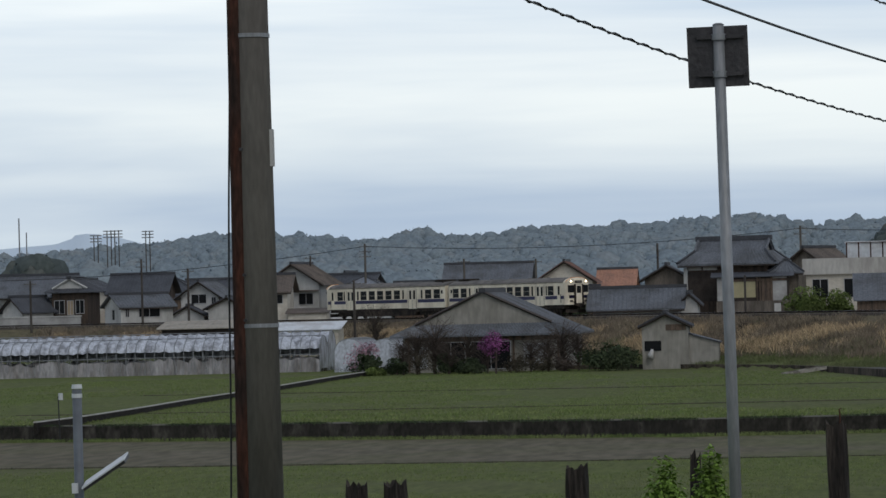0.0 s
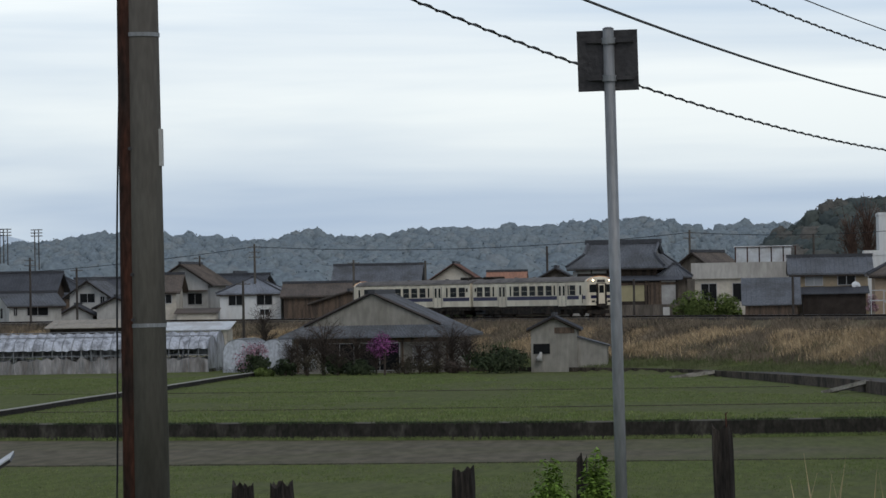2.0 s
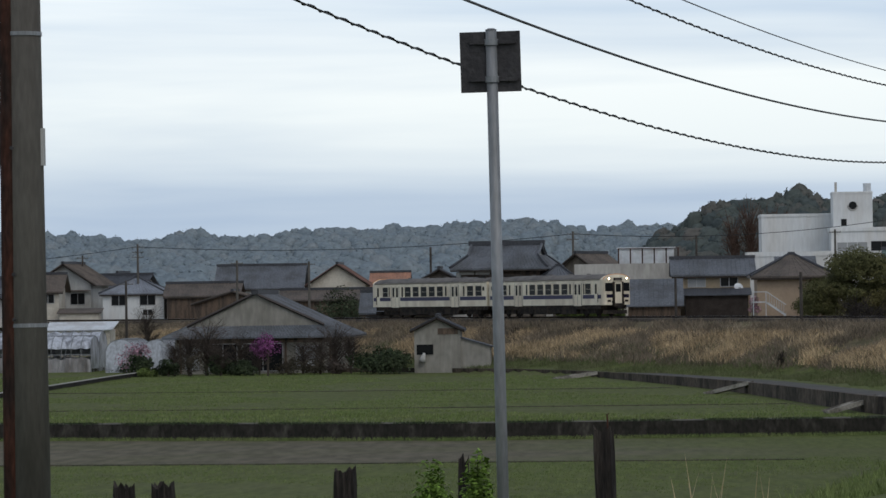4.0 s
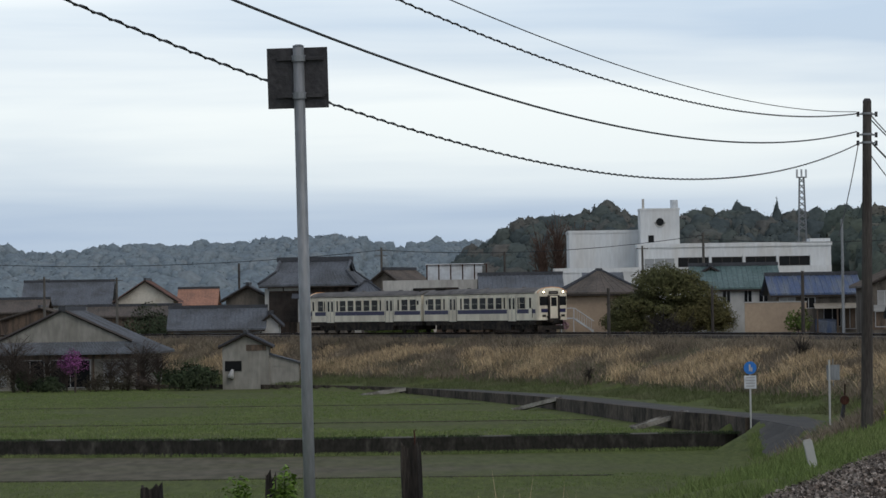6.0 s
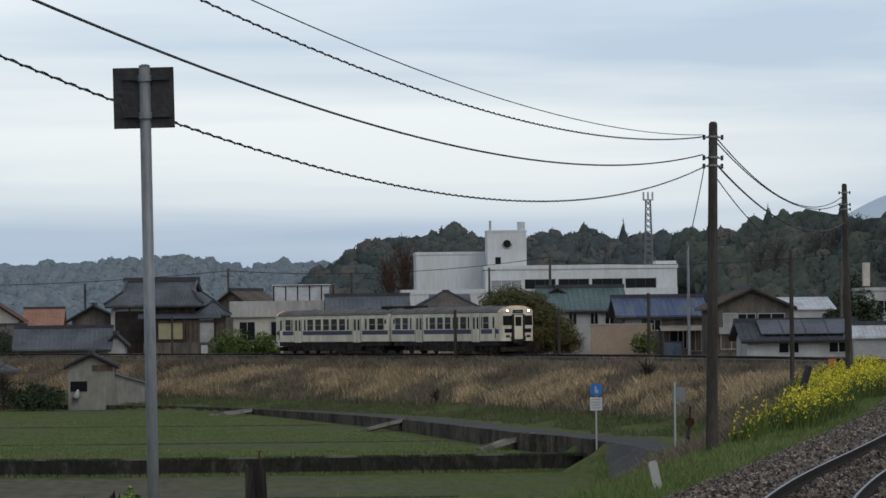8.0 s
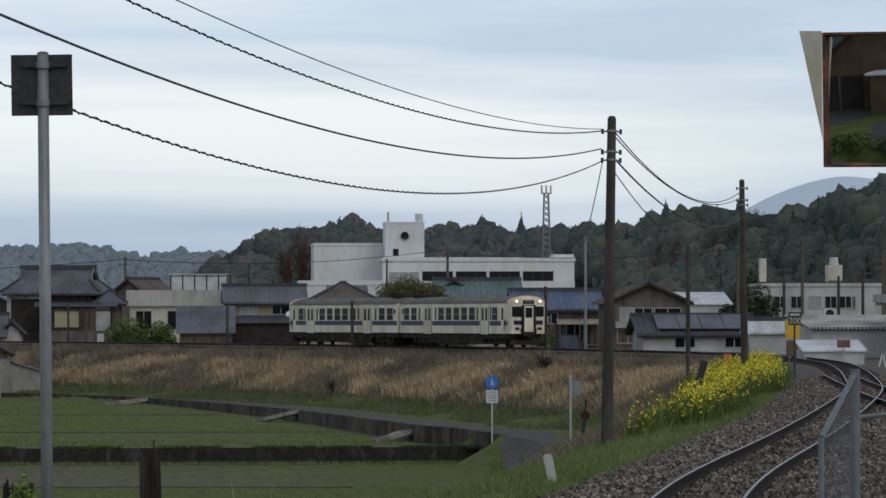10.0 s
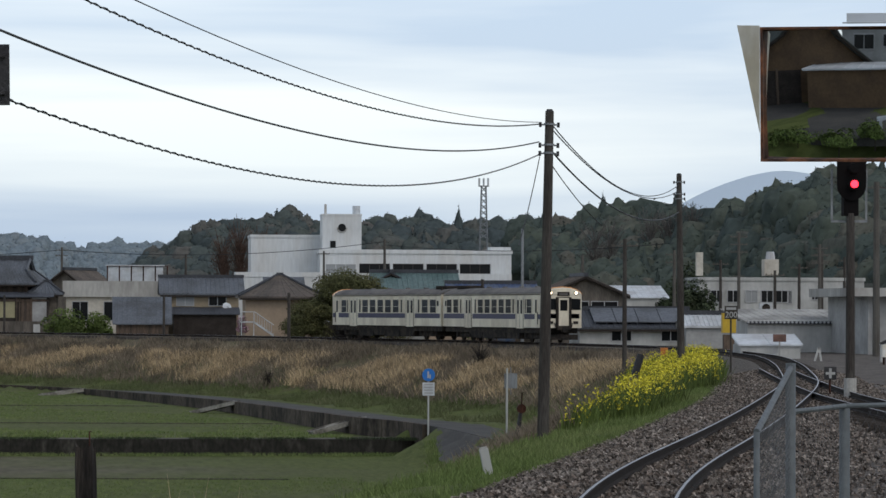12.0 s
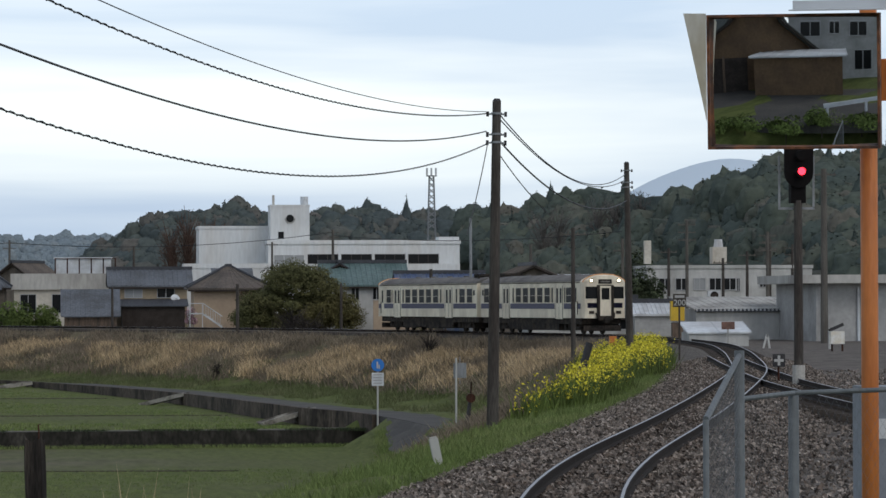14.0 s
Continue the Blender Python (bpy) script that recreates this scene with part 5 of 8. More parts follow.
def left_pole():
    ob = empty("utility_pole", pose(-4.415, 28, 0.2, 0, -0.12), "concrete utility pole with a rust-streaked steel conduit", "utility pole")
    part("shaft", cyl(bmesh.new(), 0, 0, -0.8, 7.2, 0.172, 0.128, 28), M_CPOLE, ob, smooth=True)
    m = pose(0, 0, 0)
    part("conduit", tube(bmesh.new(), [(-0.118 + 0.005 * z, -0.105 + 0.003 * z, z) for z in (-0.6, 1, 2, 3, 4, 5, 6.5)], 0.058, 12), M_RUST, ob, "rusted steel conduit", smooth=True)
    for z in (1.7, 3.9):
        part("band", cyl(bmesh.new(), 0, 0, z, z + 0.03, 0.167 - 0.0055 * z + 0.008, None, 24), M_GALV, ob)
    part("plate", box(0.14, 0.165, -0.06, 0.02, 2.92, 3.2), M_WHITE, ob, "small white plate")
    part("earth_wire", tube(bmesh.new(), [(-0.245 + 0.024 * z + 0.006 * math.sin(z * 2), -0.05, z) for z in np.linspace(-0.6, 6.8, 30)], 0.008, 5), M_CABLE, ob)
    for z in (2.1, 1.76, 3.05):
        part("bolt", cyl(bmesh.new(), 0, 0, 0, 0.03, 0.014, None, 8, pose(-0.06, -0.17, z, 90)), M_BLACK, ob)


left_pole()


def square_sign():
    ob = empty("square_sign", pose(-0.71, 24, 0.1, 0, -0.6), "square sign plate seen from behind on a galvanised post", "sign")
    part("post", cyl(bmesh.new(), 0, 0, -0.4, 3.7, 0.038, 0.036, 18), M_GALV, ob, smooth=True)
    plate = part("plate", box(-0.145, 0.245, -0.09, -0.07, 3.3, 3.69), M_BLACK, ob, "black square plate")
    plate.matrix_basis = pose(-0.04, 0.1, 0, 0, -0.3)
    for z in (3.38, 3.62):
        part("bracket", box(-0.14, 0.16, -0.05, -0.03, z - 0.012, z + 0.012), M_BLACK, ob).location.y = 0.03
        part("clamp", cyl(bmesh.new(), 0, 0, z - 0.02, z + 0.02, 0.046, None, 14), M_GALV, ob)
    part("cap", cyl(bmesh.new(), 0, 0, 3.7, 3.71, 0.04, 0.02, 14), M_GALV, ob)


square_sign()
M_CHAR = mat("charred_old_timber", (0.022, 0.019, 0.017), 0.95, vary=0.4, scale=5, fine=25, second=(0.06, 0.05, 0.042), stretch=(3, 3, 0.35), bump=0.8)


def stump(x, y, top, w, hook=False):
    """An old split sleeper post with a ragged top."""
    bm = bmesh.new()
    nx, rows = 22, 9
    grid = []
    for k in range(rows):
        z = (top - 0.0) * k / (rows - 1)
        ring = []
        for i in range(nx):
            a = 2 * math.pi * i / nx
            cx, sx = math.cos(a), math.sin(a)
            sq = 1 / max(abs(cx), abs(sx)) ** 0.75
            nse = noise.noise((x * 9 + cx * 2, sx * 2 + z * 1.2, x))
            r = w / 2 * (1 + 0.22 * nse + 0.12 * noise.noise((cx * 5 + x * 3, sx * 5, 1.0))) * (0.92 if k == rows - 1 else 1)
            zz = z - 0.03 + (0.075 * noise.noise((cx * 2.6 + x * 7, sx * 2.6, 5.0)) if k == rows - 1 else 0.05 * noise.noise((cx * 2.6 + x * 7, sx * 2.6, 5.0)) if k == rows - 2 else 0)
            ring.append(bm.verts.new((r * cx * sq * 0.9, r * sx * sq * 0.75, zz)))
        grid.append(ring)
    for a, b in zip(grid, grid[1:]):
        for i in range(nx):
            j = (i + 1) % nx
            bm.faces.new((a[i], a[j], b[j], b[i]))
    c = bm.verts.new((0, 0, top - 0.11))
    for i in range(nx):
        bm.faces.new((grid[-1][i], grid[-1][(i + 1) % nx], c))
    ob = empty("fence_post", pose(x, y, 0, 0, random.uniform(-1.5, 1.5), random.uniform(-20, 20)), "charred split sleeper fence post with ragged top", "post", "old fence posts")
    part("post", bm, M_CHAR, ob)
    if hook:
        part("hook", tube(bmesh.new(), [(0.03, 0, top - 0.05), (0.032, 0, top + 0.03), (0.03, 0, top + 0.07), (0.045, 0, top + 0.075)], 0.006), M_RUST, ob, "rusty bent nail")
    return ob


for sx, sy, st, sw, hk in ((-3.31, 25, 0.87, 0.16, 0), (-3.02, 25, 0.89, 0.17, 0), (-1.82, 25, 0.96, 0.17, 0), (-0.04, 25, 1.21, 0.15, 1), (-1.06, 26, 0.98, 0.085, 0)):
    stump(sx, sy, st, sw, hk)


# ---------------------------------------------------------------- diesel railcars
M_CARBODY = mat("cream_railcar_paint", (0.72, 0.655, 0.51), 0.45, vary=0.08, scale=0.9, fine=6, second=(0.56, 0.49, 0.375), stretch=(1, 1, 0.4), bump=0.05)
M_BAND = mat("dark_blue_band", (0.013, 0.012, 0.062), 0.45, vary=0.1, bump=0)
M_CARROOF = mat("grey_railcar_roof", (0.15, 0.14, 0.13), 0.85, vary=0.2, scale=0.8, fine=6, second=(0.1, 0.095, 0.09))
M_UNDER = mat("sooty_underframe", (0.02, 0.018, 0.016), 0.9, vary=0.35, scale=2, fine=10, second=(0.05, 0.04, 0.032))
M_PEACH = mat("orange_trim", (0.62, 0.3, 0.12), 0.6, vary=0.1)
M_LAMP = glow("headlamp_lit", (1.0, 0.84, 0.55), 7.0)


def railcar():
    """A single-cab diesel railcar, cab at +x; the origin lies on the rails at its middle."""
    car = empty("railcar", pose(0, 0, 0), "cream diesel railcar with dark blue band and grey roof", "train", "two-car train")
    L, W = 10.35, 1.4
    prof = [(-W, 0.95), (-W, 3.12), (-W + 0.06, 3.3)]
    body = bmesh.new()
    ring = [(-W, 0.98), (W, 0.98), (W, 3.1), (W - 0.05, 3.2), (-W + 0.05, 3.2), (-W, 3.1)]
    ends = [[body.verts.new((x, y, z)) for y, z in ring] for x in (-L, L - 0.5)]
    for i in range(6):
        j = (i + 1) % 6
        body.faces.new((ends[0][i], ends[0][j], ends[1][j], ends[1][i]))
    body.faces.new(ends[0][::-1])
    # rounded cab front
    prev = ends[1]
    for dx, k in ((0.25, 0.97), (0.42, 0.9), (0.5, 0.8)):
        cur = [body.verts.new((L - 0.5 + dx, y * k, z)) for y, z in ring]
        for i in range(6):
            j = (i + 1) % 6
            body.faces.new((prev[i], prev[j], cur[j], cur[i]))
        prev = cur
    body.faces.new(prev)
    bmesh.ops.recalc_face_normals(body, faces=body.faces)
    part("body", body, M_CARBODY, car)
    roof = bmesh.new()
    arc = [(W - 0.02, 3.2), (W - 0.12, 3.33), (W - 0.4, 3.48), (0.6, 3.6), (0, 3.64), (-0.6, 3.6), (-W + 0.4, 3.48), (-W + 0.12, 3.33), (-W + 0.02, 3.2)]
    rr = [[roof.verts.new((x, y * k, 3.2 + (z - 3.2) * h)) for y, z in arc] for x, k, h in ((-L, 0.99, 0.9), (-L + 0.15, 1, 1), (L - 0.6, 1, 1))]
    for a, b in zip(rr, rr[1:]):
        for i in range(8):
            roof.faces.new((a[i], a[i + 1], b[i + 1], b[i]))
    roof.faces.new(rr[0])
    roof.faces.new(rr[-1][::-1])
    bmesh.ops.recalc_face_normals(roof, faces=roof.faces)
    part("roof", roof, M_CARROOF, car)
    visor = bmesh.new()
    vv = [[visor.verts.new((x, y * k, 3.16 + (z - 3.2) * h)) for y, z in arc] for x, k, h in ((L - 0.62, 1.005, 1.06), (L - 0.2, 0.98, 1.06), (L + 0.02, 0.86, 0.85), (L + 0.03, 0.8, 0.0))]
    for a, b in zip(vv, vv[1:]):
        for i in range(8):
            visor.faces.new((a[i], a[i + 1], b[i + 1], b[i]))
    visor.faces.new(vv[0])
    bmesh.ops.recalc_face_normals(visor, faces=visor.faces)
    part("cab_visor", visor, M_CARBODY, car)
    part("visor_trim", tube(bmesh.new(), [(L - 0.18, y * 0.985, 3.17 + (z - 3.2) * 1.06) for y, z in arc], 0.035, 5), M_PEACH, car, "orange trim line")
    for s in (-1, 1):
        part("rain_gutter", box(-L, L - 0.6, s * W - 0.03, s * W + 0.03, 3.13, 3.17), M_UNDER, car)
        for a, b in ((-L + 0.15, -5.75), (-3.95, 4.95), (6.75, 8.75)):
            part("band", box(a, b, s * (W + 0.004) - 0.006, s * (W + 0.004) + 0.006, 1.54, 1.87), M_BAND, car)
        part("band", box(9.2, L - 0.45, s * (W + 0.004) - 0.006, s * (W + 0.004) + 0.006, 1.54, 1.87), M_BAND, car)
    # side glazing
    wm, nm = None, None

    def pane(x, s, w, z0=1.93, z1=2.84):
        b = box(-w / 2, w / 2, -0.012, 0.012, z0, z1)
        o = part("window", b, M_WIN, car)
        o.location = (x, s * (W + 0.002), 0)
        f = bmesh.new()
        for q in ((-w / 2 - 0.05, -w / 2, z0, z1), (w / 2, w / 2 + 0.05, z0, z1), (-w / 2 - 0.05, w / 2 + 0.05, z1, z1 + 0.05), (-w / 2 - 0.05, w / 2 + 0.05, z0 - 0.05, z0)):
            bx(f, q[0], q[1], -0.025, 0.025, q[2], q[3])
        if w > 0.6:
            bx(f, -w / 2, w / 2, -0.02, 0.02, z0 + 0.42, z0 + 0.44)
        part("window_frame", f, M_CARBODY, o)
        return o

    for s in (-1, 1):
        for x in (-9.0, -7.55, 3.55, 2.1, 0.65, -0.8, -2.25, 7.65):
            pane(x, s, 1.06)
        for x in (-6.45, 4.35 - 7.6 + 0.0, 4.55, 7.0):
            pane(x if x != -3.25 else -3.3, s, 0.3)
        for dc in (-4.85, 5.85):
            d = part("door", box(dc - 0.68, dc + 0.68, s * W - 0.02, s * W + 0.018, 0.92, 2.95), M_CARBODY, car)
            for q in (-0.33, 0.33):
                part("window", box(dc + q - 0.17, dc + q + 0.17, s * (W + 0.012) - 0.012, s * (W + 0.012) + 0.012, 1.9, 2.8), M_WIN, d)
            for q in (-0.68, 0.0, 0.68):
                part("door_seam", box(dc + q - 0.015, dc + q + 0.015, s * (W + 0.01) - 0.012, s * (W + 0.01) + 0.012, 0.95, 2.95), M_UNDER, d)
        pane(9.05, s, 0.34, 1.95, 2.8)
        part("cab_door", box(8.8, 9.3, s * (W + 0.003) - 0.012, s * (W + 0.003) + 0.012, 1.0, 1.9), M_CARBODY, car)
        part("grab_rail", box(9.36, 9.4, s * (W + 0.02) - 0.02, s * (W + 0.02) + 0.02, 1.2, 2.0), M_UNDER, car)
        part("vent_panel", box(-9.95, -9.65, s * (W + 0.004) - 0.01, s * (W + 0.004) + 0.01, 2.4, 2.75), M_WIN, car)
    # cab front
    fx = L
    for s in (-1, 1):
        b = bmesh.new()
        pts = [(fx + 0.012, 0.5), (fx + 0.012, 1.1), (fx - 0.1, 1.24), (fx - 0.24, 1.345)]
        for (xa, ya), (xb, yb) in zip(pts, pts[1:]):
            v = [b.verts.new(q) for q in ((xa, s * ya, 2.16), (xb, s * yb, 2.16), (xb, s * yb, 2.88), (xa, s * ya, 2.88))]
            b.faces.new(v)
        bmesh.ops.recalc_face_normals(b, faces=b.faces)
        bmesh.ops.solidify(b, geom=b.faces[:], thickness=0.02)
        part("windscreen", b, M_WIN, car)
        b = bmesh.new()
        for (xa, ya), (xb, yb) in zip(pts, pts[1:]):
            v = [b.verts.new(q) for q in ((xa, s * ya, 1.6), (xb, s * yb, 1.6), (xb, s * yb, 1.9), (xa, s * ya, 1.9))]
            b.faces.new(v)
        bmesh.ops.solidify(b, geom=b.faces[:], thickness=0.012)
        part("band", b, M_BAND, car)
        lamp = part("headlamp", cyl(bmesh.new(), 0, 0, 0, 0.1, 0.12, 0.13, 14, pose(fx - 0.06, s * 0.88, 3.25, 0, 90)), M_UNDER, car)
        part("lens", cyl(bmesh.new(), 0, 0, 0.1, 0.115, 0.08, 0.08, 14, pose(fx - 0.06, s * 0.88, 3.25, 0, 90)), M_LAMP, lamp, "lit headlamp")
        part("tail_lamp", box(fx - 0.02, fx + 0.04, s * 0.86 - 0.16, s * 0.86 + 0.16, 1.24, 1.42), M_UNDER, car)
        part("jumper", tube(bmesh.new(), [(fx + 0.05, s * 0.6, 1.3), (fx + 0.14, s * 0.55, 1.05), (fx + 0.05, s * 0.4, 0.85)], 0.035, 6), M_UNDER, car)
    part("gangway_recess", box(fx - 0.05, fx + 0.03, -0.52, 0.52, 0.95, 2.98), M_UNDER, car)
    gd = part("gangway_door", box(fx + 0.03, fx + 0.1, -0.36, 0.36, 1.12, 2.92), M_CARBODY, car)
    part("window", box(fx + 0.1, fx + 0.112, -0.25, 0.25, 2.1, 2.8), M_WIN, gd)
    for s in (-1, 1):
        part("gangway_frame", box(fx + 0.03, fx + 0.16, s * 0.44 - 0.08, s * 0.44 + 0.08, 1.0, 2.96), M_UNDER, car)
    ds = part("destination_box", box(fx - 0.04, fx + 0.05, -0.42, 0.42, 3.06, 3.32), M_UNDER, car)
    part("writing_bar", box(fx + 0.05, fx + 0.056, -0.3, 0.3, 3.14, 3.22), M_CARROOF, ds)
    part("footplate", box(fx + 0.0, fx + 0.2, -0.45, 0.45, 0.85, 1.1), M_UNDER, car)
    part("coupler", box(fx, fx + 0.42, -0.14, 0.14, 0.72, 1.0), M_UNDER, car)
    part("snowplough", prism(bmesh.new(), [(fx - 0.5, -1.2, 0.55), (fx - 0.1, 0, 0.55), (fx - 0.5, 1.2, 0.55), (fx - 0.9, 0, 0.55)], 0.35), M_UNDER, car)
    part("gangway_bellows", box(-L - 0.28, -L, -0.55, 0.55, 0.95, 3.05), M_UNDER, car)
    # underfloor
    part("sole_bar", box(-L + 0.1, L - 0.7, -1.25, 1.25, 0.62, 0.98), M_UNDER, car)
    for a, b, d in ((-5.2, -2.5, 0.25), (-2.4, 0.2, 0.2), (0.3, 2.4, 0.28), (2.5, 5.2, 0.22)):
        part("equipment_box", box(a, b, -1.2, 1.2, d, 0.82), M_UNDER, car)
    for c in (-7.1, 7.1):
        bg = part("bogie", box(c - 1.6, c + 1.6, -0.98, 0.98, 0.25, 0.72), M_UNDER, car)
        for dx in (-1.05, 1.05):
            for s in (-1, 1):
                part("wheel", cyl(bmesh.new(), 0, 0, -0.06, 0.06, 0.43, None, 20, pose(c + dx, s * 0.6, 0.43, 90)), M_UNDER, bg)
                part("axle_box", box(c + dx - 0.16, c + dx + 0.16, s * 0.98 - 0.1, s * 0.98 + 0.1, 0.32, 0.6), M_UNDER, bg)
        part("step", box(c + 1.9, c + 2.2, -1.3, 1.3, 0.35, 0.45), M_UNDER, car)
    vent = bmesh.new()
    bx(vent, -9.7, -7.6, -0.75, 0.75, 3.55, 3.82)
    bmesh.ops.bevel(vent, geom=vent.edges[:], offset=0.12, segments=2, affect="EDGES")
    part("cooling_unit", vent, M_UNDER, car)
    for x in (-4.5, -1.2, 2.2, 5.4):
        part("roof_vent", cyl(bmesh.new(), x, 0, 3.55, 3.72, 0.22, 0.16, 12), M_CARROOF, car)
    part("exhaust", cyl(bmesh.new(), -9.4, 0.9, 3.4, 3.75, 0.07), M_UNDER, car)
    return car


CAR_A = railcar()
CAR_B = copy_thing(CAR_A, pose(0, 0, 0))


# ---------------------------------------------------------------- traffic mirror and what it faces
M_ORANGE = mat("orange_paint", (0.5, 0.165, 0.035), 0.55, vary=0.1, scale=3, fine=20, second=(0.42, 0.13, 0.03), stretch=(2, 2, 0.5))
M_MIRROR = bpy.data.materials.new("mirror_glass")
M_MIRROR.use_nodes = True
_b = M_MIRROR.node_tree.nodes["Principled BSDF"]
_b.inputs["Base Color"].default_value, _b.inputs["Metallic"].default_value, _b.inputs["Roughness"].default_value = (0.78, 0.8, 0.8, 1), 1.0, 0.015
M_RIM = mat("rusting_orange_rim", (0.2, 0.075, 0.03), 0.7, vary=0.3, scale=9, fine=40, second=(0.06, 0.03, 0.02))
M_VISOR = mat("yellowed_white_visor", (0.62, 0.58, 0.48), 0.6, vary=0.06, scale=3, fine=12, second=(0.68, 0.67, 0.63))


def traffic_mirror():
    ob = empty("traffic_mirror", pose(3.985, 17.75, 0.2), "convex rectangular traffic mirror with visor on an orange post", "mirror")
    part("post", cyl(bmesh.new(), 0, 0.02, -0.6, 3.62, 0.042, None, 20), M_ORANGE, ob, smooth=True)
    hw, hh, R = 0.405, 0.312, 3.0
    head = part("rim", bmesh.new(), M_RIM, ob, "rusty brown mirror rim")
    fr = bmesh.new()
    for a in ((-hw - 0.012, hw + 0.012, -hh - 0.012, -hh), (-hw - 0.012, hw + 0.012, hh, hh + 0.012), (-hw - 0.012, -hw, -hh, hh), (hw, hw + 0.012, -hh, hh)):
        bx(fr, a[0], a[1], -0.036, 0.03, a[2], a[3])
    fr.to_mesh(head.data)
    fr.free()
    head.matrix_basis = pose(-0.395, -0.12, 2.945, 5.2, 0.4, -19.5)
    nx, nz = 24, 18
    v = [(hw * (2 * i / nx - 1), -0.03 + ((hw * (2 * i / nx - 1)) ** 2 + (hh * (2 * j / nz - 1)) ** 2) / (2 * R), hh * (2 * j / nz - 1)) for j in range(nz + 1) for i in range(nx + 1)]
    f = [(j * (nx + 1) + i, j * (nx + 1) + i + 1, (j + 1) * (nx + 1) + i + 1, (j + 1) * (nx + 1) + i) for j in range(nz) for i in range(nx)]
    raw("mirror_face", v, f, M_MIRROR, head, "convex mirror", smooth=True)
    part("back", box(-hw, hw, 0.045, 0.06, -hh, hh), M_ORANGE, head)
    vis = bmesh.new()
    p = [(-hw - 0.012, -0.04, hh + 0.02), (-hw - 0.085, -0.26, hh + 0.025), (-hw - 0.012, -0.05, -hh + 0.12)]
    a = [vis.verts.new(q) for q in p]
    vis.faces.new(a)
    bmesh.ops.solidify(vis, geom=vis.faces[:], thickness=0.006)
    part("side_visor", vis, M_VISOR, head, "yellowed white side visor")
    top = bmesh.new()
    bx(top, 0.0, hw + 0.05, -0.16, -0.02, hh + 0.028, hh + 0.034)
    bx(top, 0.0, hw + 0.05, -0.02, 0.0, hh + 0.0255, hh + 0.075)
    part("top_visor", top, M_SHEET, head, "pale top visor")
    part("bracket", box(hw - 0.05, hw + 0.05, 0.06, 0.14, -0.1, 0.1), M_ORANGE, head)


traffic_mirror()
BACK = pose(3.58, 17.6, 0.45, 0, 0, 180 - 27.5)


def behind_the_viewer():
    """The lane and houses across from the mirror."""
    def spot(side, away, z=0.0):
        p = BACK @ Vector((side, away, z))
        return p.x, p.y, p.z, math.degrees(BACK.to_euler().z)
    def put(name, side, away, *a, **k):
        x, y, z, rz = spot(side, away)
        return house(name, x, y, z, *a, rz=rz + k.pop("turn", 0), **k)
    tan = mat("ochre_mud_wall", (0.13, 0.085, 0.05), 0.9, vary=0.15, scale=0.8, fine=6, second=(0.1, 0.066, 0.042))
    g = put("gabled_cottage", 2.6, 18, 8.6, 9, 2.9, 3.0, "gable_y", M_TEAL_D, tan, "ochre-walled cottage with dark green-grey tiled roof", over=0.6, foot=-0.3, turn=-28)
    # A dark panel paints the shade of the open store; nothing is hollow.
    part("store_opening_shade", box(0.6, 4.0, -0.05, 0.0, 0.0, 2.2), M_DARKW, g, "dark panel standing for the shaded open store")
    part("store_post", box(2.2, 2.35, -0.12, -0.05, 0.0, 2.3), M_BROWN, g)
    s = put("lane_shed", -0.2, 15.2, 5.2, 4, 2.3, 0.3, "shed", M_SHEET, tan, "windowless ochre shed with pale sheet roof", over=0.25, rib=0.8, foot=-0.3, turn=9)
    w = put("grey_house", -3.6, 22.5, 8, 8, 5.6, 0.4, "flat", M_SHEET, M_GREYW, "pale grey two-storey house", over=0.2, foot=-0.3)
    windows(w, [(2.2, 4.2, 1.6, 1.1), (0.2, 4.3, 0.8, 0.9), (-1.8, 4.2, 1.4, 1.1), (0.9, 1.4, 2.2, 1.8), (-2.2, 1.6, 1.4, 1.6)])
    x, y, z, rz = spot(-2.2, 10.0)
    gr = empty("guard_rail", pose(x, y, z, 0, 0, rz - 24), "white steel guard rail beside the lane", "guard rail")
    part("beam", box(-7, 1.2, -0.03, 0.03, 0.45, 0.62), M_SHEET, gr)
    for i in range(5):
        part("post", cyl(bmesh.new(), -6.6 + i * 1.9, 0.06, -0.5, 0.6, 0.06), M_SHEET, gr)
    x, y, z, rz = spot(0, 12.6)
    rd = empty("lane", pose(x, y, z + 0.03, 0, 0, rz + 10), "grey asphalt lane behind the viewer", "road", kind="structure")
    part("asphalt", box(-30, 30, -3.8, 4.6, -0.3, 0.0), M_ROAD, rd)


M_TEAL_D = mat("green_grey_tile", (0.05, 0.06, 0.055), 0.6, vary=0.25, scale=0.5, fine=5)
behind_the_viewer()


M_MESHWIRE = mat("weathered_fence_wire", (0.13, 0.135, 0.14), 0.7, 0.2)


def chain_link(parent, a, b, h, cell=0.06, r=0.0009):
    """Diagonal wires between two posts, a and b being the panel's lower corners."""
    a, b = Vector(a), Vector(b)
    along = (b - a)
    w = Vector((along.x, along.y, 0)).length
    u = along / w
    bm = bmesh.new()
    n = int((w + h) / cell)
    for i in range(n + 1):
        for sgn in (1, -1):
            c = i * cell
            x0, z0 = (c, 0) if c <= w else (w, c - w)
            x1, z1 = (c - h, h) if c >= h else (0, c)
            if sgn < 0:
                x0, x1 = w - x0, w - x1
            tube(bm, (a + u * x0 + Vector((0, 0, z0)), a + u * x1 + Vector((0, 0, z1))), r, 3)
    return part("chain_link", bm, M_MESHWIRE, parent)


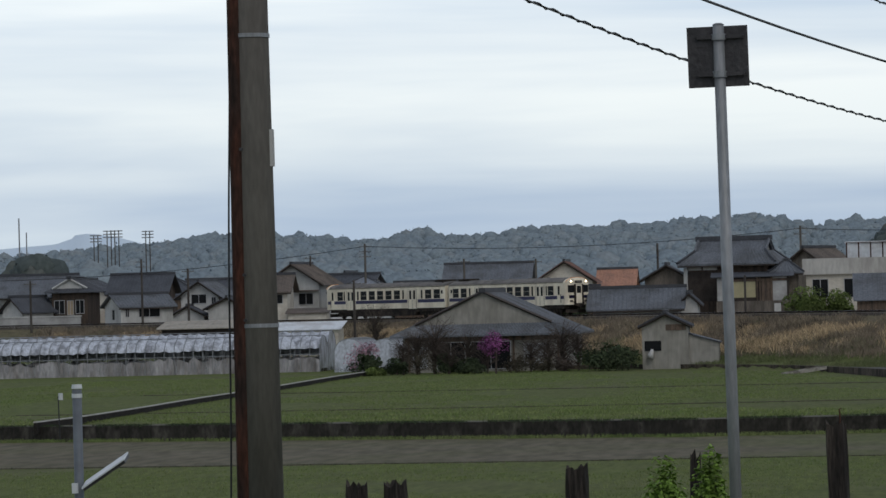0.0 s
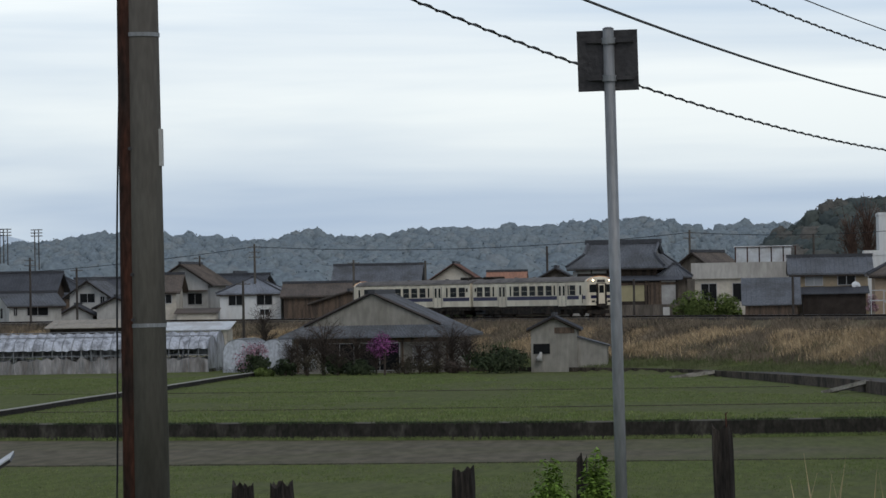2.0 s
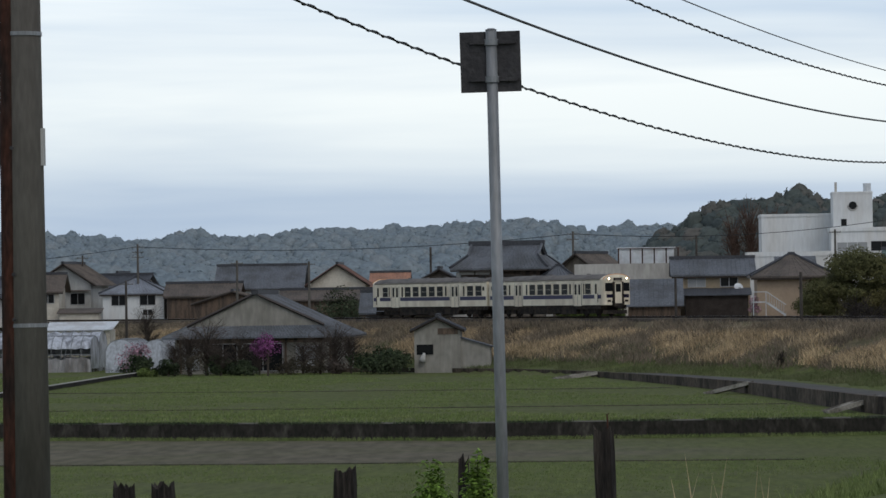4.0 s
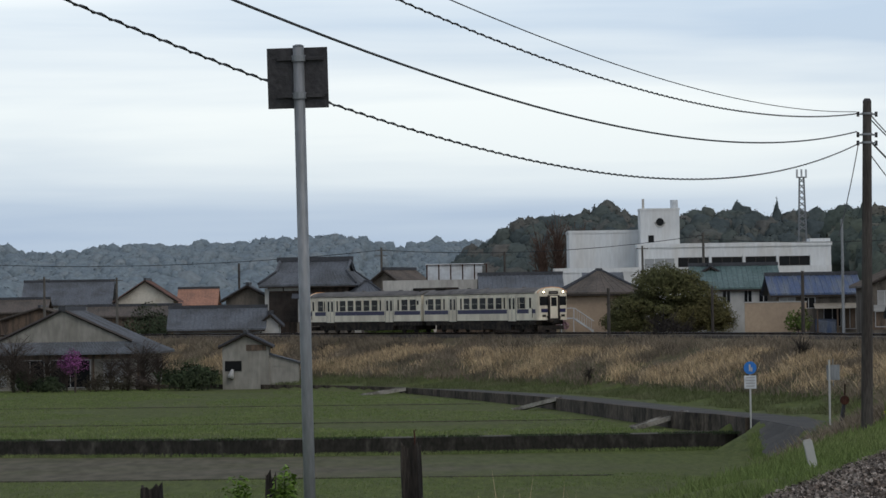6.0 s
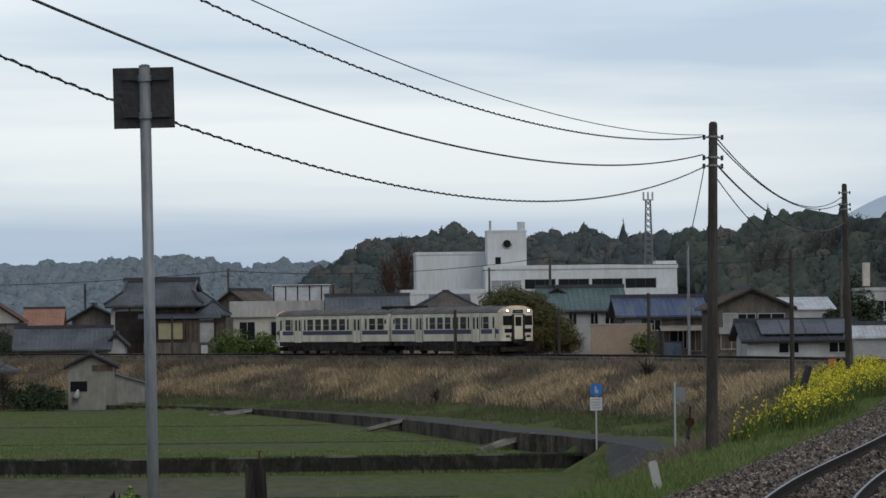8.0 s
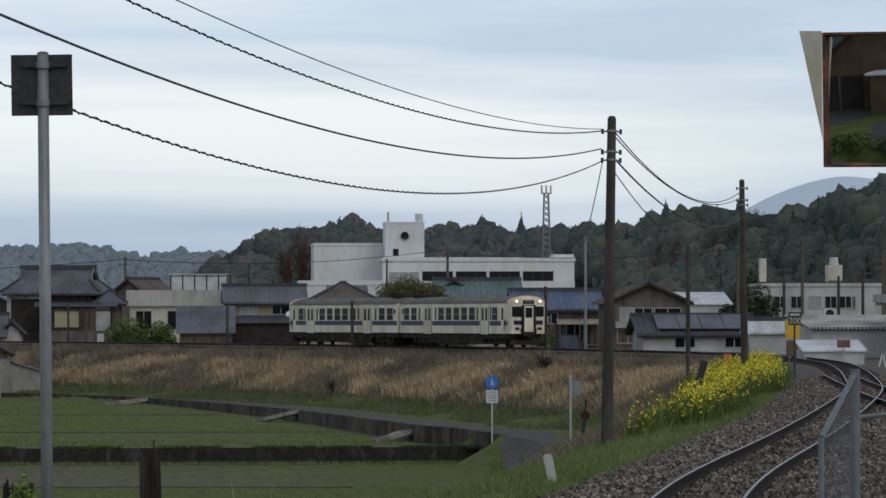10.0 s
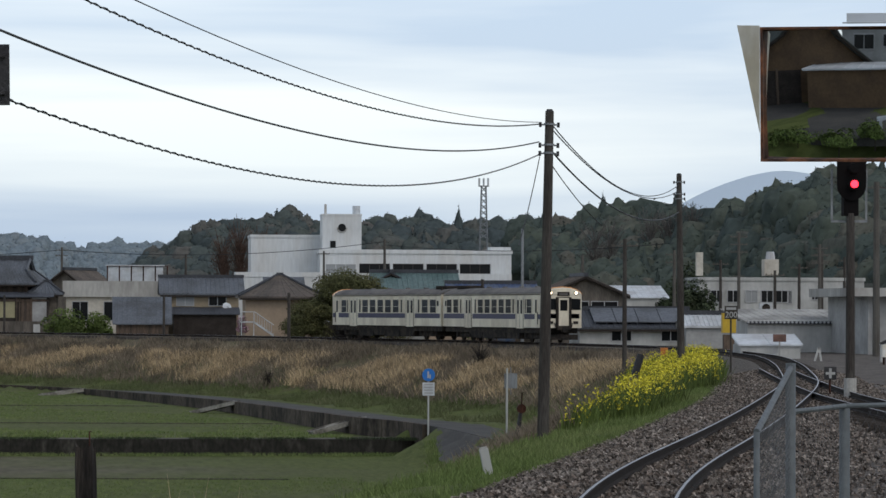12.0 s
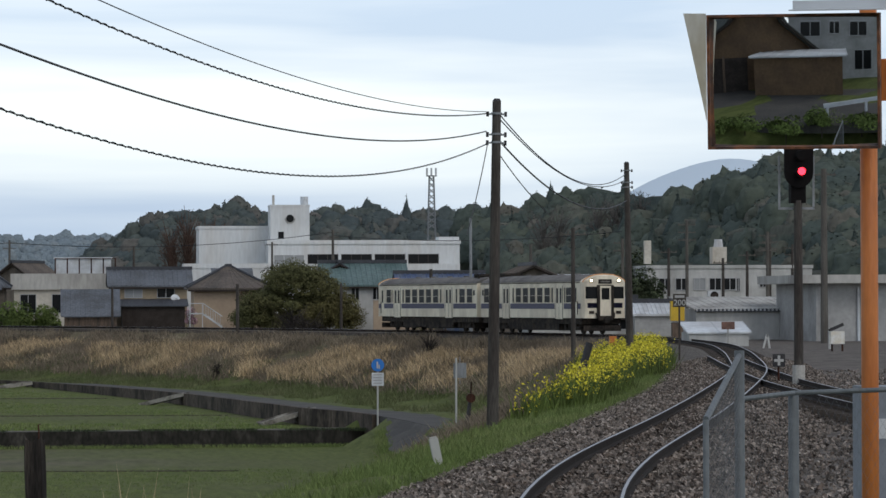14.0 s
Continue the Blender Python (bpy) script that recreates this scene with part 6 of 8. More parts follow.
def station_fence():
    ob = empty("chain_link_fence", pose(0, 0, 0), "galvanised chain-link fence at the platform end", "fence")
    A, Lp = Vector((2.825, 15, 0.2)), Vector((2.33, 13, 0.2))
    part("post", cyl(bmesh.new(), A.x, A.y, 0.0, 1.89, 0.021, None, 12), M_FENCE, ob, smooth=True)
    part("post", cyl(bmesh.new(), Lp.x, Lp.y, 0.0, 1.675, 0.011, None, 10), M_FENCE, ob, smooth=True)
    part("top_rail", tube(bmesh.new(), ((Lp.x, Lp.y, 1.675), (A.x, A.y, 1.87)), 0.012, 8), M_FENCE, ob)
    chain_link(ob, (Lp.x, Lp.y, 0.5), (A.x, A.y, 0.7), 1.17, r=0.0008)
    part("post", cyl(bmesh.new(), 3.25, 16, 0.0, 1.68, 0.024, None, 12), M_FENCE, ob, smooth=True)
    part("top_rail", tube(bmesh.new(), ((2.84, 15.05, 1.69), (3.25, 16, 1.69), (4.6, 17.2, 1.69)), 0.011, 8), M_FENCE, ob)
    chain_link(ob, (2.84, 15.05, 0.7), (3.25, 16, 0.7), 0.97, r=0.0005)
    chain_link(ob, (3.25, 16, 0.7), (4.6, 17.2, 0.7), 0.97, r=0.0005)
    part("post", cyl(bmesh.new(), 3.86, 16.6, 0.0, 1.5, 0.012, None, 8), M_FENCE, ob)
    rp = empty("reflector_tube", pose(3.93, 17.0, 1.46, 0, 6), "white banded reflector tube on the fence", "reflector")
    part("tube", cyl(bmesh.new(), 0, 0, -0.1, 0.09, 0.024, None, 12), M_WHITE, rp)
    for z in (-0.05, 0.0, 0.05):
        part("band", cyl(bmesh.new(), 0, 0, z, z + 0.01, 0.026, None, 12), M_BLUE, rp)
    bx_ = empty("grey_cabinet", pose(4.22, 18.3, 0.2), "grey metal cabinet behind the orange post", "cabinet")
    part("body", box(-0.14, 0.3, 0, 0.3, -0.2, 1.46), mat("blue_grey_paint", (0.2, 0.22, 0.25), 0.6, vary=0.1), bx_)
    part("label", box(-0.1, 0.0, -0.006, 0.0, 1.2, 1.3), M_SHEET, bx_)


station_fence()


# ---------------------------------------------------------------- signals and lineside things
M_SIGBLACK = mat("matt_black_signal_board", (0.005, 0.004, 0.004), 0.9, vary=0.2)


def signal():
    ob = empty("railway_signal", pose(19.75, 97, -0.4), "railway colour-light signal showing red on a rusty post", "signal")
    part("post", cyl(bmesh.new(), 0, 0, 0, 5.1, 0.13, 0.11, 14), M_POLE, ob)
    part("base", cyl(bmesh.new(), 0, 0, -0.1, 0.75, 0.17, None, 14), M_PALEC, ob)
    b = bmesh.new()
    w, z0, z1 = 0.39, 5.43, 6.78
    pts = [(-w, z1 - 0.2), (-w, z0 + 0.4)] + [(w * -math.cos(a), z0 + 0.4 - 0.4 * math.sin(a)) for a in [math.pi * i / 10 for i in range(1, 10)]] + [(w, z0 + 0.4), (w, z1 - 0.2)] + [(w * math.cos(a), z1 - 0.2 + 0.2 * math.sin(a)) for a in [math.pi * i / 8 for i in range(1, 8)]]
    front = [b.verts.new((x, -0.15, z)) for x, z in pts]
    back = [b.verts.new((x, -0.1, z)) for x, z in pts]
    b.faces.new(front)
    b.faces.new(back[::-1])
    for i in range(len(pts)):
        j = (i + 1) % len(pts)
        b.faces.new((front[j], front[i], back[i], back[j]))
    bmesh.ops.recalc_face_normals(b, faces=b.faces)
    part("backboard", b, M_SIGBLACK, ob)
    part("lamp_housing", box(-0.2, 0.2, -0.08, 0.25, 5.03, 6.6), M_SIGBLACK, ob)
    for z in (5.83, 6.28):
        part("hood", cyl(bmesh.new(), 0, 0, 0, 0.22, 0.15, 0.13, 14, pose(0.03, -0.15, z, 90)), M_SIGBLACK, ob)
    part("red_lamp", cyl(bmesh.new(), 0, 0, 0.0, 0.24, 0.105, 0.1, 16, pose(0.03, -0.16, 5.86, 90)), glow("red_signal_light", (1.0, 0.02, 0.04), 4.5), ob, "lit red lamp")
    f = bmesh.new()
    for a in ((-0.5, -0.45, 4.9, 6.28), (0.42, 0.47, 4.9, 6.28), (-0.5, 0.47, 4.86, 4.92)):
        bx(f, a[0], a[1], 0.1, 0.15, a[2], a[3])
    part("ladder_frame", f, M_GALV, ob)


signal()


def small_signs():
    ob = empty("cross_marker", pose(19.8, 100, -0.4), "black marker board with white cross", "marker")
    part("post", cyl(bmesh.new(), 0, 0, 0, 1.0, 0.03), M_RUST, ob)
    bd = part("board", box(-0.17, 0.17, -0.06, -0.03, 0.65, 1.0), M_BLACK, ob)
    part("cross", box(-0.13, 0.13, -0.068, -0.06, 0.79, 0.86), M_WHITE, bd)
    part("cross", box(-0.035, 0.035, -0.07, -0.0601, 0.69, 0.96), M_WHITE, bd)
    ob = empty("curve_post", pose(25.6, 150, -0.5), "lineside post with white number board", "marker")
    part("post", cyl(bmesh.new(), 0, 0, 0, 2.3, 0.04), M_POLE, ob)
    bd = part("board", box(-0.27, 0.27, -0.08, -0.05, 2.28, 2.82), M_POLE, ob)
    part("writing_bar", box(-0.2, 0.2, -0.088, -0.08, 2.66, 2.76), M_GREYW, bd)
    txt = bpy.data.curves.new("number", "FONT")
    txt.body, txt.size, txt.align_x, txt.align_y, txt.extrude = "200", 0.34, "CENTER", "CENTER", 0.01
    txt.materials.append(M_WHITE)
    to = new("number", txt)
    to.parent = bd
    to.matrix_basis = pose(0, -0.1, 2.45, 90)
    ob = empty("footpath_sign", pose(16.35, 185, -4.0), "round blue footpath sign with white plate on a white post", "road sign")
    part("post", cyl(bmesh.new(), 0, 0, -0.3, 3.2, 0.045, None, 10), M_WHITE, ob)
    m = pose(0, -0.06, 2.88, 90)
    disc = part("disc", cyl(bmesh.new(), 0, 0, 0, 0.02, 0.32, None, 28, m), mat("sign_blue", (0.02, 0.16, 0.5), 0.4, vary=0.05), ob, "blue disc")
    part("symbol", box(-0.06, 0.02, -0.095, -0.085, 2.72, 3.05), M_WHITE, disc)
    part("symbol", box(0.04, 0.11, -0.094, -0.085, 2.7, 2.9), M_WHITE, disc)
    pl = part("plate", box(-0.3, 0.3, -0.07, -0.05, 1.85, 2.5), M_SHEET, ob)
    for z in (1.98, 2.12, 2.26, 2.4):
        part("writing_bar", box(-0.22, 0.22, -0.076, -0.07, z - 0.025, z + 0.025), M_GREYW, pl)
    ob = empty("road_sign_back", pose(19.35, 176.5, -3.8), "grey oblong road sign seen from behind on a white post", "road sign")
    part("post", cyl(bmesh.new(), 0, 0, -0.3, 3.15, 0.05, None, 10), M_WHITE, ob)
    b = box(-0.12, 0.5, 0.06, 0.08, 1.9, 3.2)
    bmesh.ops.bevel(b, geom=[e for e in b.edges if abs(e.verts[0].co.y - e.verts[1].co.y) > 0.01], offset=0.29, segments=6, affect="EDGES")
    part("plate", b, M_GALV, ob)
    for x, y, z, h, tilt, w in ((6.3, 60, -0.55, 0.42, -12, 0.07), (17.1, 112, -0.65, 0.42, 3, 0.045)):
        ob = empty("marker_post", pose(x, y, z, 0, tilt), "leaning chipped white concrete marker post", "marker post", "white marker posts")
        part("post", box(-w, w, -w, w, -0.3, h), M_WHITE, ob)
        part("cap", box(-w * 0.8, w * 0.8, -w * 0.8, w * 0.8, h, h + 0.03), M_PALEC, ob)
    ob = empty("black_stake", pose(15.3, 108, -0.85, 0, 16), "thick black leaning stake by the track", "stake")
    part("stake", cyl(bmesh.new(), 0, 0, -0.4, 1.75, 0.12, 0.11, 12), M_BLACK, ob)
    part("band", cyl(bmesh.new(), 0, 0, 0.85, 0.9, 0.125, None, 12), M_WHITE, ob)
    ob = empty("rusty_lever", pose(11.7, 104, -1.75), "rusty point lever on a dark stand", "lever")
    part("stand", tube(bmesh.new(), ((0, 0, -0.5), (0.02, 0, 0.4), (0.1, 0, 1.0)), 0.1, 8, 0.05), M_BLACK, ob)
    part("weight", cyl(bmesh.new(), 0, 0, -0.09, 0.09, 0.13, None, 12, pose(0.12, 0, 1.1, 90)), M_RUST, ob)
    part("handle", tube(bmesh.new(), ((0.12, 0, 1.1), (0.14, 0, 1.55)), 0.025, 6), M_RUST, ob)
    ob = empty("relay_box", pose(37.3, 174, -0.45), "small rusty white relay box on legs", "relay box")
    part("box", box(-0.33, 0.33, 0, 0.4, 0.4, 1.0), M_VISOR, ob)
    for x in (-0.25, 0.25):
        part("leg", box(x - 0.04, x + 0.04, 0.1, 0.2, 0, 0.4), M_RUST, ob)
    ob = empty("crossing_arms", pose(38.6, 182, -0.45, 0, 0, 10), "white lineside marker with crossed arms", "marker")
    part("post", cyl(bmesh.new(), 0, 0, 0, 1.1, 0.07), M_WHITE, ob)
    part("arm", bx(bmesh.new(), -0.1, 0.75, -0.1, -0.05, -0.08, 0.08, pose(0, 0, 0.95, 0, 18)), M_WHITE, ob)
    part("arm", bx(bmesh.new(), -0.1, 0.75, -0.13, -0.1, -0.08, 0.08, pose(0, 0, 1.0, 0, -22)), M_BLACK, ob)
    ob = empty("yard_marker", pose(36.2, 186, -0.45), "small white triangular yard marker", "marker")
    part("plate", prism(bmesh.new(), [(-0.22, 0, 0.02), (0.22, 0, 0.02), (0.08, 0, 0.02)], 0.02), M_WHITE, ob)
    part("leg", bx(bmesh.new(), -0.22, -0.12, 0, 0.05, 0, 0.75, pose(0, 0, 0, 0, 16)), M_WHITE, ob)
    part("leg", bx(bmesh.new(), 0.12, 0.22, 0, 0.05, 0, 0.75, pose(0, 0, 0, 0, -8)), M_WHITE, ob)
    ob = empty("orange_box", pose(27.6, 181, 0.0), "small orange lineside box", "box")
    part("body", box(-0.17, 0.17, 0, 0.3, -0.3, 0.3), M_ORANGE, ob)
    ob = empty("bank_sign", pose(-5.6, 338, -0.6), "small white plate on a stake by the line", "sign")
    part("post", cyl(bmesh.new(), 0, 0, -0.6, 0.9, 0.05), M_POLE, ob)
    part("plate", box(-0.3, 0.3, -0.06, -0.03, 0.5, 1.3), M_WHITE, ob)


small_signs()


def thin_pole(x, y, z0, z1, r, material=M_POLE, arms=0, label="dark slender lineside pole", lean=0.0):
    ob = empty("lineside_pole", pose(x, y, z0, 0, lean), label, "utility pole")
    h = z1 - z0
    part("pole", cyl(bmesh.new(), 0, 0, -0.8, h, r, r * 0.75, 10), material, ob)
    for i in range(arms):
        a = part("cross_arm", box(-0.7, 0.7, -0.05, 0.05, h - 0.38 - 0.6 * i, h - 0.31 - 0.6 * i), M_CPOLE, ob)
        for k in (-0.62, -0.25, 0.25, 0.62):
            part("insulator", cyl(bmesh.new(), k, 0, h - 0.31 - 0.6 * i, h - 0.22 - 0.6 * i, 0.03), M_GREYB, a)
    return ob


for px, py, pz0, pz1, pr, pa in ((14.5, 286, -3.2, 3.4, 0.15, 0), (26.95, 262, -1.5, 4.3, 0.15, 0), (26.9, 190, -0.6, 5.8, 0.13, 1), (-47, 360, -3.2, 3.9, 0.15, 1), (-8.5, 338, -3.0, 3.3, 0.13, 0),
                                 (5.4, 313, -3.0, 3.2, 0.13, 0), (22.0, 280, -1.2, 3.4, 0.12, 0)):
    thin_pole(px, py, pz0, pz1, pr, M_POLE, pa)
for px, py, pz1, pr, pa in ((-42.2, 420, 6.3, 0.16, 1), (-33.4, 412, 6.0, 0.16, 1), (-19.3, 400, 7.2, 0.15, 0), (-4.2, 420, 9.0, 0.16, 2), (-56, 440, 8.6, 0.16, 3), (33.6, 440, 10.5, 0.2, 2), (27, 450, 9.2, 0.16, 1),
                            (39.0, 300, 6.6, 0.16, 0), (44.2, 285, 6.8, 0.16, 2), (52, 310, 6.4, 0.15, 1), (47.5, 260, 5.0, 0.13, 1), (58.5, 300, 7.6, 0.17, 3), (56.8, 300, 6.0, 0.15, 1), (62.6, 320, 7.4, 0.15, 2), (66.6, 330, 7.0, 0.15, 2), (43.4, 206, 9.4, 0.22, 1),
                            (-73, 415, 6.0, 0.15, 1), (-90, 410, 5.0, 0.15, 1), (-83, 440, 7.5, 0.15, 2), (-64, 450, 7.5, 0.15, 1), (9.2, 400, 8.0, 0.15, 1)):
    thin_pole(px, py, 0.0, pz1, pr, M_CPOLE if pr > 0.155 else M_POLE, pa, "grey utility pole among the houses")


thin_pole(32.4, 285, -0.4, 8.4, 0.13, M_GALV, 0, "grey steel utility pole beside the blue-roofed house")
thin_pole(50.1, 290, -0.4, 8.3, 0.15, M_CPOLE, 3, "grey utility pole with three cross arms")


def far_wire(pts, sag, r=0.035):
    bm = bmesh.new()
    for a, b in zip(pts, pts[1:]):
        a, b = Vector(a), Vector(b)
        tube(bm, [a.lerp(b, i / 14) - Vector((0, 0, 4 * sag * (i / 14) * (1 - i / 14))) for i in range(15)], r, 4)
    tagged(part("far_cable", bm, M_CABLE), "dark cable strung across the village", "cable")


far_wire([(-110, 450, 5.5), (-56, 440, 8.3), (-4.2, 420, 8.7), (33.6, 440, 10.2)], 1.0)
far_wire([(33.6, 440, 9.8), (62, 400, 9.5)], 0.8)


def lattice_mast(x, y, z0, z1, w):
    ob = empty("radio_mast", pose(x, y, z0), "pale lattice radio mast with antenna platform", "mast")
    h = z1 - z0
    for sx in (-1, 1):
        for sy in (-1, 1):
            part("leg", tube(bmesh.new(), ((sx * w, sy * w, -6), (sx * w * 0.5, sy * w * 0.5, h)), 0.09, 4), M_GALV, ob)
    n = 9
    br = bmesh.new()
    for i in range(n):
        a, b = i / n, (i + 1) / n
        wa, wb = w * (1 - 0.5 * a), w * (1 - 0.5 * b)
        for s in (-1, 1):
            tube(br, ((-wa, s * wa, a * h), (wb, s * wb, b * h)), 0.06, 3)
            tube(br, ((wa, s * wa, a * h), (-wb, s * wb, b * h)), 0.06, 3)
    tagged(part("bracing", br, M_GALV, ob), kind="stuff")
    part("platform", box(-w * 1.1, w * 1.1, -w * 1.1, w * 1.1, h, h + 0.15), M_GALV, ob)
    for s in (-1, 0, 1):
        part("antenna", cyl(bmesh.new(), s * w, 0, h, h + 1.4, 0.16), M_SHEET, ob)


lattice_mast(63.9, 620, 14.0, 22.8, 0.75)


def ball_field_light(x, z0, z1, rows):
    ob = empty("floodlight_mast", pose(x, 900, z0), "twin-legged floodlight mast far off", "floodlight", "floodlight masts")
    h = z1 - z0
    for s in (-1, 1):
        part("leg", cyl(bmesh.new(), s * 0.5, 0, -10, h, 0.13), M_POLE, ob)
        for i in range(rows):
            part("lamp_bar", box(s * 0.75 - 0.7, s * 0.75 + 0.7, -0.2, 0.2, h - 0.3 - 0.75 * i, h - 0.05 - 0.75 * i), M_GALV, ob)


for mx, mz, rows in ((-180.9, 19.4, 3), (-177.6, 20.4, 3), (-175.7, 20.4, 3), (-168.0, 20.1, 3)):
    ball_field_light(mx, 8, mz, rows)
thin_pole(-200, 900, -0.6, 24, 0.22, M_GALV, 0, "tall thin mast far off")
thin_pole(-198.2, 900, -0.6, 20.5, 0.2, M_GALV, 0, "tall thin mast far off")


def camera_post():
    ob = empty("grey_post", pose(-4.58, 22, 0.2), "grey steel pipe post with white cap and tilted panel", "post")
    part("pipe", cyl(bmesh.new(), 0, 0, -0.3, 1.4, 0.029, None, 14), mat("blue_grey_steel", (0.1, 0.115, 0.13), 0.6, vary=0.15), ob, smooth=True)
    part("cap", cyl(bmesh.new(), 0, 0, 1.405, 1.43, 0.033, 0.03, 14), M_SHEET, ob, "pale plastic cap")
    part("collar", cyl(bmesh.new(), 0, 0, 1.35, 1.375, 0.032, None, 14), M_SHEET, ob, "pale plastic collar")
    part("clamp", box(-0.035, 0.0, -0.05, 0.0, 0.78, 0.84), M_SHEET, ob)
    pn = part("panel", bx(bmesh.new(), 0.0, 0.3, -0.12, 0.12, -0.01, 0.008, pose(0.04, 0, 0.82, 9, -33, 0)), M_BLACK, ob, "tilted dark panel with pale rim")
    part("panel_rim", bx(bmesh.new(), -0.005, 0.305, -0.127, 0.127, 0.008, 0.016, pose(0.04, 0, 0.82, 9, -33, 0)), M_SHEET, pn)
    part("sensor", cyl(bmesh.new(), -0.1, 0, 1.34, 1.38, 0.014, None, 10), M_SHEET, ob)
    part("sensor_stem", tube(bmesh.new(), ((-0.11, 0, 1.1), (-0.115, 0, 1.36)), 0.004, 5), M_CABLE, ob)


camera_post()


# ---------------------------------------------------------------- greenhouses and the yard of the farmhouse
M_FILM = mat("weathered_plastic_film", (0.46, 0.49, 0.54), 0.35, vary=0.25, scale=1.1, fine=5, second=(0.2, 0.21, 0.23), stretch=(1.5, 1, 0.6))
M_SKIRT = mat("dirty_plastic_skirt", (0.32, 0.31, 0.31), 0.5, vary=0.3, scale=0.9, fine=4, second=(0.17, 0.155, 0.145), stretch=(1, 1, 0.3))


def greenhouse(x, y, length, width, height, rz=0.0, step=0.9, label="long plastic tunnel greenhouse with bare steel hoops"):
    """A tunnel along local x: hoops, a roof film that is rolled up at the side, and a skirt."""
    ob = empty("greenhouse", pose(x, y, -4.5, 0, 0, rz), label, "greenhouse", "tunnel greenhouses")
    n = int(length / step)
    hw = width / 2

    def arch(u, k=0.0):
        a = math.pi * u
        return -hw * math.cos(a), (height - 1.55) * math.sin(a) ** 0.8 + 1.55 - k
    hoop = None
    pts = [(0, -hw, 0)] + [(0, *arch(i / 14)) for i in range(15)] + [(0, hw, 0)]
    for i in range(n + 1):
        if hoop is None:
            o = part("hoop", tube(bmesh.new(), pts, 0.035, 5), M_GALV, ob)
            hoop = o.data
        else:
            o = new("hoop", hoop)
            o.parent = ob
        o.location = (-length / 2 + i * length / n, 0, 0)
    rng = np.random.default_rng(int(abs(x) * 10))
    nx = n * 2
    v, f = [], []
    lo = 0.1
    for i in range(nx + 1):
        for j in range(11):
            yy, zz = arch(lo + (1.0 - lo) * j / 10)
            v.append((-length / 2 + length * i / nx, yy * 0.975, zz - 0.09 + (0.05 if i % 2 == 0 else -0.04) + 0.03 * rng.normal()))
    for i in range(nx):
        for j in range(10):
            f.append((i * 11 + j, (i + 1) * 11 + j, (i + 1) * 11 + j + 1, i * 11 + j + 1))
    raw("roof_film", v, f, M_FILM, ob, "sagging pale plastic film", smooth=True)
    for s in (-1, 1):
        v, f = [], []
        for i in range(nx + 1):
            w = 0.05 * rng.normal()
            v += [(-length / 2 + length * i / nx, s * (hw + 0.06) + w, -0.05), (-length / 2 + length * i / nx, s * (hw + 0.05) + w * 0.5, 1.25 + 0.13 * rng.normal())]
            if i:
                f.append((2 * i - 2, 2 * i, 2 * i + 1, 2 * i - 1))
        raw("skirt", v, f, M_SKIRT, ob, "dirty plastic skirt")
        part("side_rail", tube(bmesh.new(), ((-length / 2, s * hw, 1.6), (length / 2, s * hw, 1.6)), 0.04, 5), M_GALV, ob)
    part("soil_bed", box(-length / 2, length / 2, -hw + 0.3, hw - 0.3, 0.0, 0.3), M_GRASS_CUT, ob)
    for s in (-1, 1):
        e = bmesh.new()
        vv = [e.verts.new((s * length / 2, p[1], p[2])) for p in pts]
        e.faces.new(vv)
        part("end_film", e, M_FILM, ob)
    part("ridge_pipe", tube(bmesh.new(), ((-length / 2, 0, height + 0.03), (length / 2, 0, height + 0.03)), 0.04, 5), M_GALV, ob)
    return ob


greenhouse(-67.5, 342, 40, 4.6, 3.3, -2)
greenhouse(-66.5, 347.5, 38, 4.6, 3.7, -2)
greenhouse(-43.9, 338, 8, 2.8, 3.0, 86, label="short tunnel greenhouse with arched film end")
greenhouse(-40.8, 339, 8, 2.6, 2.9, 86, label="short tunnel greenhouse with arched film end")

# ---------------------------------------------------------------- plants
M_LEAF = leaf_mat("olive_evergreen_leaves", (0.085, 0.088, 0.036), (0.12, 0.108, 0.044), 0.3)
M_LEAF_D = leaf_mat("dark_hedge_leaves", (0.03, 0.044, 0.02), (0.042, 0.056, 0.028), 0.4)
M_LEAF_E = leaf_mat("station_evergreen_leaves", (0.055, 0.07, 0.038), (0.04, 0.055, 0.03), 0.35)
M_LEAF_G = leaf_mat("fresh_green_leaves", (0.16, 0.26, 0.045), (0.1, 0.18, 0.035), 0.35)
M_LEAF_Y = leaf_mat("spring_green_leaves", (0.1, 0.14, 0.035), (0.075, 0.1, 0.03), 0.35)
M_LEAF_B = leaf_mat("brown_winter_shrub", (0.06, 0.05, 0.036), (0.04, 0.038, 0.024), 0.4)
M_PINK = leaf_mat("magenta_blossom", (0.22, 0.065, 0.185), (0.14, 0.05, 0.12), 0.4)
M_PALEPINK = leaf_mat("pale_pink_blossom", (0.4, 0.25, 0.3), (0.3, 0.17, 0.2), 0.4)
M_YELLOWF = leaf_mat("rape_blossom", (0.66, 0.57, 0.05), (0.56, 0.5, 0.05), 0.25)
M_TWIG = mat("grey_brown_twigs", (0.075, 0.06, 0.05), 0.9, vary=0.3, rand=0.3)
M_DRY = leaf_mat("dry_reed", (0.5, 0.385, 0.235), (0.36, 0.275, 0.165), 0.4)
M_STRAW = leaf_mat("bleached_straw", (0.3, 0.25, 0.18), (0.19, 0.16, 0.11), 0.4)
M_DRYD = leaf_mat("dead_brown_weeds", (0.21, 0.172, 0.126), (0.145, 0.12, 0.09), 0.35)
M_BLADE_D = leaf_mat("dull_green_blades", (0.1, 0.122, 0.05), (0.13, 0.138, 0.07), 0.35)
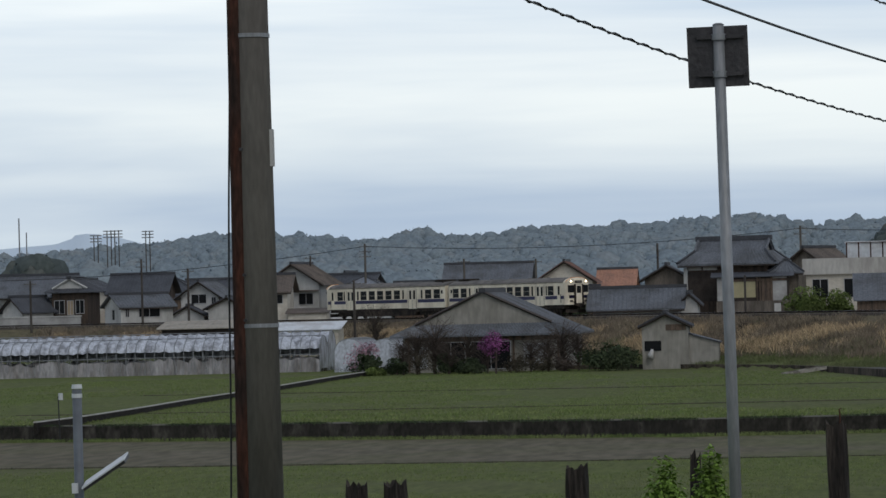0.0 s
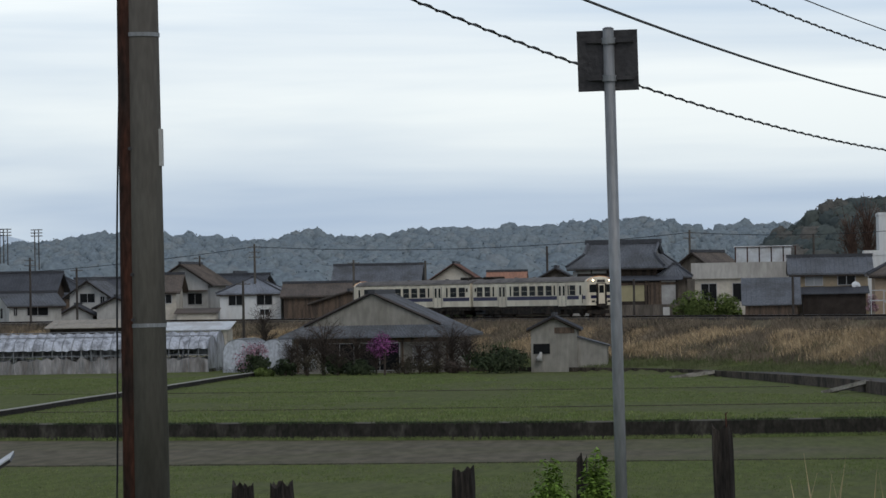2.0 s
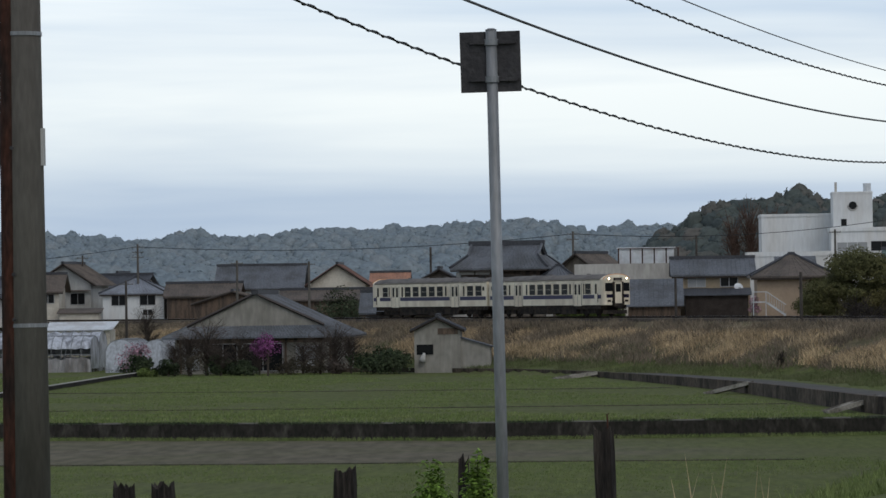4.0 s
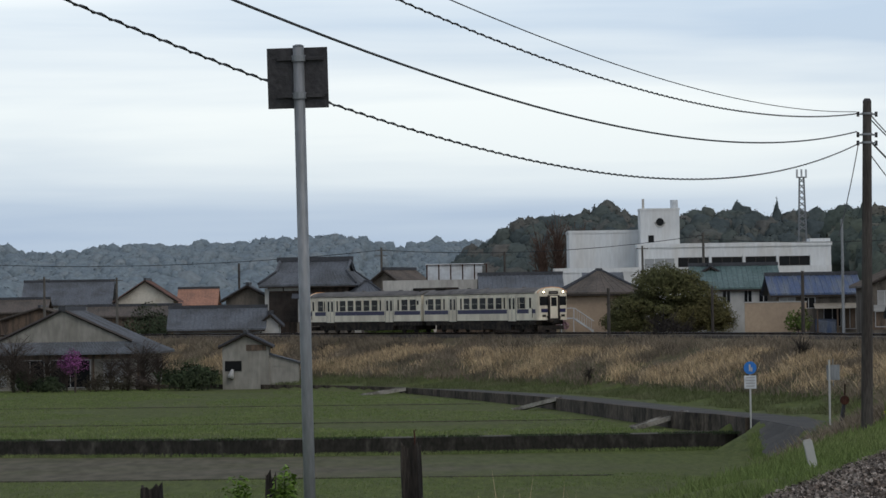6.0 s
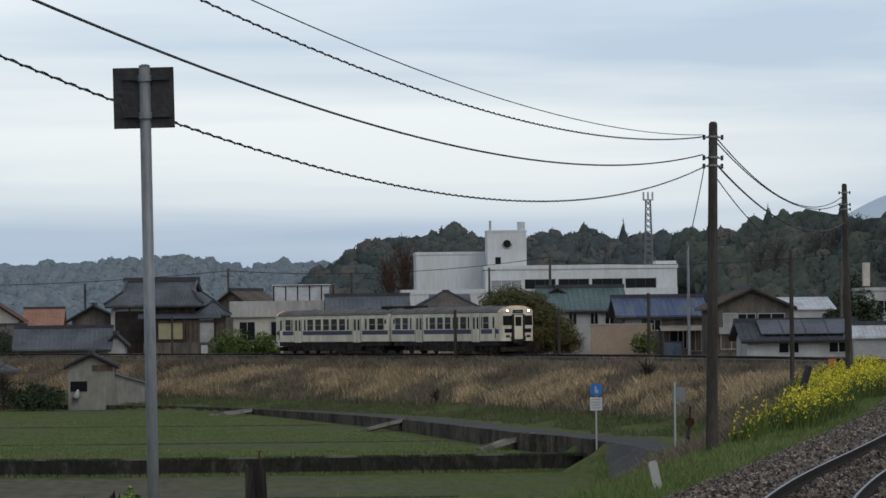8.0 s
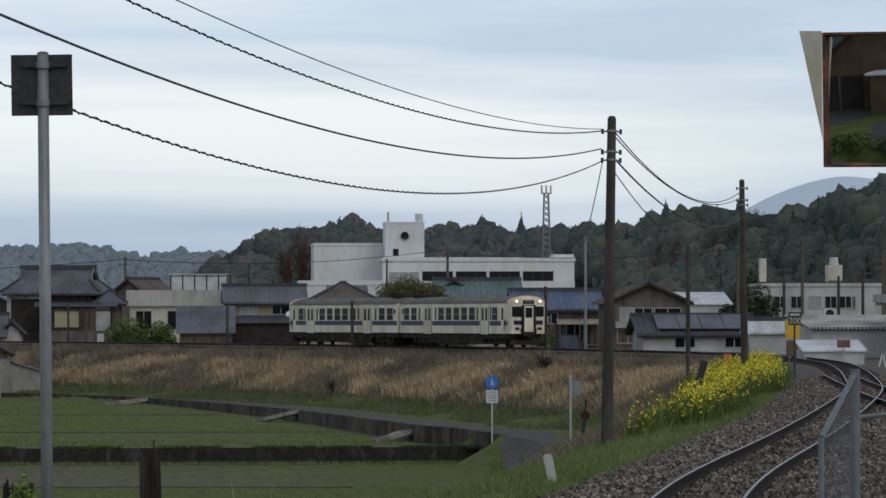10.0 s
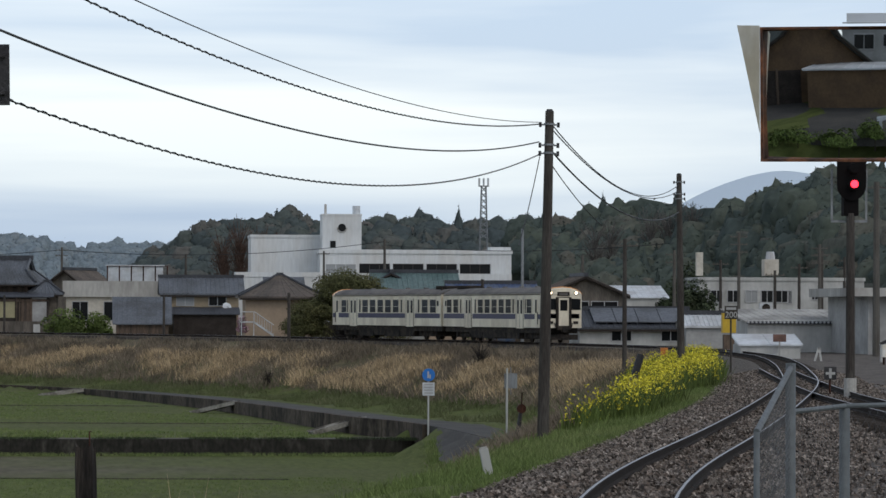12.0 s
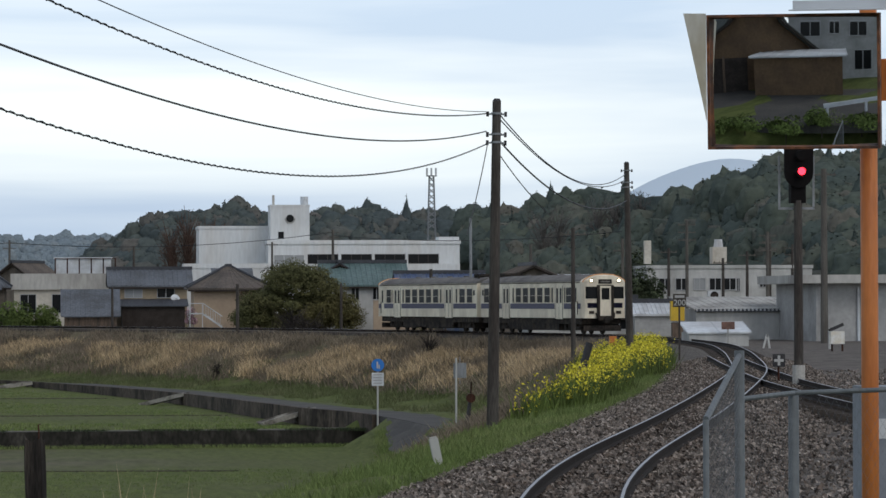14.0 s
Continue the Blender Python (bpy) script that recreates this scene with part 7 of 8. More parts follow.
M_BLADE = leaf_mat("green_blades", (0.12, 0.165, 0.052), (0.158, 0.192, 0.072), 0.3)


def leaf_cloud(rng, n, centre_fn, size, middle=None):
    """Small crossed leaf faces: arrays of vertices and faces."""
    c = np.array([centre_fn() for _ in range(n)])
    out = rng.normal(size=(n, 3))
    if middle is not None:
        k = (c - middle)
        out = 0.6 * out + k / np.linalg.norm(k, axis=1)[:, None] + np.array([0, 0, 0.5])
    a = np.cross(out, rng.normal(size=(n, 3)))
    a /= np.linalg.norm(a, axis=1)[:, None]
    b = np.cross(out, a)
    b /= np.linalg.norm(b, axis=1)[:, None]
    s = size * rng.uniform(0.6, 1.3, (n, 1))
    v = np.stack([c - a * s, c + b * s * 0.55, c + a * s, c - b * s * 0.55], 1).reshape(-1, 3)
    f = np.arange(4 * n).reshape(-1, 4)
    return v, f


def lumpy(rng, w, d, h, z, lumps, dome=False):
    """Points on the outside of a few overlapping lumps."""
    q = rng.uniform(-1, 1, (lumps, 2))
    cs = [np.array([0.62 * a * w / 2, 0.6 * b * d / 2, z + h * (0.22 + rng.uniform(0.0, 0.58) * (1 - 0.6 * a * a))]) for a, b in q]
    rs = [rng.uniform(0.16, 0.3) for _ in range(lumps)]
    if dome:
        cs = [np.array([0.84 * a * w / 2, 0.7 * b * d / 2, z + h * (0.05 + rng.uniform(0.02, 0.84) * (1 - 0.8 * abs(a) ** 1.9))]) for a, b in q]
        rs = [rng.uniform(0.06, 0.12) for _ in range(lumps)]

    def f():
        k = rng.integers(lumps)
        u = rng.normal(size=3)
        u /= np.linalg.norm(u)
        return cs[k] + u * rs[k] * np.array([w, d, h]) * rng.uniform(0.7, 1.08)
    return f


def bush(name, x, y, z, w, h, material, n, size, label, seed, lumps=14, trunk=0.0, d=None, category="bush", branch_m=None, dome=False):
    rng = np.random.default_rng(seed)
    ob = empty(name, pose(x, y, z), label, category)
    d = d or w * 0.8
    fn = lumpy(rng, w, d, h, trunk, lumps, dome)
    v, f = leaf_cloud(rng, n, fn, size, np.array([0, 0, trunk + 0.35 * h]))
    raw("crown", v.tolist(), f.tolist(), material, ob)
    tb = bmesh.new()
    base = max(0.02, 0.028 * (h + trunk))
    tube(tb, [(0, 0, -0.4), (0.03 * w, 0, trunk + 0.2 * h), (0, 0.02 * w, trunk + 0.55 * h)], base, 7, base * 0.5)
    for _ in range(7):
        p = fn()
        q = Vector((p[0] * 0.8, p[1] * 0.8, p[2]))
        tube(tb, [(0, 0, trunk * 0.6 + 0.1 * h), tuple(q * 0.5 + Vector((0, 0, 0.3 * (trunk + 0.1 * h)))), tuple(q)], base * 0.5, 5, base * 0.12)
    part("trunk", tb, branch_m or M_TWIG, ob)
    return ob


def bare_tree(name, x, y, z, h, spread, seed, label, material=M_TWIG, n=70, girth=1.0):
    rng = np.random.default_rng(seed)
    ob = empty(name, pose(x, y, z), label, "tree")
    bm = bmesh.new()
    tube(bm, [(0, 0, -0.4), (0.05 * h * rng.normal(), 0, 0.3 * h), (0.05 * h * rng.normal(), 0, 0.75 * h)], 0.028 * h * girth, 7, 0.008 * h)
    part("trunk", bm, material, ob)
    br = bmesh.new()
    for _ in range(n):
        t = rng.uniform(0.12, 0.7)
        a = rng.uniform(0, 6.28)
        ln = spread * rng.uniform(0.35, 1.0)
        p = Vector((0, 0, t * h))
        m = p + Vector((math.cos(a) * ln * 0.4, math.sin(a) * ln * 0.4, 0.16 * h))
        q = p + Vector((math.cos(a) * ln, math.sin(a) * ln, rng.uniform(0.2, 0.42) * h))
        tube(br, (p, m, q), 0.007 * h * girth, 4, 0.002 * h * girth)
        for _k in range(3):
            e = m.lerp(q, rng.uniform(0, 1))
            tube(br, (e, e + Vector((rng.normal() * 0.2, rng.normal() * 0.2, rng.uniform(0.05, 0.25))) * spread), 0.003 * h * girth, 3, 0.001 * h * girth)
    tagged(part("branchwork", br, material, ob), kind="stuff")
    return ob


bush("round_tree", 20.3, 305, -0.4, 10.6, 6.0, M_LEAF, 90000, 0.085, "broad domed olive-green evergreen tree beside the line", 21, 240, 0.2, 7.0, "tree", dome=True)
bush("pink_tree", -28.9, 312, -4.5, 2.9, 2.5, M_PINK, 1300, 0.085, "small magenta flowering tree in the farmhouse yard", 22, 12, 1.3, category="tree")
bush("pale_blossom_bush", -41.2, 322, -4.5, 3.4, 2.7, M_PALEPINK, 900, 0.12, "pale pink blossoming bush by the greenhouse", 23, 12, 0.3)
bush("yard_bush", -41.0, 321, -4.5, 3.2, 2.0, M_LEAF_D, 1600, 0.13, "dark bush by the greenhouse", 24, 12, 0.0)
for i, (x, w, h, m, s) in enumerate(((-37.4, 2.4, 1.6, M_LEAF_D, 0.12), (-35.6, 3.0, 2.3, M_LEAF_B, 0.07), (-33.2, 2.6, 1.9, M_LEAF_D, 0.1), (-31.0, 2.6, 1.5, M_LEAF_D, 0.12), (-27.4, 2.8, 2.0, M_LEAF_B, 0.08),
                                      (-25.2, 2.4, 1.6, M_LEAF_B, 0.08), (-23.2, 2.0, 1.6, M_TWIG, 0.1), (-39.2, 2.0, 0.9, M_LEAF_Y, 0.1))):
    bush("yard_shrub", x, 313 + 0.7 * (i % 3), -4.5, w, h, m, 1500, s, "low dark shrub in front of the farmhouse", 30 + i, 10)
bush("hedge", -19.6, 313, -4.5, 5.4, 2.5, M_LEAF_D, 3800, 0.13, "broad dark evergreen hedge beside the shed", 41, 22)
bush("lineside_bush", -3.2, 350, -0.9, 4.4, 3.2, M_LEAF_Y, 5200, 0.13, "light green bush in front of the concrete building", 42, 14)
bush("lineside_bush", -0.2, 351, -0.9, 3.4, 2.7, M_LEAF_Y, 3600, 0.13, "dark bush in front of the concrete building", 43, 10)
bush("garden_conifer", 29.2, 288, -0.3, 2.2, 2.3, M_LEAF_Y, 1500, 0.1, "small dark garden conifer by the wall", 44, 9)
bush("garden_shrub", 12.0, 318, 0.0, 1.6, 1.8, M_PALEPINK, 500, 0.09, "dull pink garden shrub", 45, 8)
bush("barn_tree", -27.5, 380, -1.4, 5.6, 4.2, M_LEAF_E, 5000, 0.12, "dark evergreen behind the farmhouse roof", 46, 16, 0.3, category="tree")
bush("topiary", 45.6, 300, -0.4, 1.8, 1.4, M_LEAF_D, 600, 0.1, "clipped dark garden pine beside the house", 47, 6, 2.4, category="tree")
bush("station_tree", 51.4, 320, 0, 3.8, 4.6, M_LEAF_E, 6000, 0.15, "dark evergreen tree behind the white house", 48, 20, 0.5, category="tree")
bush("station_tree", 53.4, 338, 0, 4.2, 6.6, M_LEAF_E, 6000, 0.16, "dark evergreen tree behind the houses", 49, 20, 0.5, category="tree")
bush("foreground_shrub", -1.22, 25.2, 0.35, 0.28, 0.68, M_LEAF_G, 2600, 0.02, "fresh green leafy shrub round an old post", 50, 16, 0.0, 0.25)
bush("foreground_shrub", -0.93, 25.4, 0.35, 0.24, 0.72, M_LEAF_G, 2600, 0.02, "fresh green leafy shrub beside the sign post", 51, 16, 0.0, 0.25)
for i, (side, away, w, h) in enumerate(((3.4, 8.4, 1.9, 0.5), (1.9, 8.6, 1.7, 0.6), (0.4, 8.3, 1.8, 0.55), (-0.9, 8.6, 1.3, 0.9), (-2.3, 8.4, 1.8, 0.5))):
    p = BACK @ Vector((side, away, 0))
    bush("verge_weeds", p.x, p.y, 0.4, w, h, M_LEAF_Y, 1500, 0.05, "green weeds along the lane verge", 52 + i, 12)
for i, (x, y, z, h, sp) in enumerate(((-34.4, 316, -4.5, 4.6, 2.2), (-23.6, 317, -4.5, 4.0, 1.9), (-35.8, 315, -4.5, 3.8, 1.7), (-22.2, 316, -4.5, 3.4, 1.6), (-31.6, 316, -4.5, 3.4, 1.4), (-26.2, 316, -4.5, 3.0, 1.3), (-44.0, 352, -3.4, 4.5, 1.7), (-37.0, 315, -4.5, 3.0, 1.5), (-24.8, 315, -4.5, 3.2, 1.6), (-29.9, 315, -4.5, 2.6, 1.4), (-33.0, 314, -4.5, 2.6, 1.4))):
    bare_tree("bare_fruit_tree", x, y, z, h, sp, 60 + i, "small bare-branched tree in the farmhouse garden", n=110, girth=1.2)
for i, (x, y, z, h, sp) in enumerate(((18.6, 284, -2.9, 4.4, 1.7), (19.6, 282, -2.9, 4.0, 1.8), (18.0, 282, -2.9, 3.2, 1.4), (13.4, 282, -3.6, 2.0, 0.7), (1.0, 318, -3.6, 3.4, 1.1), (26.4, 262, -3.0, 2.4, 0.8), (22.0, 255, -3.2, 2.0, 0.6), (24.6, 240, -3.0, 2.8, 0.8), (-8.3, 326, -4.0, 3.2, 1.0), (12.2, 270, -4.0, 1.6, 0.5))):
    bare_tree("bare_shrub", x, y, z, h, sp, 70 + i, "bare brown shrub on the railway bank", M_CHAR, n=75, girth=1.8)
for i, (x, y, h) in enumerate(((24, 640, 15), (27, 640, 14), (21, 640, 13), (29, 640, 12.5))):
    bare_tree("bare_poplar", x, y, 2, h, 2.6, 80 + i, "tall bare reddish tree behind the school", mat("reddish_twigs", (0.1, 0.065, 0.05), 0.9), 110)
for i, (x, y, h) in enumerate(((83, 560, 12), (86, 560, 13), (89, 555, 13), (72, 540, 10), (75, 545, 10))):
    bare_tree("bare_wood_tree", x, y, 5, h, 2.8, 90 + i, "pale bare tree in the woods", mat("pale_twigs", (0.13, 0.12, 0.11), 0.9), 90)


def tufts(name, material, label, places, blades, height, width, spread, seed, bend=0.6):
    """Clumps of narrow blades at places (x, y, z)."""
    rng = np.random.default_rng(seed)
    n = len(places)
    p = np.repeat(np.array(places), blades, 0)
    m = len(p)
    p = p + np.stack([rng.normal(0, spread, m), rng.normal(0, spread, m), np.zeros(m)], 1)
    h = height * rng.uniform(0.5, 1.25, m)
    a = rng.uniform(0, 2 * np.pi, m)
    lean = rng.uniform(0.1, bend, m) * h
    tip = p + np.stack([np.cos(a) * lean, np.sin(a) * lean, h], 1)
    b = rng.uniform(0, 2 * np.pi, m)
    side = np.stack([np.cos(b), np.sin(b) * 0.4, np.zeros(m)], 1) * width
    base = p - np.array([0, 0, 0.05])
    mid = (base + tip) / 2 + np.array([0, 0, 0.08]) * height
    v = np.stack([base - side, base + side, mid + side * 0.8, tip, mid - side * 0.8], 1).reshape(-1, 3)
    k = np.arange(m)[:, None] * 5
    f = [tuple(r) for r in (k + np.array([[0, 1, 2, 3, 4]])).tolist()]
    return tagged(raw(name, v.tolist(), f, material), label, "grass", kind="stuff")


def off_ramp(x, y):
    """True where the lane's ramp is not."""
    return np.hypot(x[:, None] - RAMP[None, :, 0], y[:, None] - RAMP[None, :, 1]).min(1) > np.interp(y, [159, 164, 170, 180, 190], [0.55, 1.0, 1.4, 1.7, 1.3])


def scatter(n, y0, y1, d0, d1, seed, keep=None, clump=0.0):
    """Places on the field side of the line, between two distances from it."""
    rng = np.random.default_rng(seed)
    lo, hi = np.interp([-y1, -y0], -LINE[:, 1], ARC)
    s = rng.uniform(lo, hi, n)
    o = rng.uniform(d0, d1, n)
    pts = np.array([on_line(a, -b)[:2] for a, b in zip(s, o)])
    z = terrain(pts[:, 0], pts[:, 1])
    ok = off_ramp(pts[:, 0], pts[:, 1])
    if clump:
        q = np.array([noise.noise((x * 0.16, y * 0.1, seed)) + 0.5 * noise.noise((x * 0.5, y * 0.5, seed)) for x, y in pts])
        ok &= q > clump
    if keep is not None:
        ok &= keep(pts[:, 0], pts[:, 1], z, o)
    return [(x, y, zz) for (x, y), zz, k in zip(pts, z, ok) if k]


on_bank = lambda x, y, z, o: z > -3.75
tufts("dry_bank_grass", M_DRY, "tall dry straw-coloured grass on the bank", scatter(16000, 190, 430, 4.4, 9.2, 101, on_bank, 0.12), 15, 0.58, 0.02, 0.5, 1, 1.2)
tufts("dead_weeds", M_DRYD, "dead brown weeds on the bank", scatter(13500, 185, 430, 2.5, 9.8, 102, on_bank, -0.3), 11, 0.5, 0.02, 0.42, 2, 1.3)
tufts("grey_straw", M_STRAW, "grey bleached straw on the bank", scatter(9000, 185, 430, 3.2, 9.5, 108, on_bank, 0.12), 11, 0.5, 0.018, 0.45, 21, 1.6)
tufts("bank_brush", M_LEAF_B, "dark brushwood scattered over the bank", scatter(4000, 185, 430, 2.8, 9.0, 109, on_bank, 0.28), 8, 0.65, 0.016, 0.35, 22, 0.8)
tufts("bank_foot_grass", M_BLADE_D, "green grass at the foot of the bank", scatter(19000, 185, 420, 6.4, 14.5, 103, None, -0.15), 9, 0.3, 0.02, 0.4, 3, 1.2)
tufts("bank_reeds", M_DRYD, "brown dry reeds behind the flowers", scatter(3000, 95, 165, 4.8, 9.0, 105, None, 0.0), 10, 0.55, 0.014, 0.25, 5, 1.2)
tufts("verge_grass", M_BLADE, "fresh green verge grass beside the ballast", scatter(20000, 48, 200, 2.6, 11.0, 104, lambda x, y, z, o: (y < 164) | (x > 17.6), -0.6), 9, 0.11, 0.009, 0.3, 4, 1.3)


def rape_flowers():
    rng = np.random.default_rng(7)
    ps = scatter(900, 90, 124, 3.6, 5.2, 106, None, 0.2) + scatter(1900, 122, 182, 2.9, 6.2, 107, None, -0.02)
    tufts("rape_stems", M_LEAF_Y, "green stems of flowering rape", ps, 16, 0.75, 0.014, 0.2, 8)
    c = []
    for x, y, z in ps:
        tall = rng.uniform(0.55, 1.2)
        for _ in range(4):
            sx, sy, st = x + rng.normal(0, 0.17), y + rng.normal(0, 0.17), z + tall * rng.uniform(0.65, 1.0)
            for _k in range(3):
                c.append((sx + rng.normal(0, 0.035), sy + rng.normal(0, 0.035), st - rng.uniform(0, 0.2)))
    it = iter(c)
    v, f = leaf_cloud(rng, len(c), lambda: next(it), 0.046)
    tagged(raw("rape_flowers", v.tolist(), f.tolist(), M_YELLOWF), "bright yellow rape flowers along the track", "flowers", kind="stuff")


rape_flowers()
rg = np.random.default_rng(33)
edge = [(float(np.interp(-y, -RAMP[:, 1], RAMP[:, 0])) + sd * float(np.interp(y, [159, 164, 170, 180], [0.5, 1.0, 1.4, 1.7])) + rg.normal(0, 0.15), y) for y in rg.uniform(158, 182, 320) for sd in (-1, 1)]
tufts("ramp_edge_grass", M_BLADE, "green weeds along the edge of the lane ramp", [(x, y, float(terrain(np.array([x]), np.array([y]))[0])) for x, y in edge], 8, 0.16, 0.014, 0.16, 34, 1.1)


# ---------------------------------------------------------------- field ridges, slab bridges, stalks
def ridge(name, pts, z, h=0.05, w=0.12):
    rng = np.random.default_rng(int(abs(pts[0][1])))
    ribbon(name, spline(pts, 3), -w, w, lambda x, y: z + h, M_GRASS_CUT, h + 0.2, "low earth ridge between paddies", "ridge")
    line = spline(pts, 0.5)
    ps = [(x + rng.normal(0, 0.25), y + rng.normal(0, 0.25), z + h - 0.05) for x, y in line for _ in range(3)]
    tufts(name + "_grass", M_LEAF_D, "dark grass along a paddy ridge", ps, 6, 0.07, 0.02, 0.12, int(abs(pts[0][1])))


ridge("paddy_ridge", [(-90, 278), (-50, 265), (-27, 259), (-10, 256), (4, 254), (6, 253)], -4.5)
ridge("paddy_ridge_low", [(-90, 232), (-50, 223), (-23, 218.5), (0, 216), (10, 215), (12, 215)], -4.5)
ridge("paddy_ridge_front", [(-80, 176), (-50, 169), (-17, 163.5), (0, 162), (8, 161), (11, 160)], -5.25)
M_SLAB = mat("worn_slab_concrete", (0.3, 0.285, 0.25), 0.9, vary=0.25, scale=1.2, fine=6, second=(0.1, 0.09, 0.075))
for (x0, y0, z0), (x1, y1, z1) in (((8.75, 237, -3.72), (5.9, 238.5, -4.45)), ((14.2, 200.5, -3.66), (11.2, 199.5, -4.45)), ((-1.4, 288, -4.05), (-4.4, 286, -4.45))):
    long = math.hypot(x1 - x0, y1 - y0)
    ob = empty("slab_bridge", pose(x0, y0, z0, 0, math.degrees(math.atan2(z0 - z1, long)), math.degrees(math.atan2(y1 - y0, x1 - x0))), "pale concrete slab bridge over the ditch", "slab", "slab bridges")
    part("slab", box(0, long, -0.45, 0.45, -0.2, 0.0), M_SLAB, ob)
    part("kerb", box(0, long, -0.45, -0.36, 0.0, 0.05), M_SLAB, ob)
    part("kerb", box(0, long, 0.36, 0.45, 0.0, 0.05), M_SLAB, ob)
rs = np.random.default_rng(12)
tufts("straw_stalks", M_DRY, "pale dry stalks beside the posts", [(x, 27 + rs.uniform(-1, 1), 0.3) for x in rs.uniform(0.4, 1.2, 16)], 1, 0.5, 0.0035, 0.05, 13, 0.3)


def outside_stair():
    ob = empty("outside_stair", pose(12.4, 313, -0.1), "white-railed outside stair of the beige house", "stair")
    part("landing", box(-0.6, 0.6, 0, 1, 1.1, 1.2), M_SHEET, ob)
    for x in (-0.55, 0.5):
        part("post", box(x, x + 0.06, 0, 0.06, 0, 2.0), M_SHEET, ob)
    part("stringer", prism(bmesh.new(), [(0.6, 0, 1.2), (2.2, 0, 0.1), (2.2, 0.9, 0.1), (0.6, 0.9, 1.2)], 0.18), M_SHEET, ob)
    for k in range(6):
        part("step", box(0.65 + k * 0.26, 0.95 + k * 0.26, 0.02, 0.88, 1.05 - k * 0.18, 1.1 - k * 0.18), M_PALEC, ob)
    part("handrail", tube(bmesh.new(), ((-0.55, 0, 2.0), (0.6, 0, 2.0), (2.2, 0, 0.9)), 0.04, 6), M_SHEET, ob)
    for k in range(8):
        x = 0.6 + k * 0.2
        part("baluster", box(x, x + 0.03, 0, 0.03, 1.2 - (x - 0.6) * 0.69, 2.0 - (x - 0.6) * 0.69), M_SHEET, ob)


outside_stair()


def air_units():
    for x, y, z in ((58.05, 322, 1.3),):
        ob = empty("air_conditioner", pose(x, y, z), "twin-fan white air conditioner unit", "air conditioner")
        part("case", box(-0.55, 0.55, 0, 0.45, 0, 1.55), M_SHEET, ob)
        for q in (-0.48, 0.48):
            part("stand_leg", box(q - 0.05, q + 0.05, 0.1, 0.3, -1.5, 0), M_GALV, ob)
        for k in (0.42, 1.12):
            part("fan", cyl(bmesh.new(), 0, 0, 0, 0.03, 0.36, None, 18, pose(0, 0.0, k, 90)), M_UNDER, ob)
    for x, y, z in ((11.4, 335.6, 2.3),):
        ob = empty("satellite_dish", pose(x, y, z, 60, 0, 20), "small white satellite dish", "satellite dish")
        part("dish", cyl(bmesh.new(), 0, 0, 0, 0.12, 0.2, 0.42, 18), M_SHEET, ob)
        part("arm", tube(bmesh.new(), ((0, 0, 0.1), (0, -0.3, 0.5)), 0.03, 5), M_GALV, ob)


air_units()


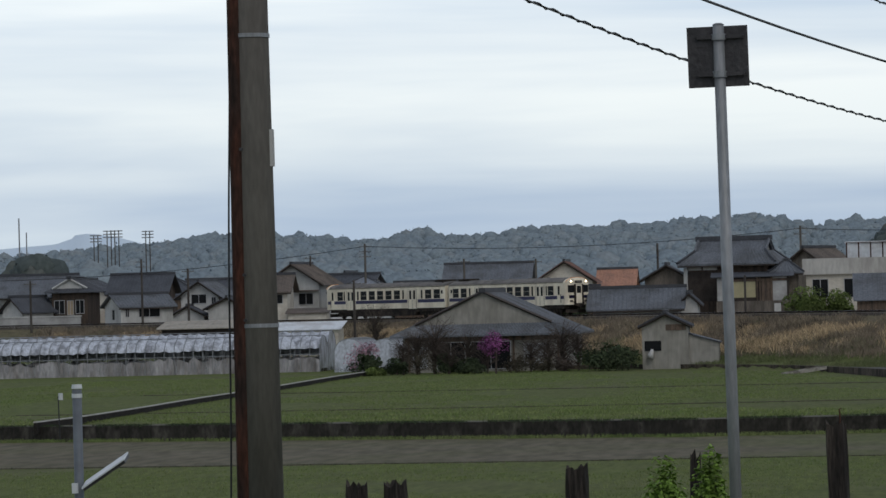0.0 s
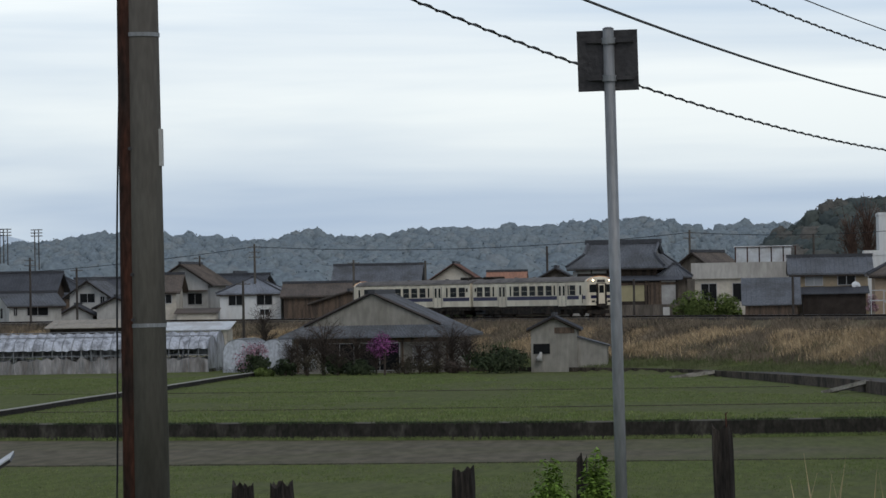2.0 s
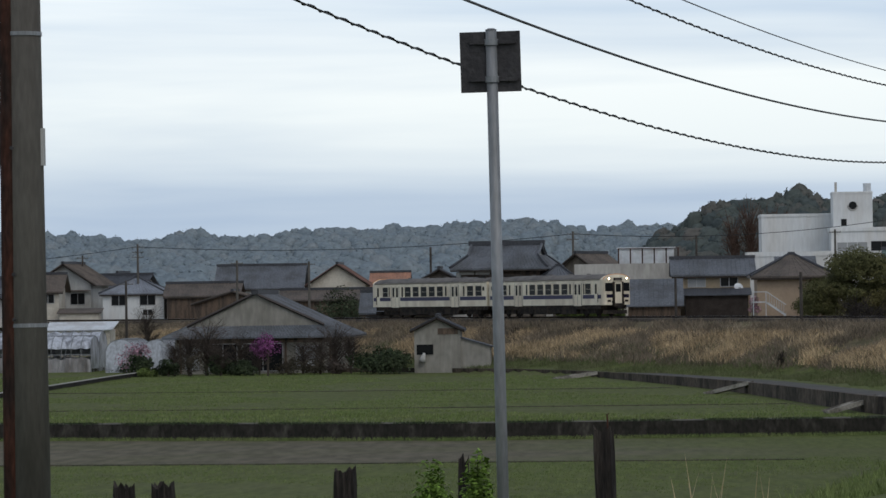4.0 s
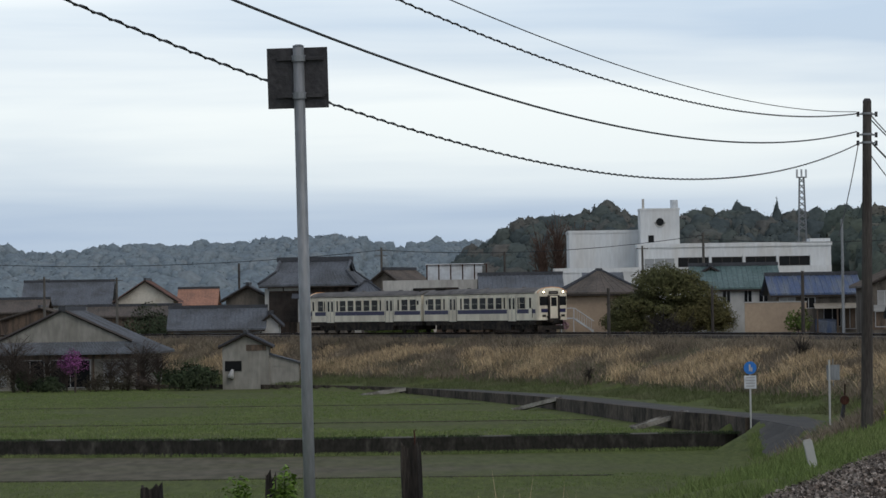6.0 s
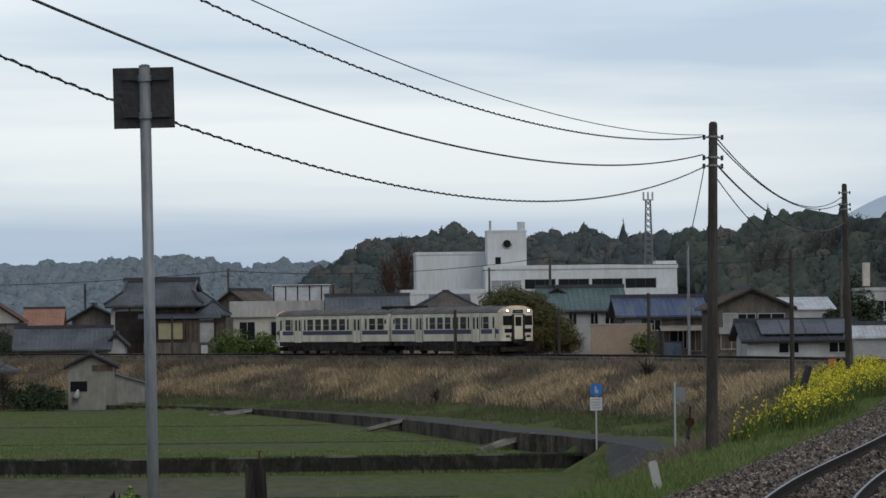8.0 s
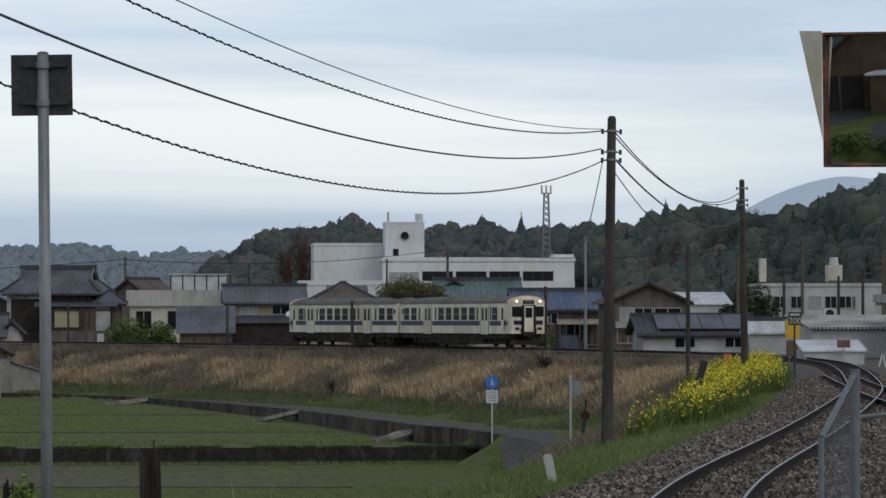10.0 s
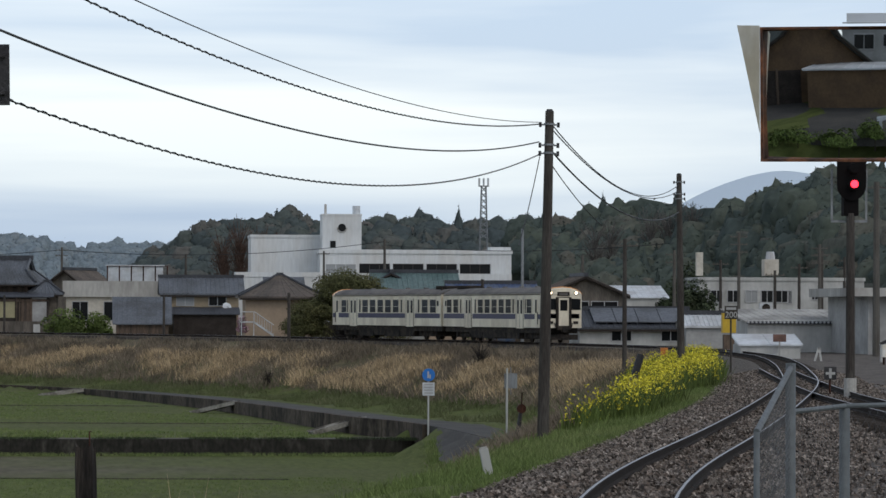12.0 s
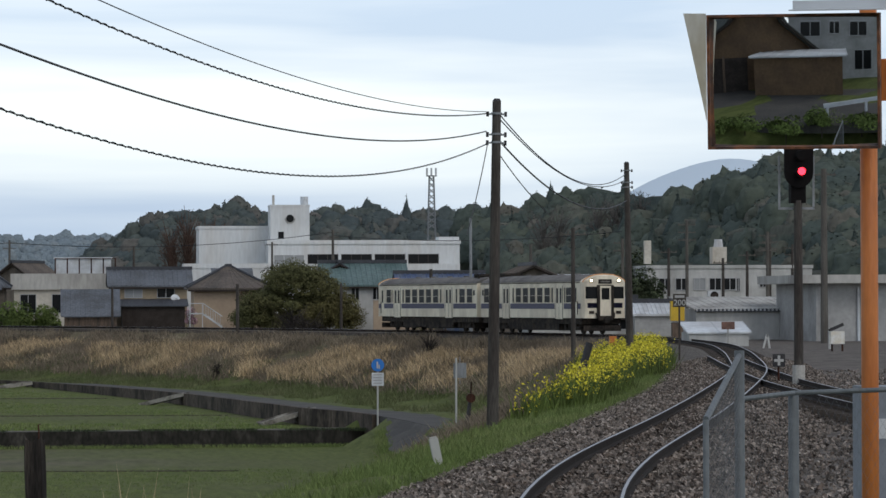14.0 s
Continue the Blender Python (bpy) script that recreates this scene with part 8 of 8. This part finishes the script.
# ---------------------------------------------------------------- grass of the fields
rf = np.random.default_rng(55)
upper = [(x, y, -4.5) for x, y in zip(rf.uniform(-75, 13, 52000), rf.uniform(189, 318, 52000)) if x < float(np.interp(y, [189, 203, 240, 268, 296, 318], [14, 11.5, 6.5, 1.5, -5, -17])) and y > 192 + 0.33 * max(0, -8 - x) and noise.noise((x * 0.09, y * 0.05, 2)) + 0.4 * noise.noise((x * 0.6, y * 0.3, 4)) > -0.12]
tufts("field_grass", M_BLADE, "short green grass of the fallow field", upper, 4, 0.085, 0.022, 0.3, 56, 1.2)
lower = [(x, y, -5.25) for x, y in zip(rf.uniform(-45, 13, 26000), rf.uniform(110, 163, 26000)) if noise.noise((x * 0.12, y * 0.08, 7)) + 0.4 * noise.noise((x * 0.8, y * 0.4, 4)) > -0.2]
tufts("paddy_grass", M_BLADE, "short green grass of the lower paddy", lower, 4, 0.07, 0.014, 0.22, 57, 1.2)
crest = [(x, 188.2 + 0.33 * max(0, -8 - x) + rf.normal(0, 0.16), -4.44) for x in rf.uniform(-70, 16, 2600) if noise.noise((x * 0.4, 0, 0)) > -0.15]
tufts("wall_top_grass", M_LEAF_D, "dark ragged grass along the top of the terrace wall", crest, 6, 0.13, 0.02, 0.16, 58, 1.3)
tufts("wall_foot_grass", M_BLADE, "weeds along the foot of the terrace wall", [(x, 187.4 + 0.33 * max(0, -8 - x) + rf.normal(0, 0.2), -5.22) for x in rf.uniform(-70, 16, 1800)], 6, 0.16, 0.016, 0.2, 59, 1.2)
tufts("greenhouse_stakes", M_GALV, "bent thin stakes and torn film along the greenhouse", [(x, 339.3 - 0.035 * (x + 67) + rf.normal(0, 0.3), -4.3) for x in rf.uniform(-86, -48, 260)], 1, 2.3, 0.02, 0.05, 60, 0.4)


# ---------------------------------------------------------------- what moves
def train_head(t):
    """Metres along the line of the train's front at t seconds."""
    steady = 218.422 + 13.6070 * t + -0.48419 * t ** 2 + 0.045229 * t ** 3 + -0.0016590 * t ** 4 + 1.2 * (1 - float(smooth(8.5, 12.0, np.array(t))))
    return steady - 1.085 + float(np.interp(t, [0, 1, 2, 3.5, 5, 6, 7, 8, 9, 10.5, 12, 13, 14], [1.82, 0.83, 0.04, 0.42, 0.74, 0.77, 0.8, 0.38, -0.07, 0.08, -0.12, -0.96, -0.48]))


def car_pose(mid, flip):
    a, b = on_line(mid + 7.1), on_line(mid - 7.1)
    h = math.degrees(math.atan2(a[1] - b[1], a[0] - b[0]))
    return pose((a[0] + b[0]) / 2, (a[1] + b[1]) / 2, 0, 0, 0, h + (180 if flip else 0))


def motions():
    times = [0.5 * i for i in range(29)]
    walk(CAR_A, [(t, car_pose(train_head(t) - 10.6, False)) for t in times])
    walk(CAR_B, [(t, car_pose(train_head(t) - 31.9, True)) for t in times])


motions()
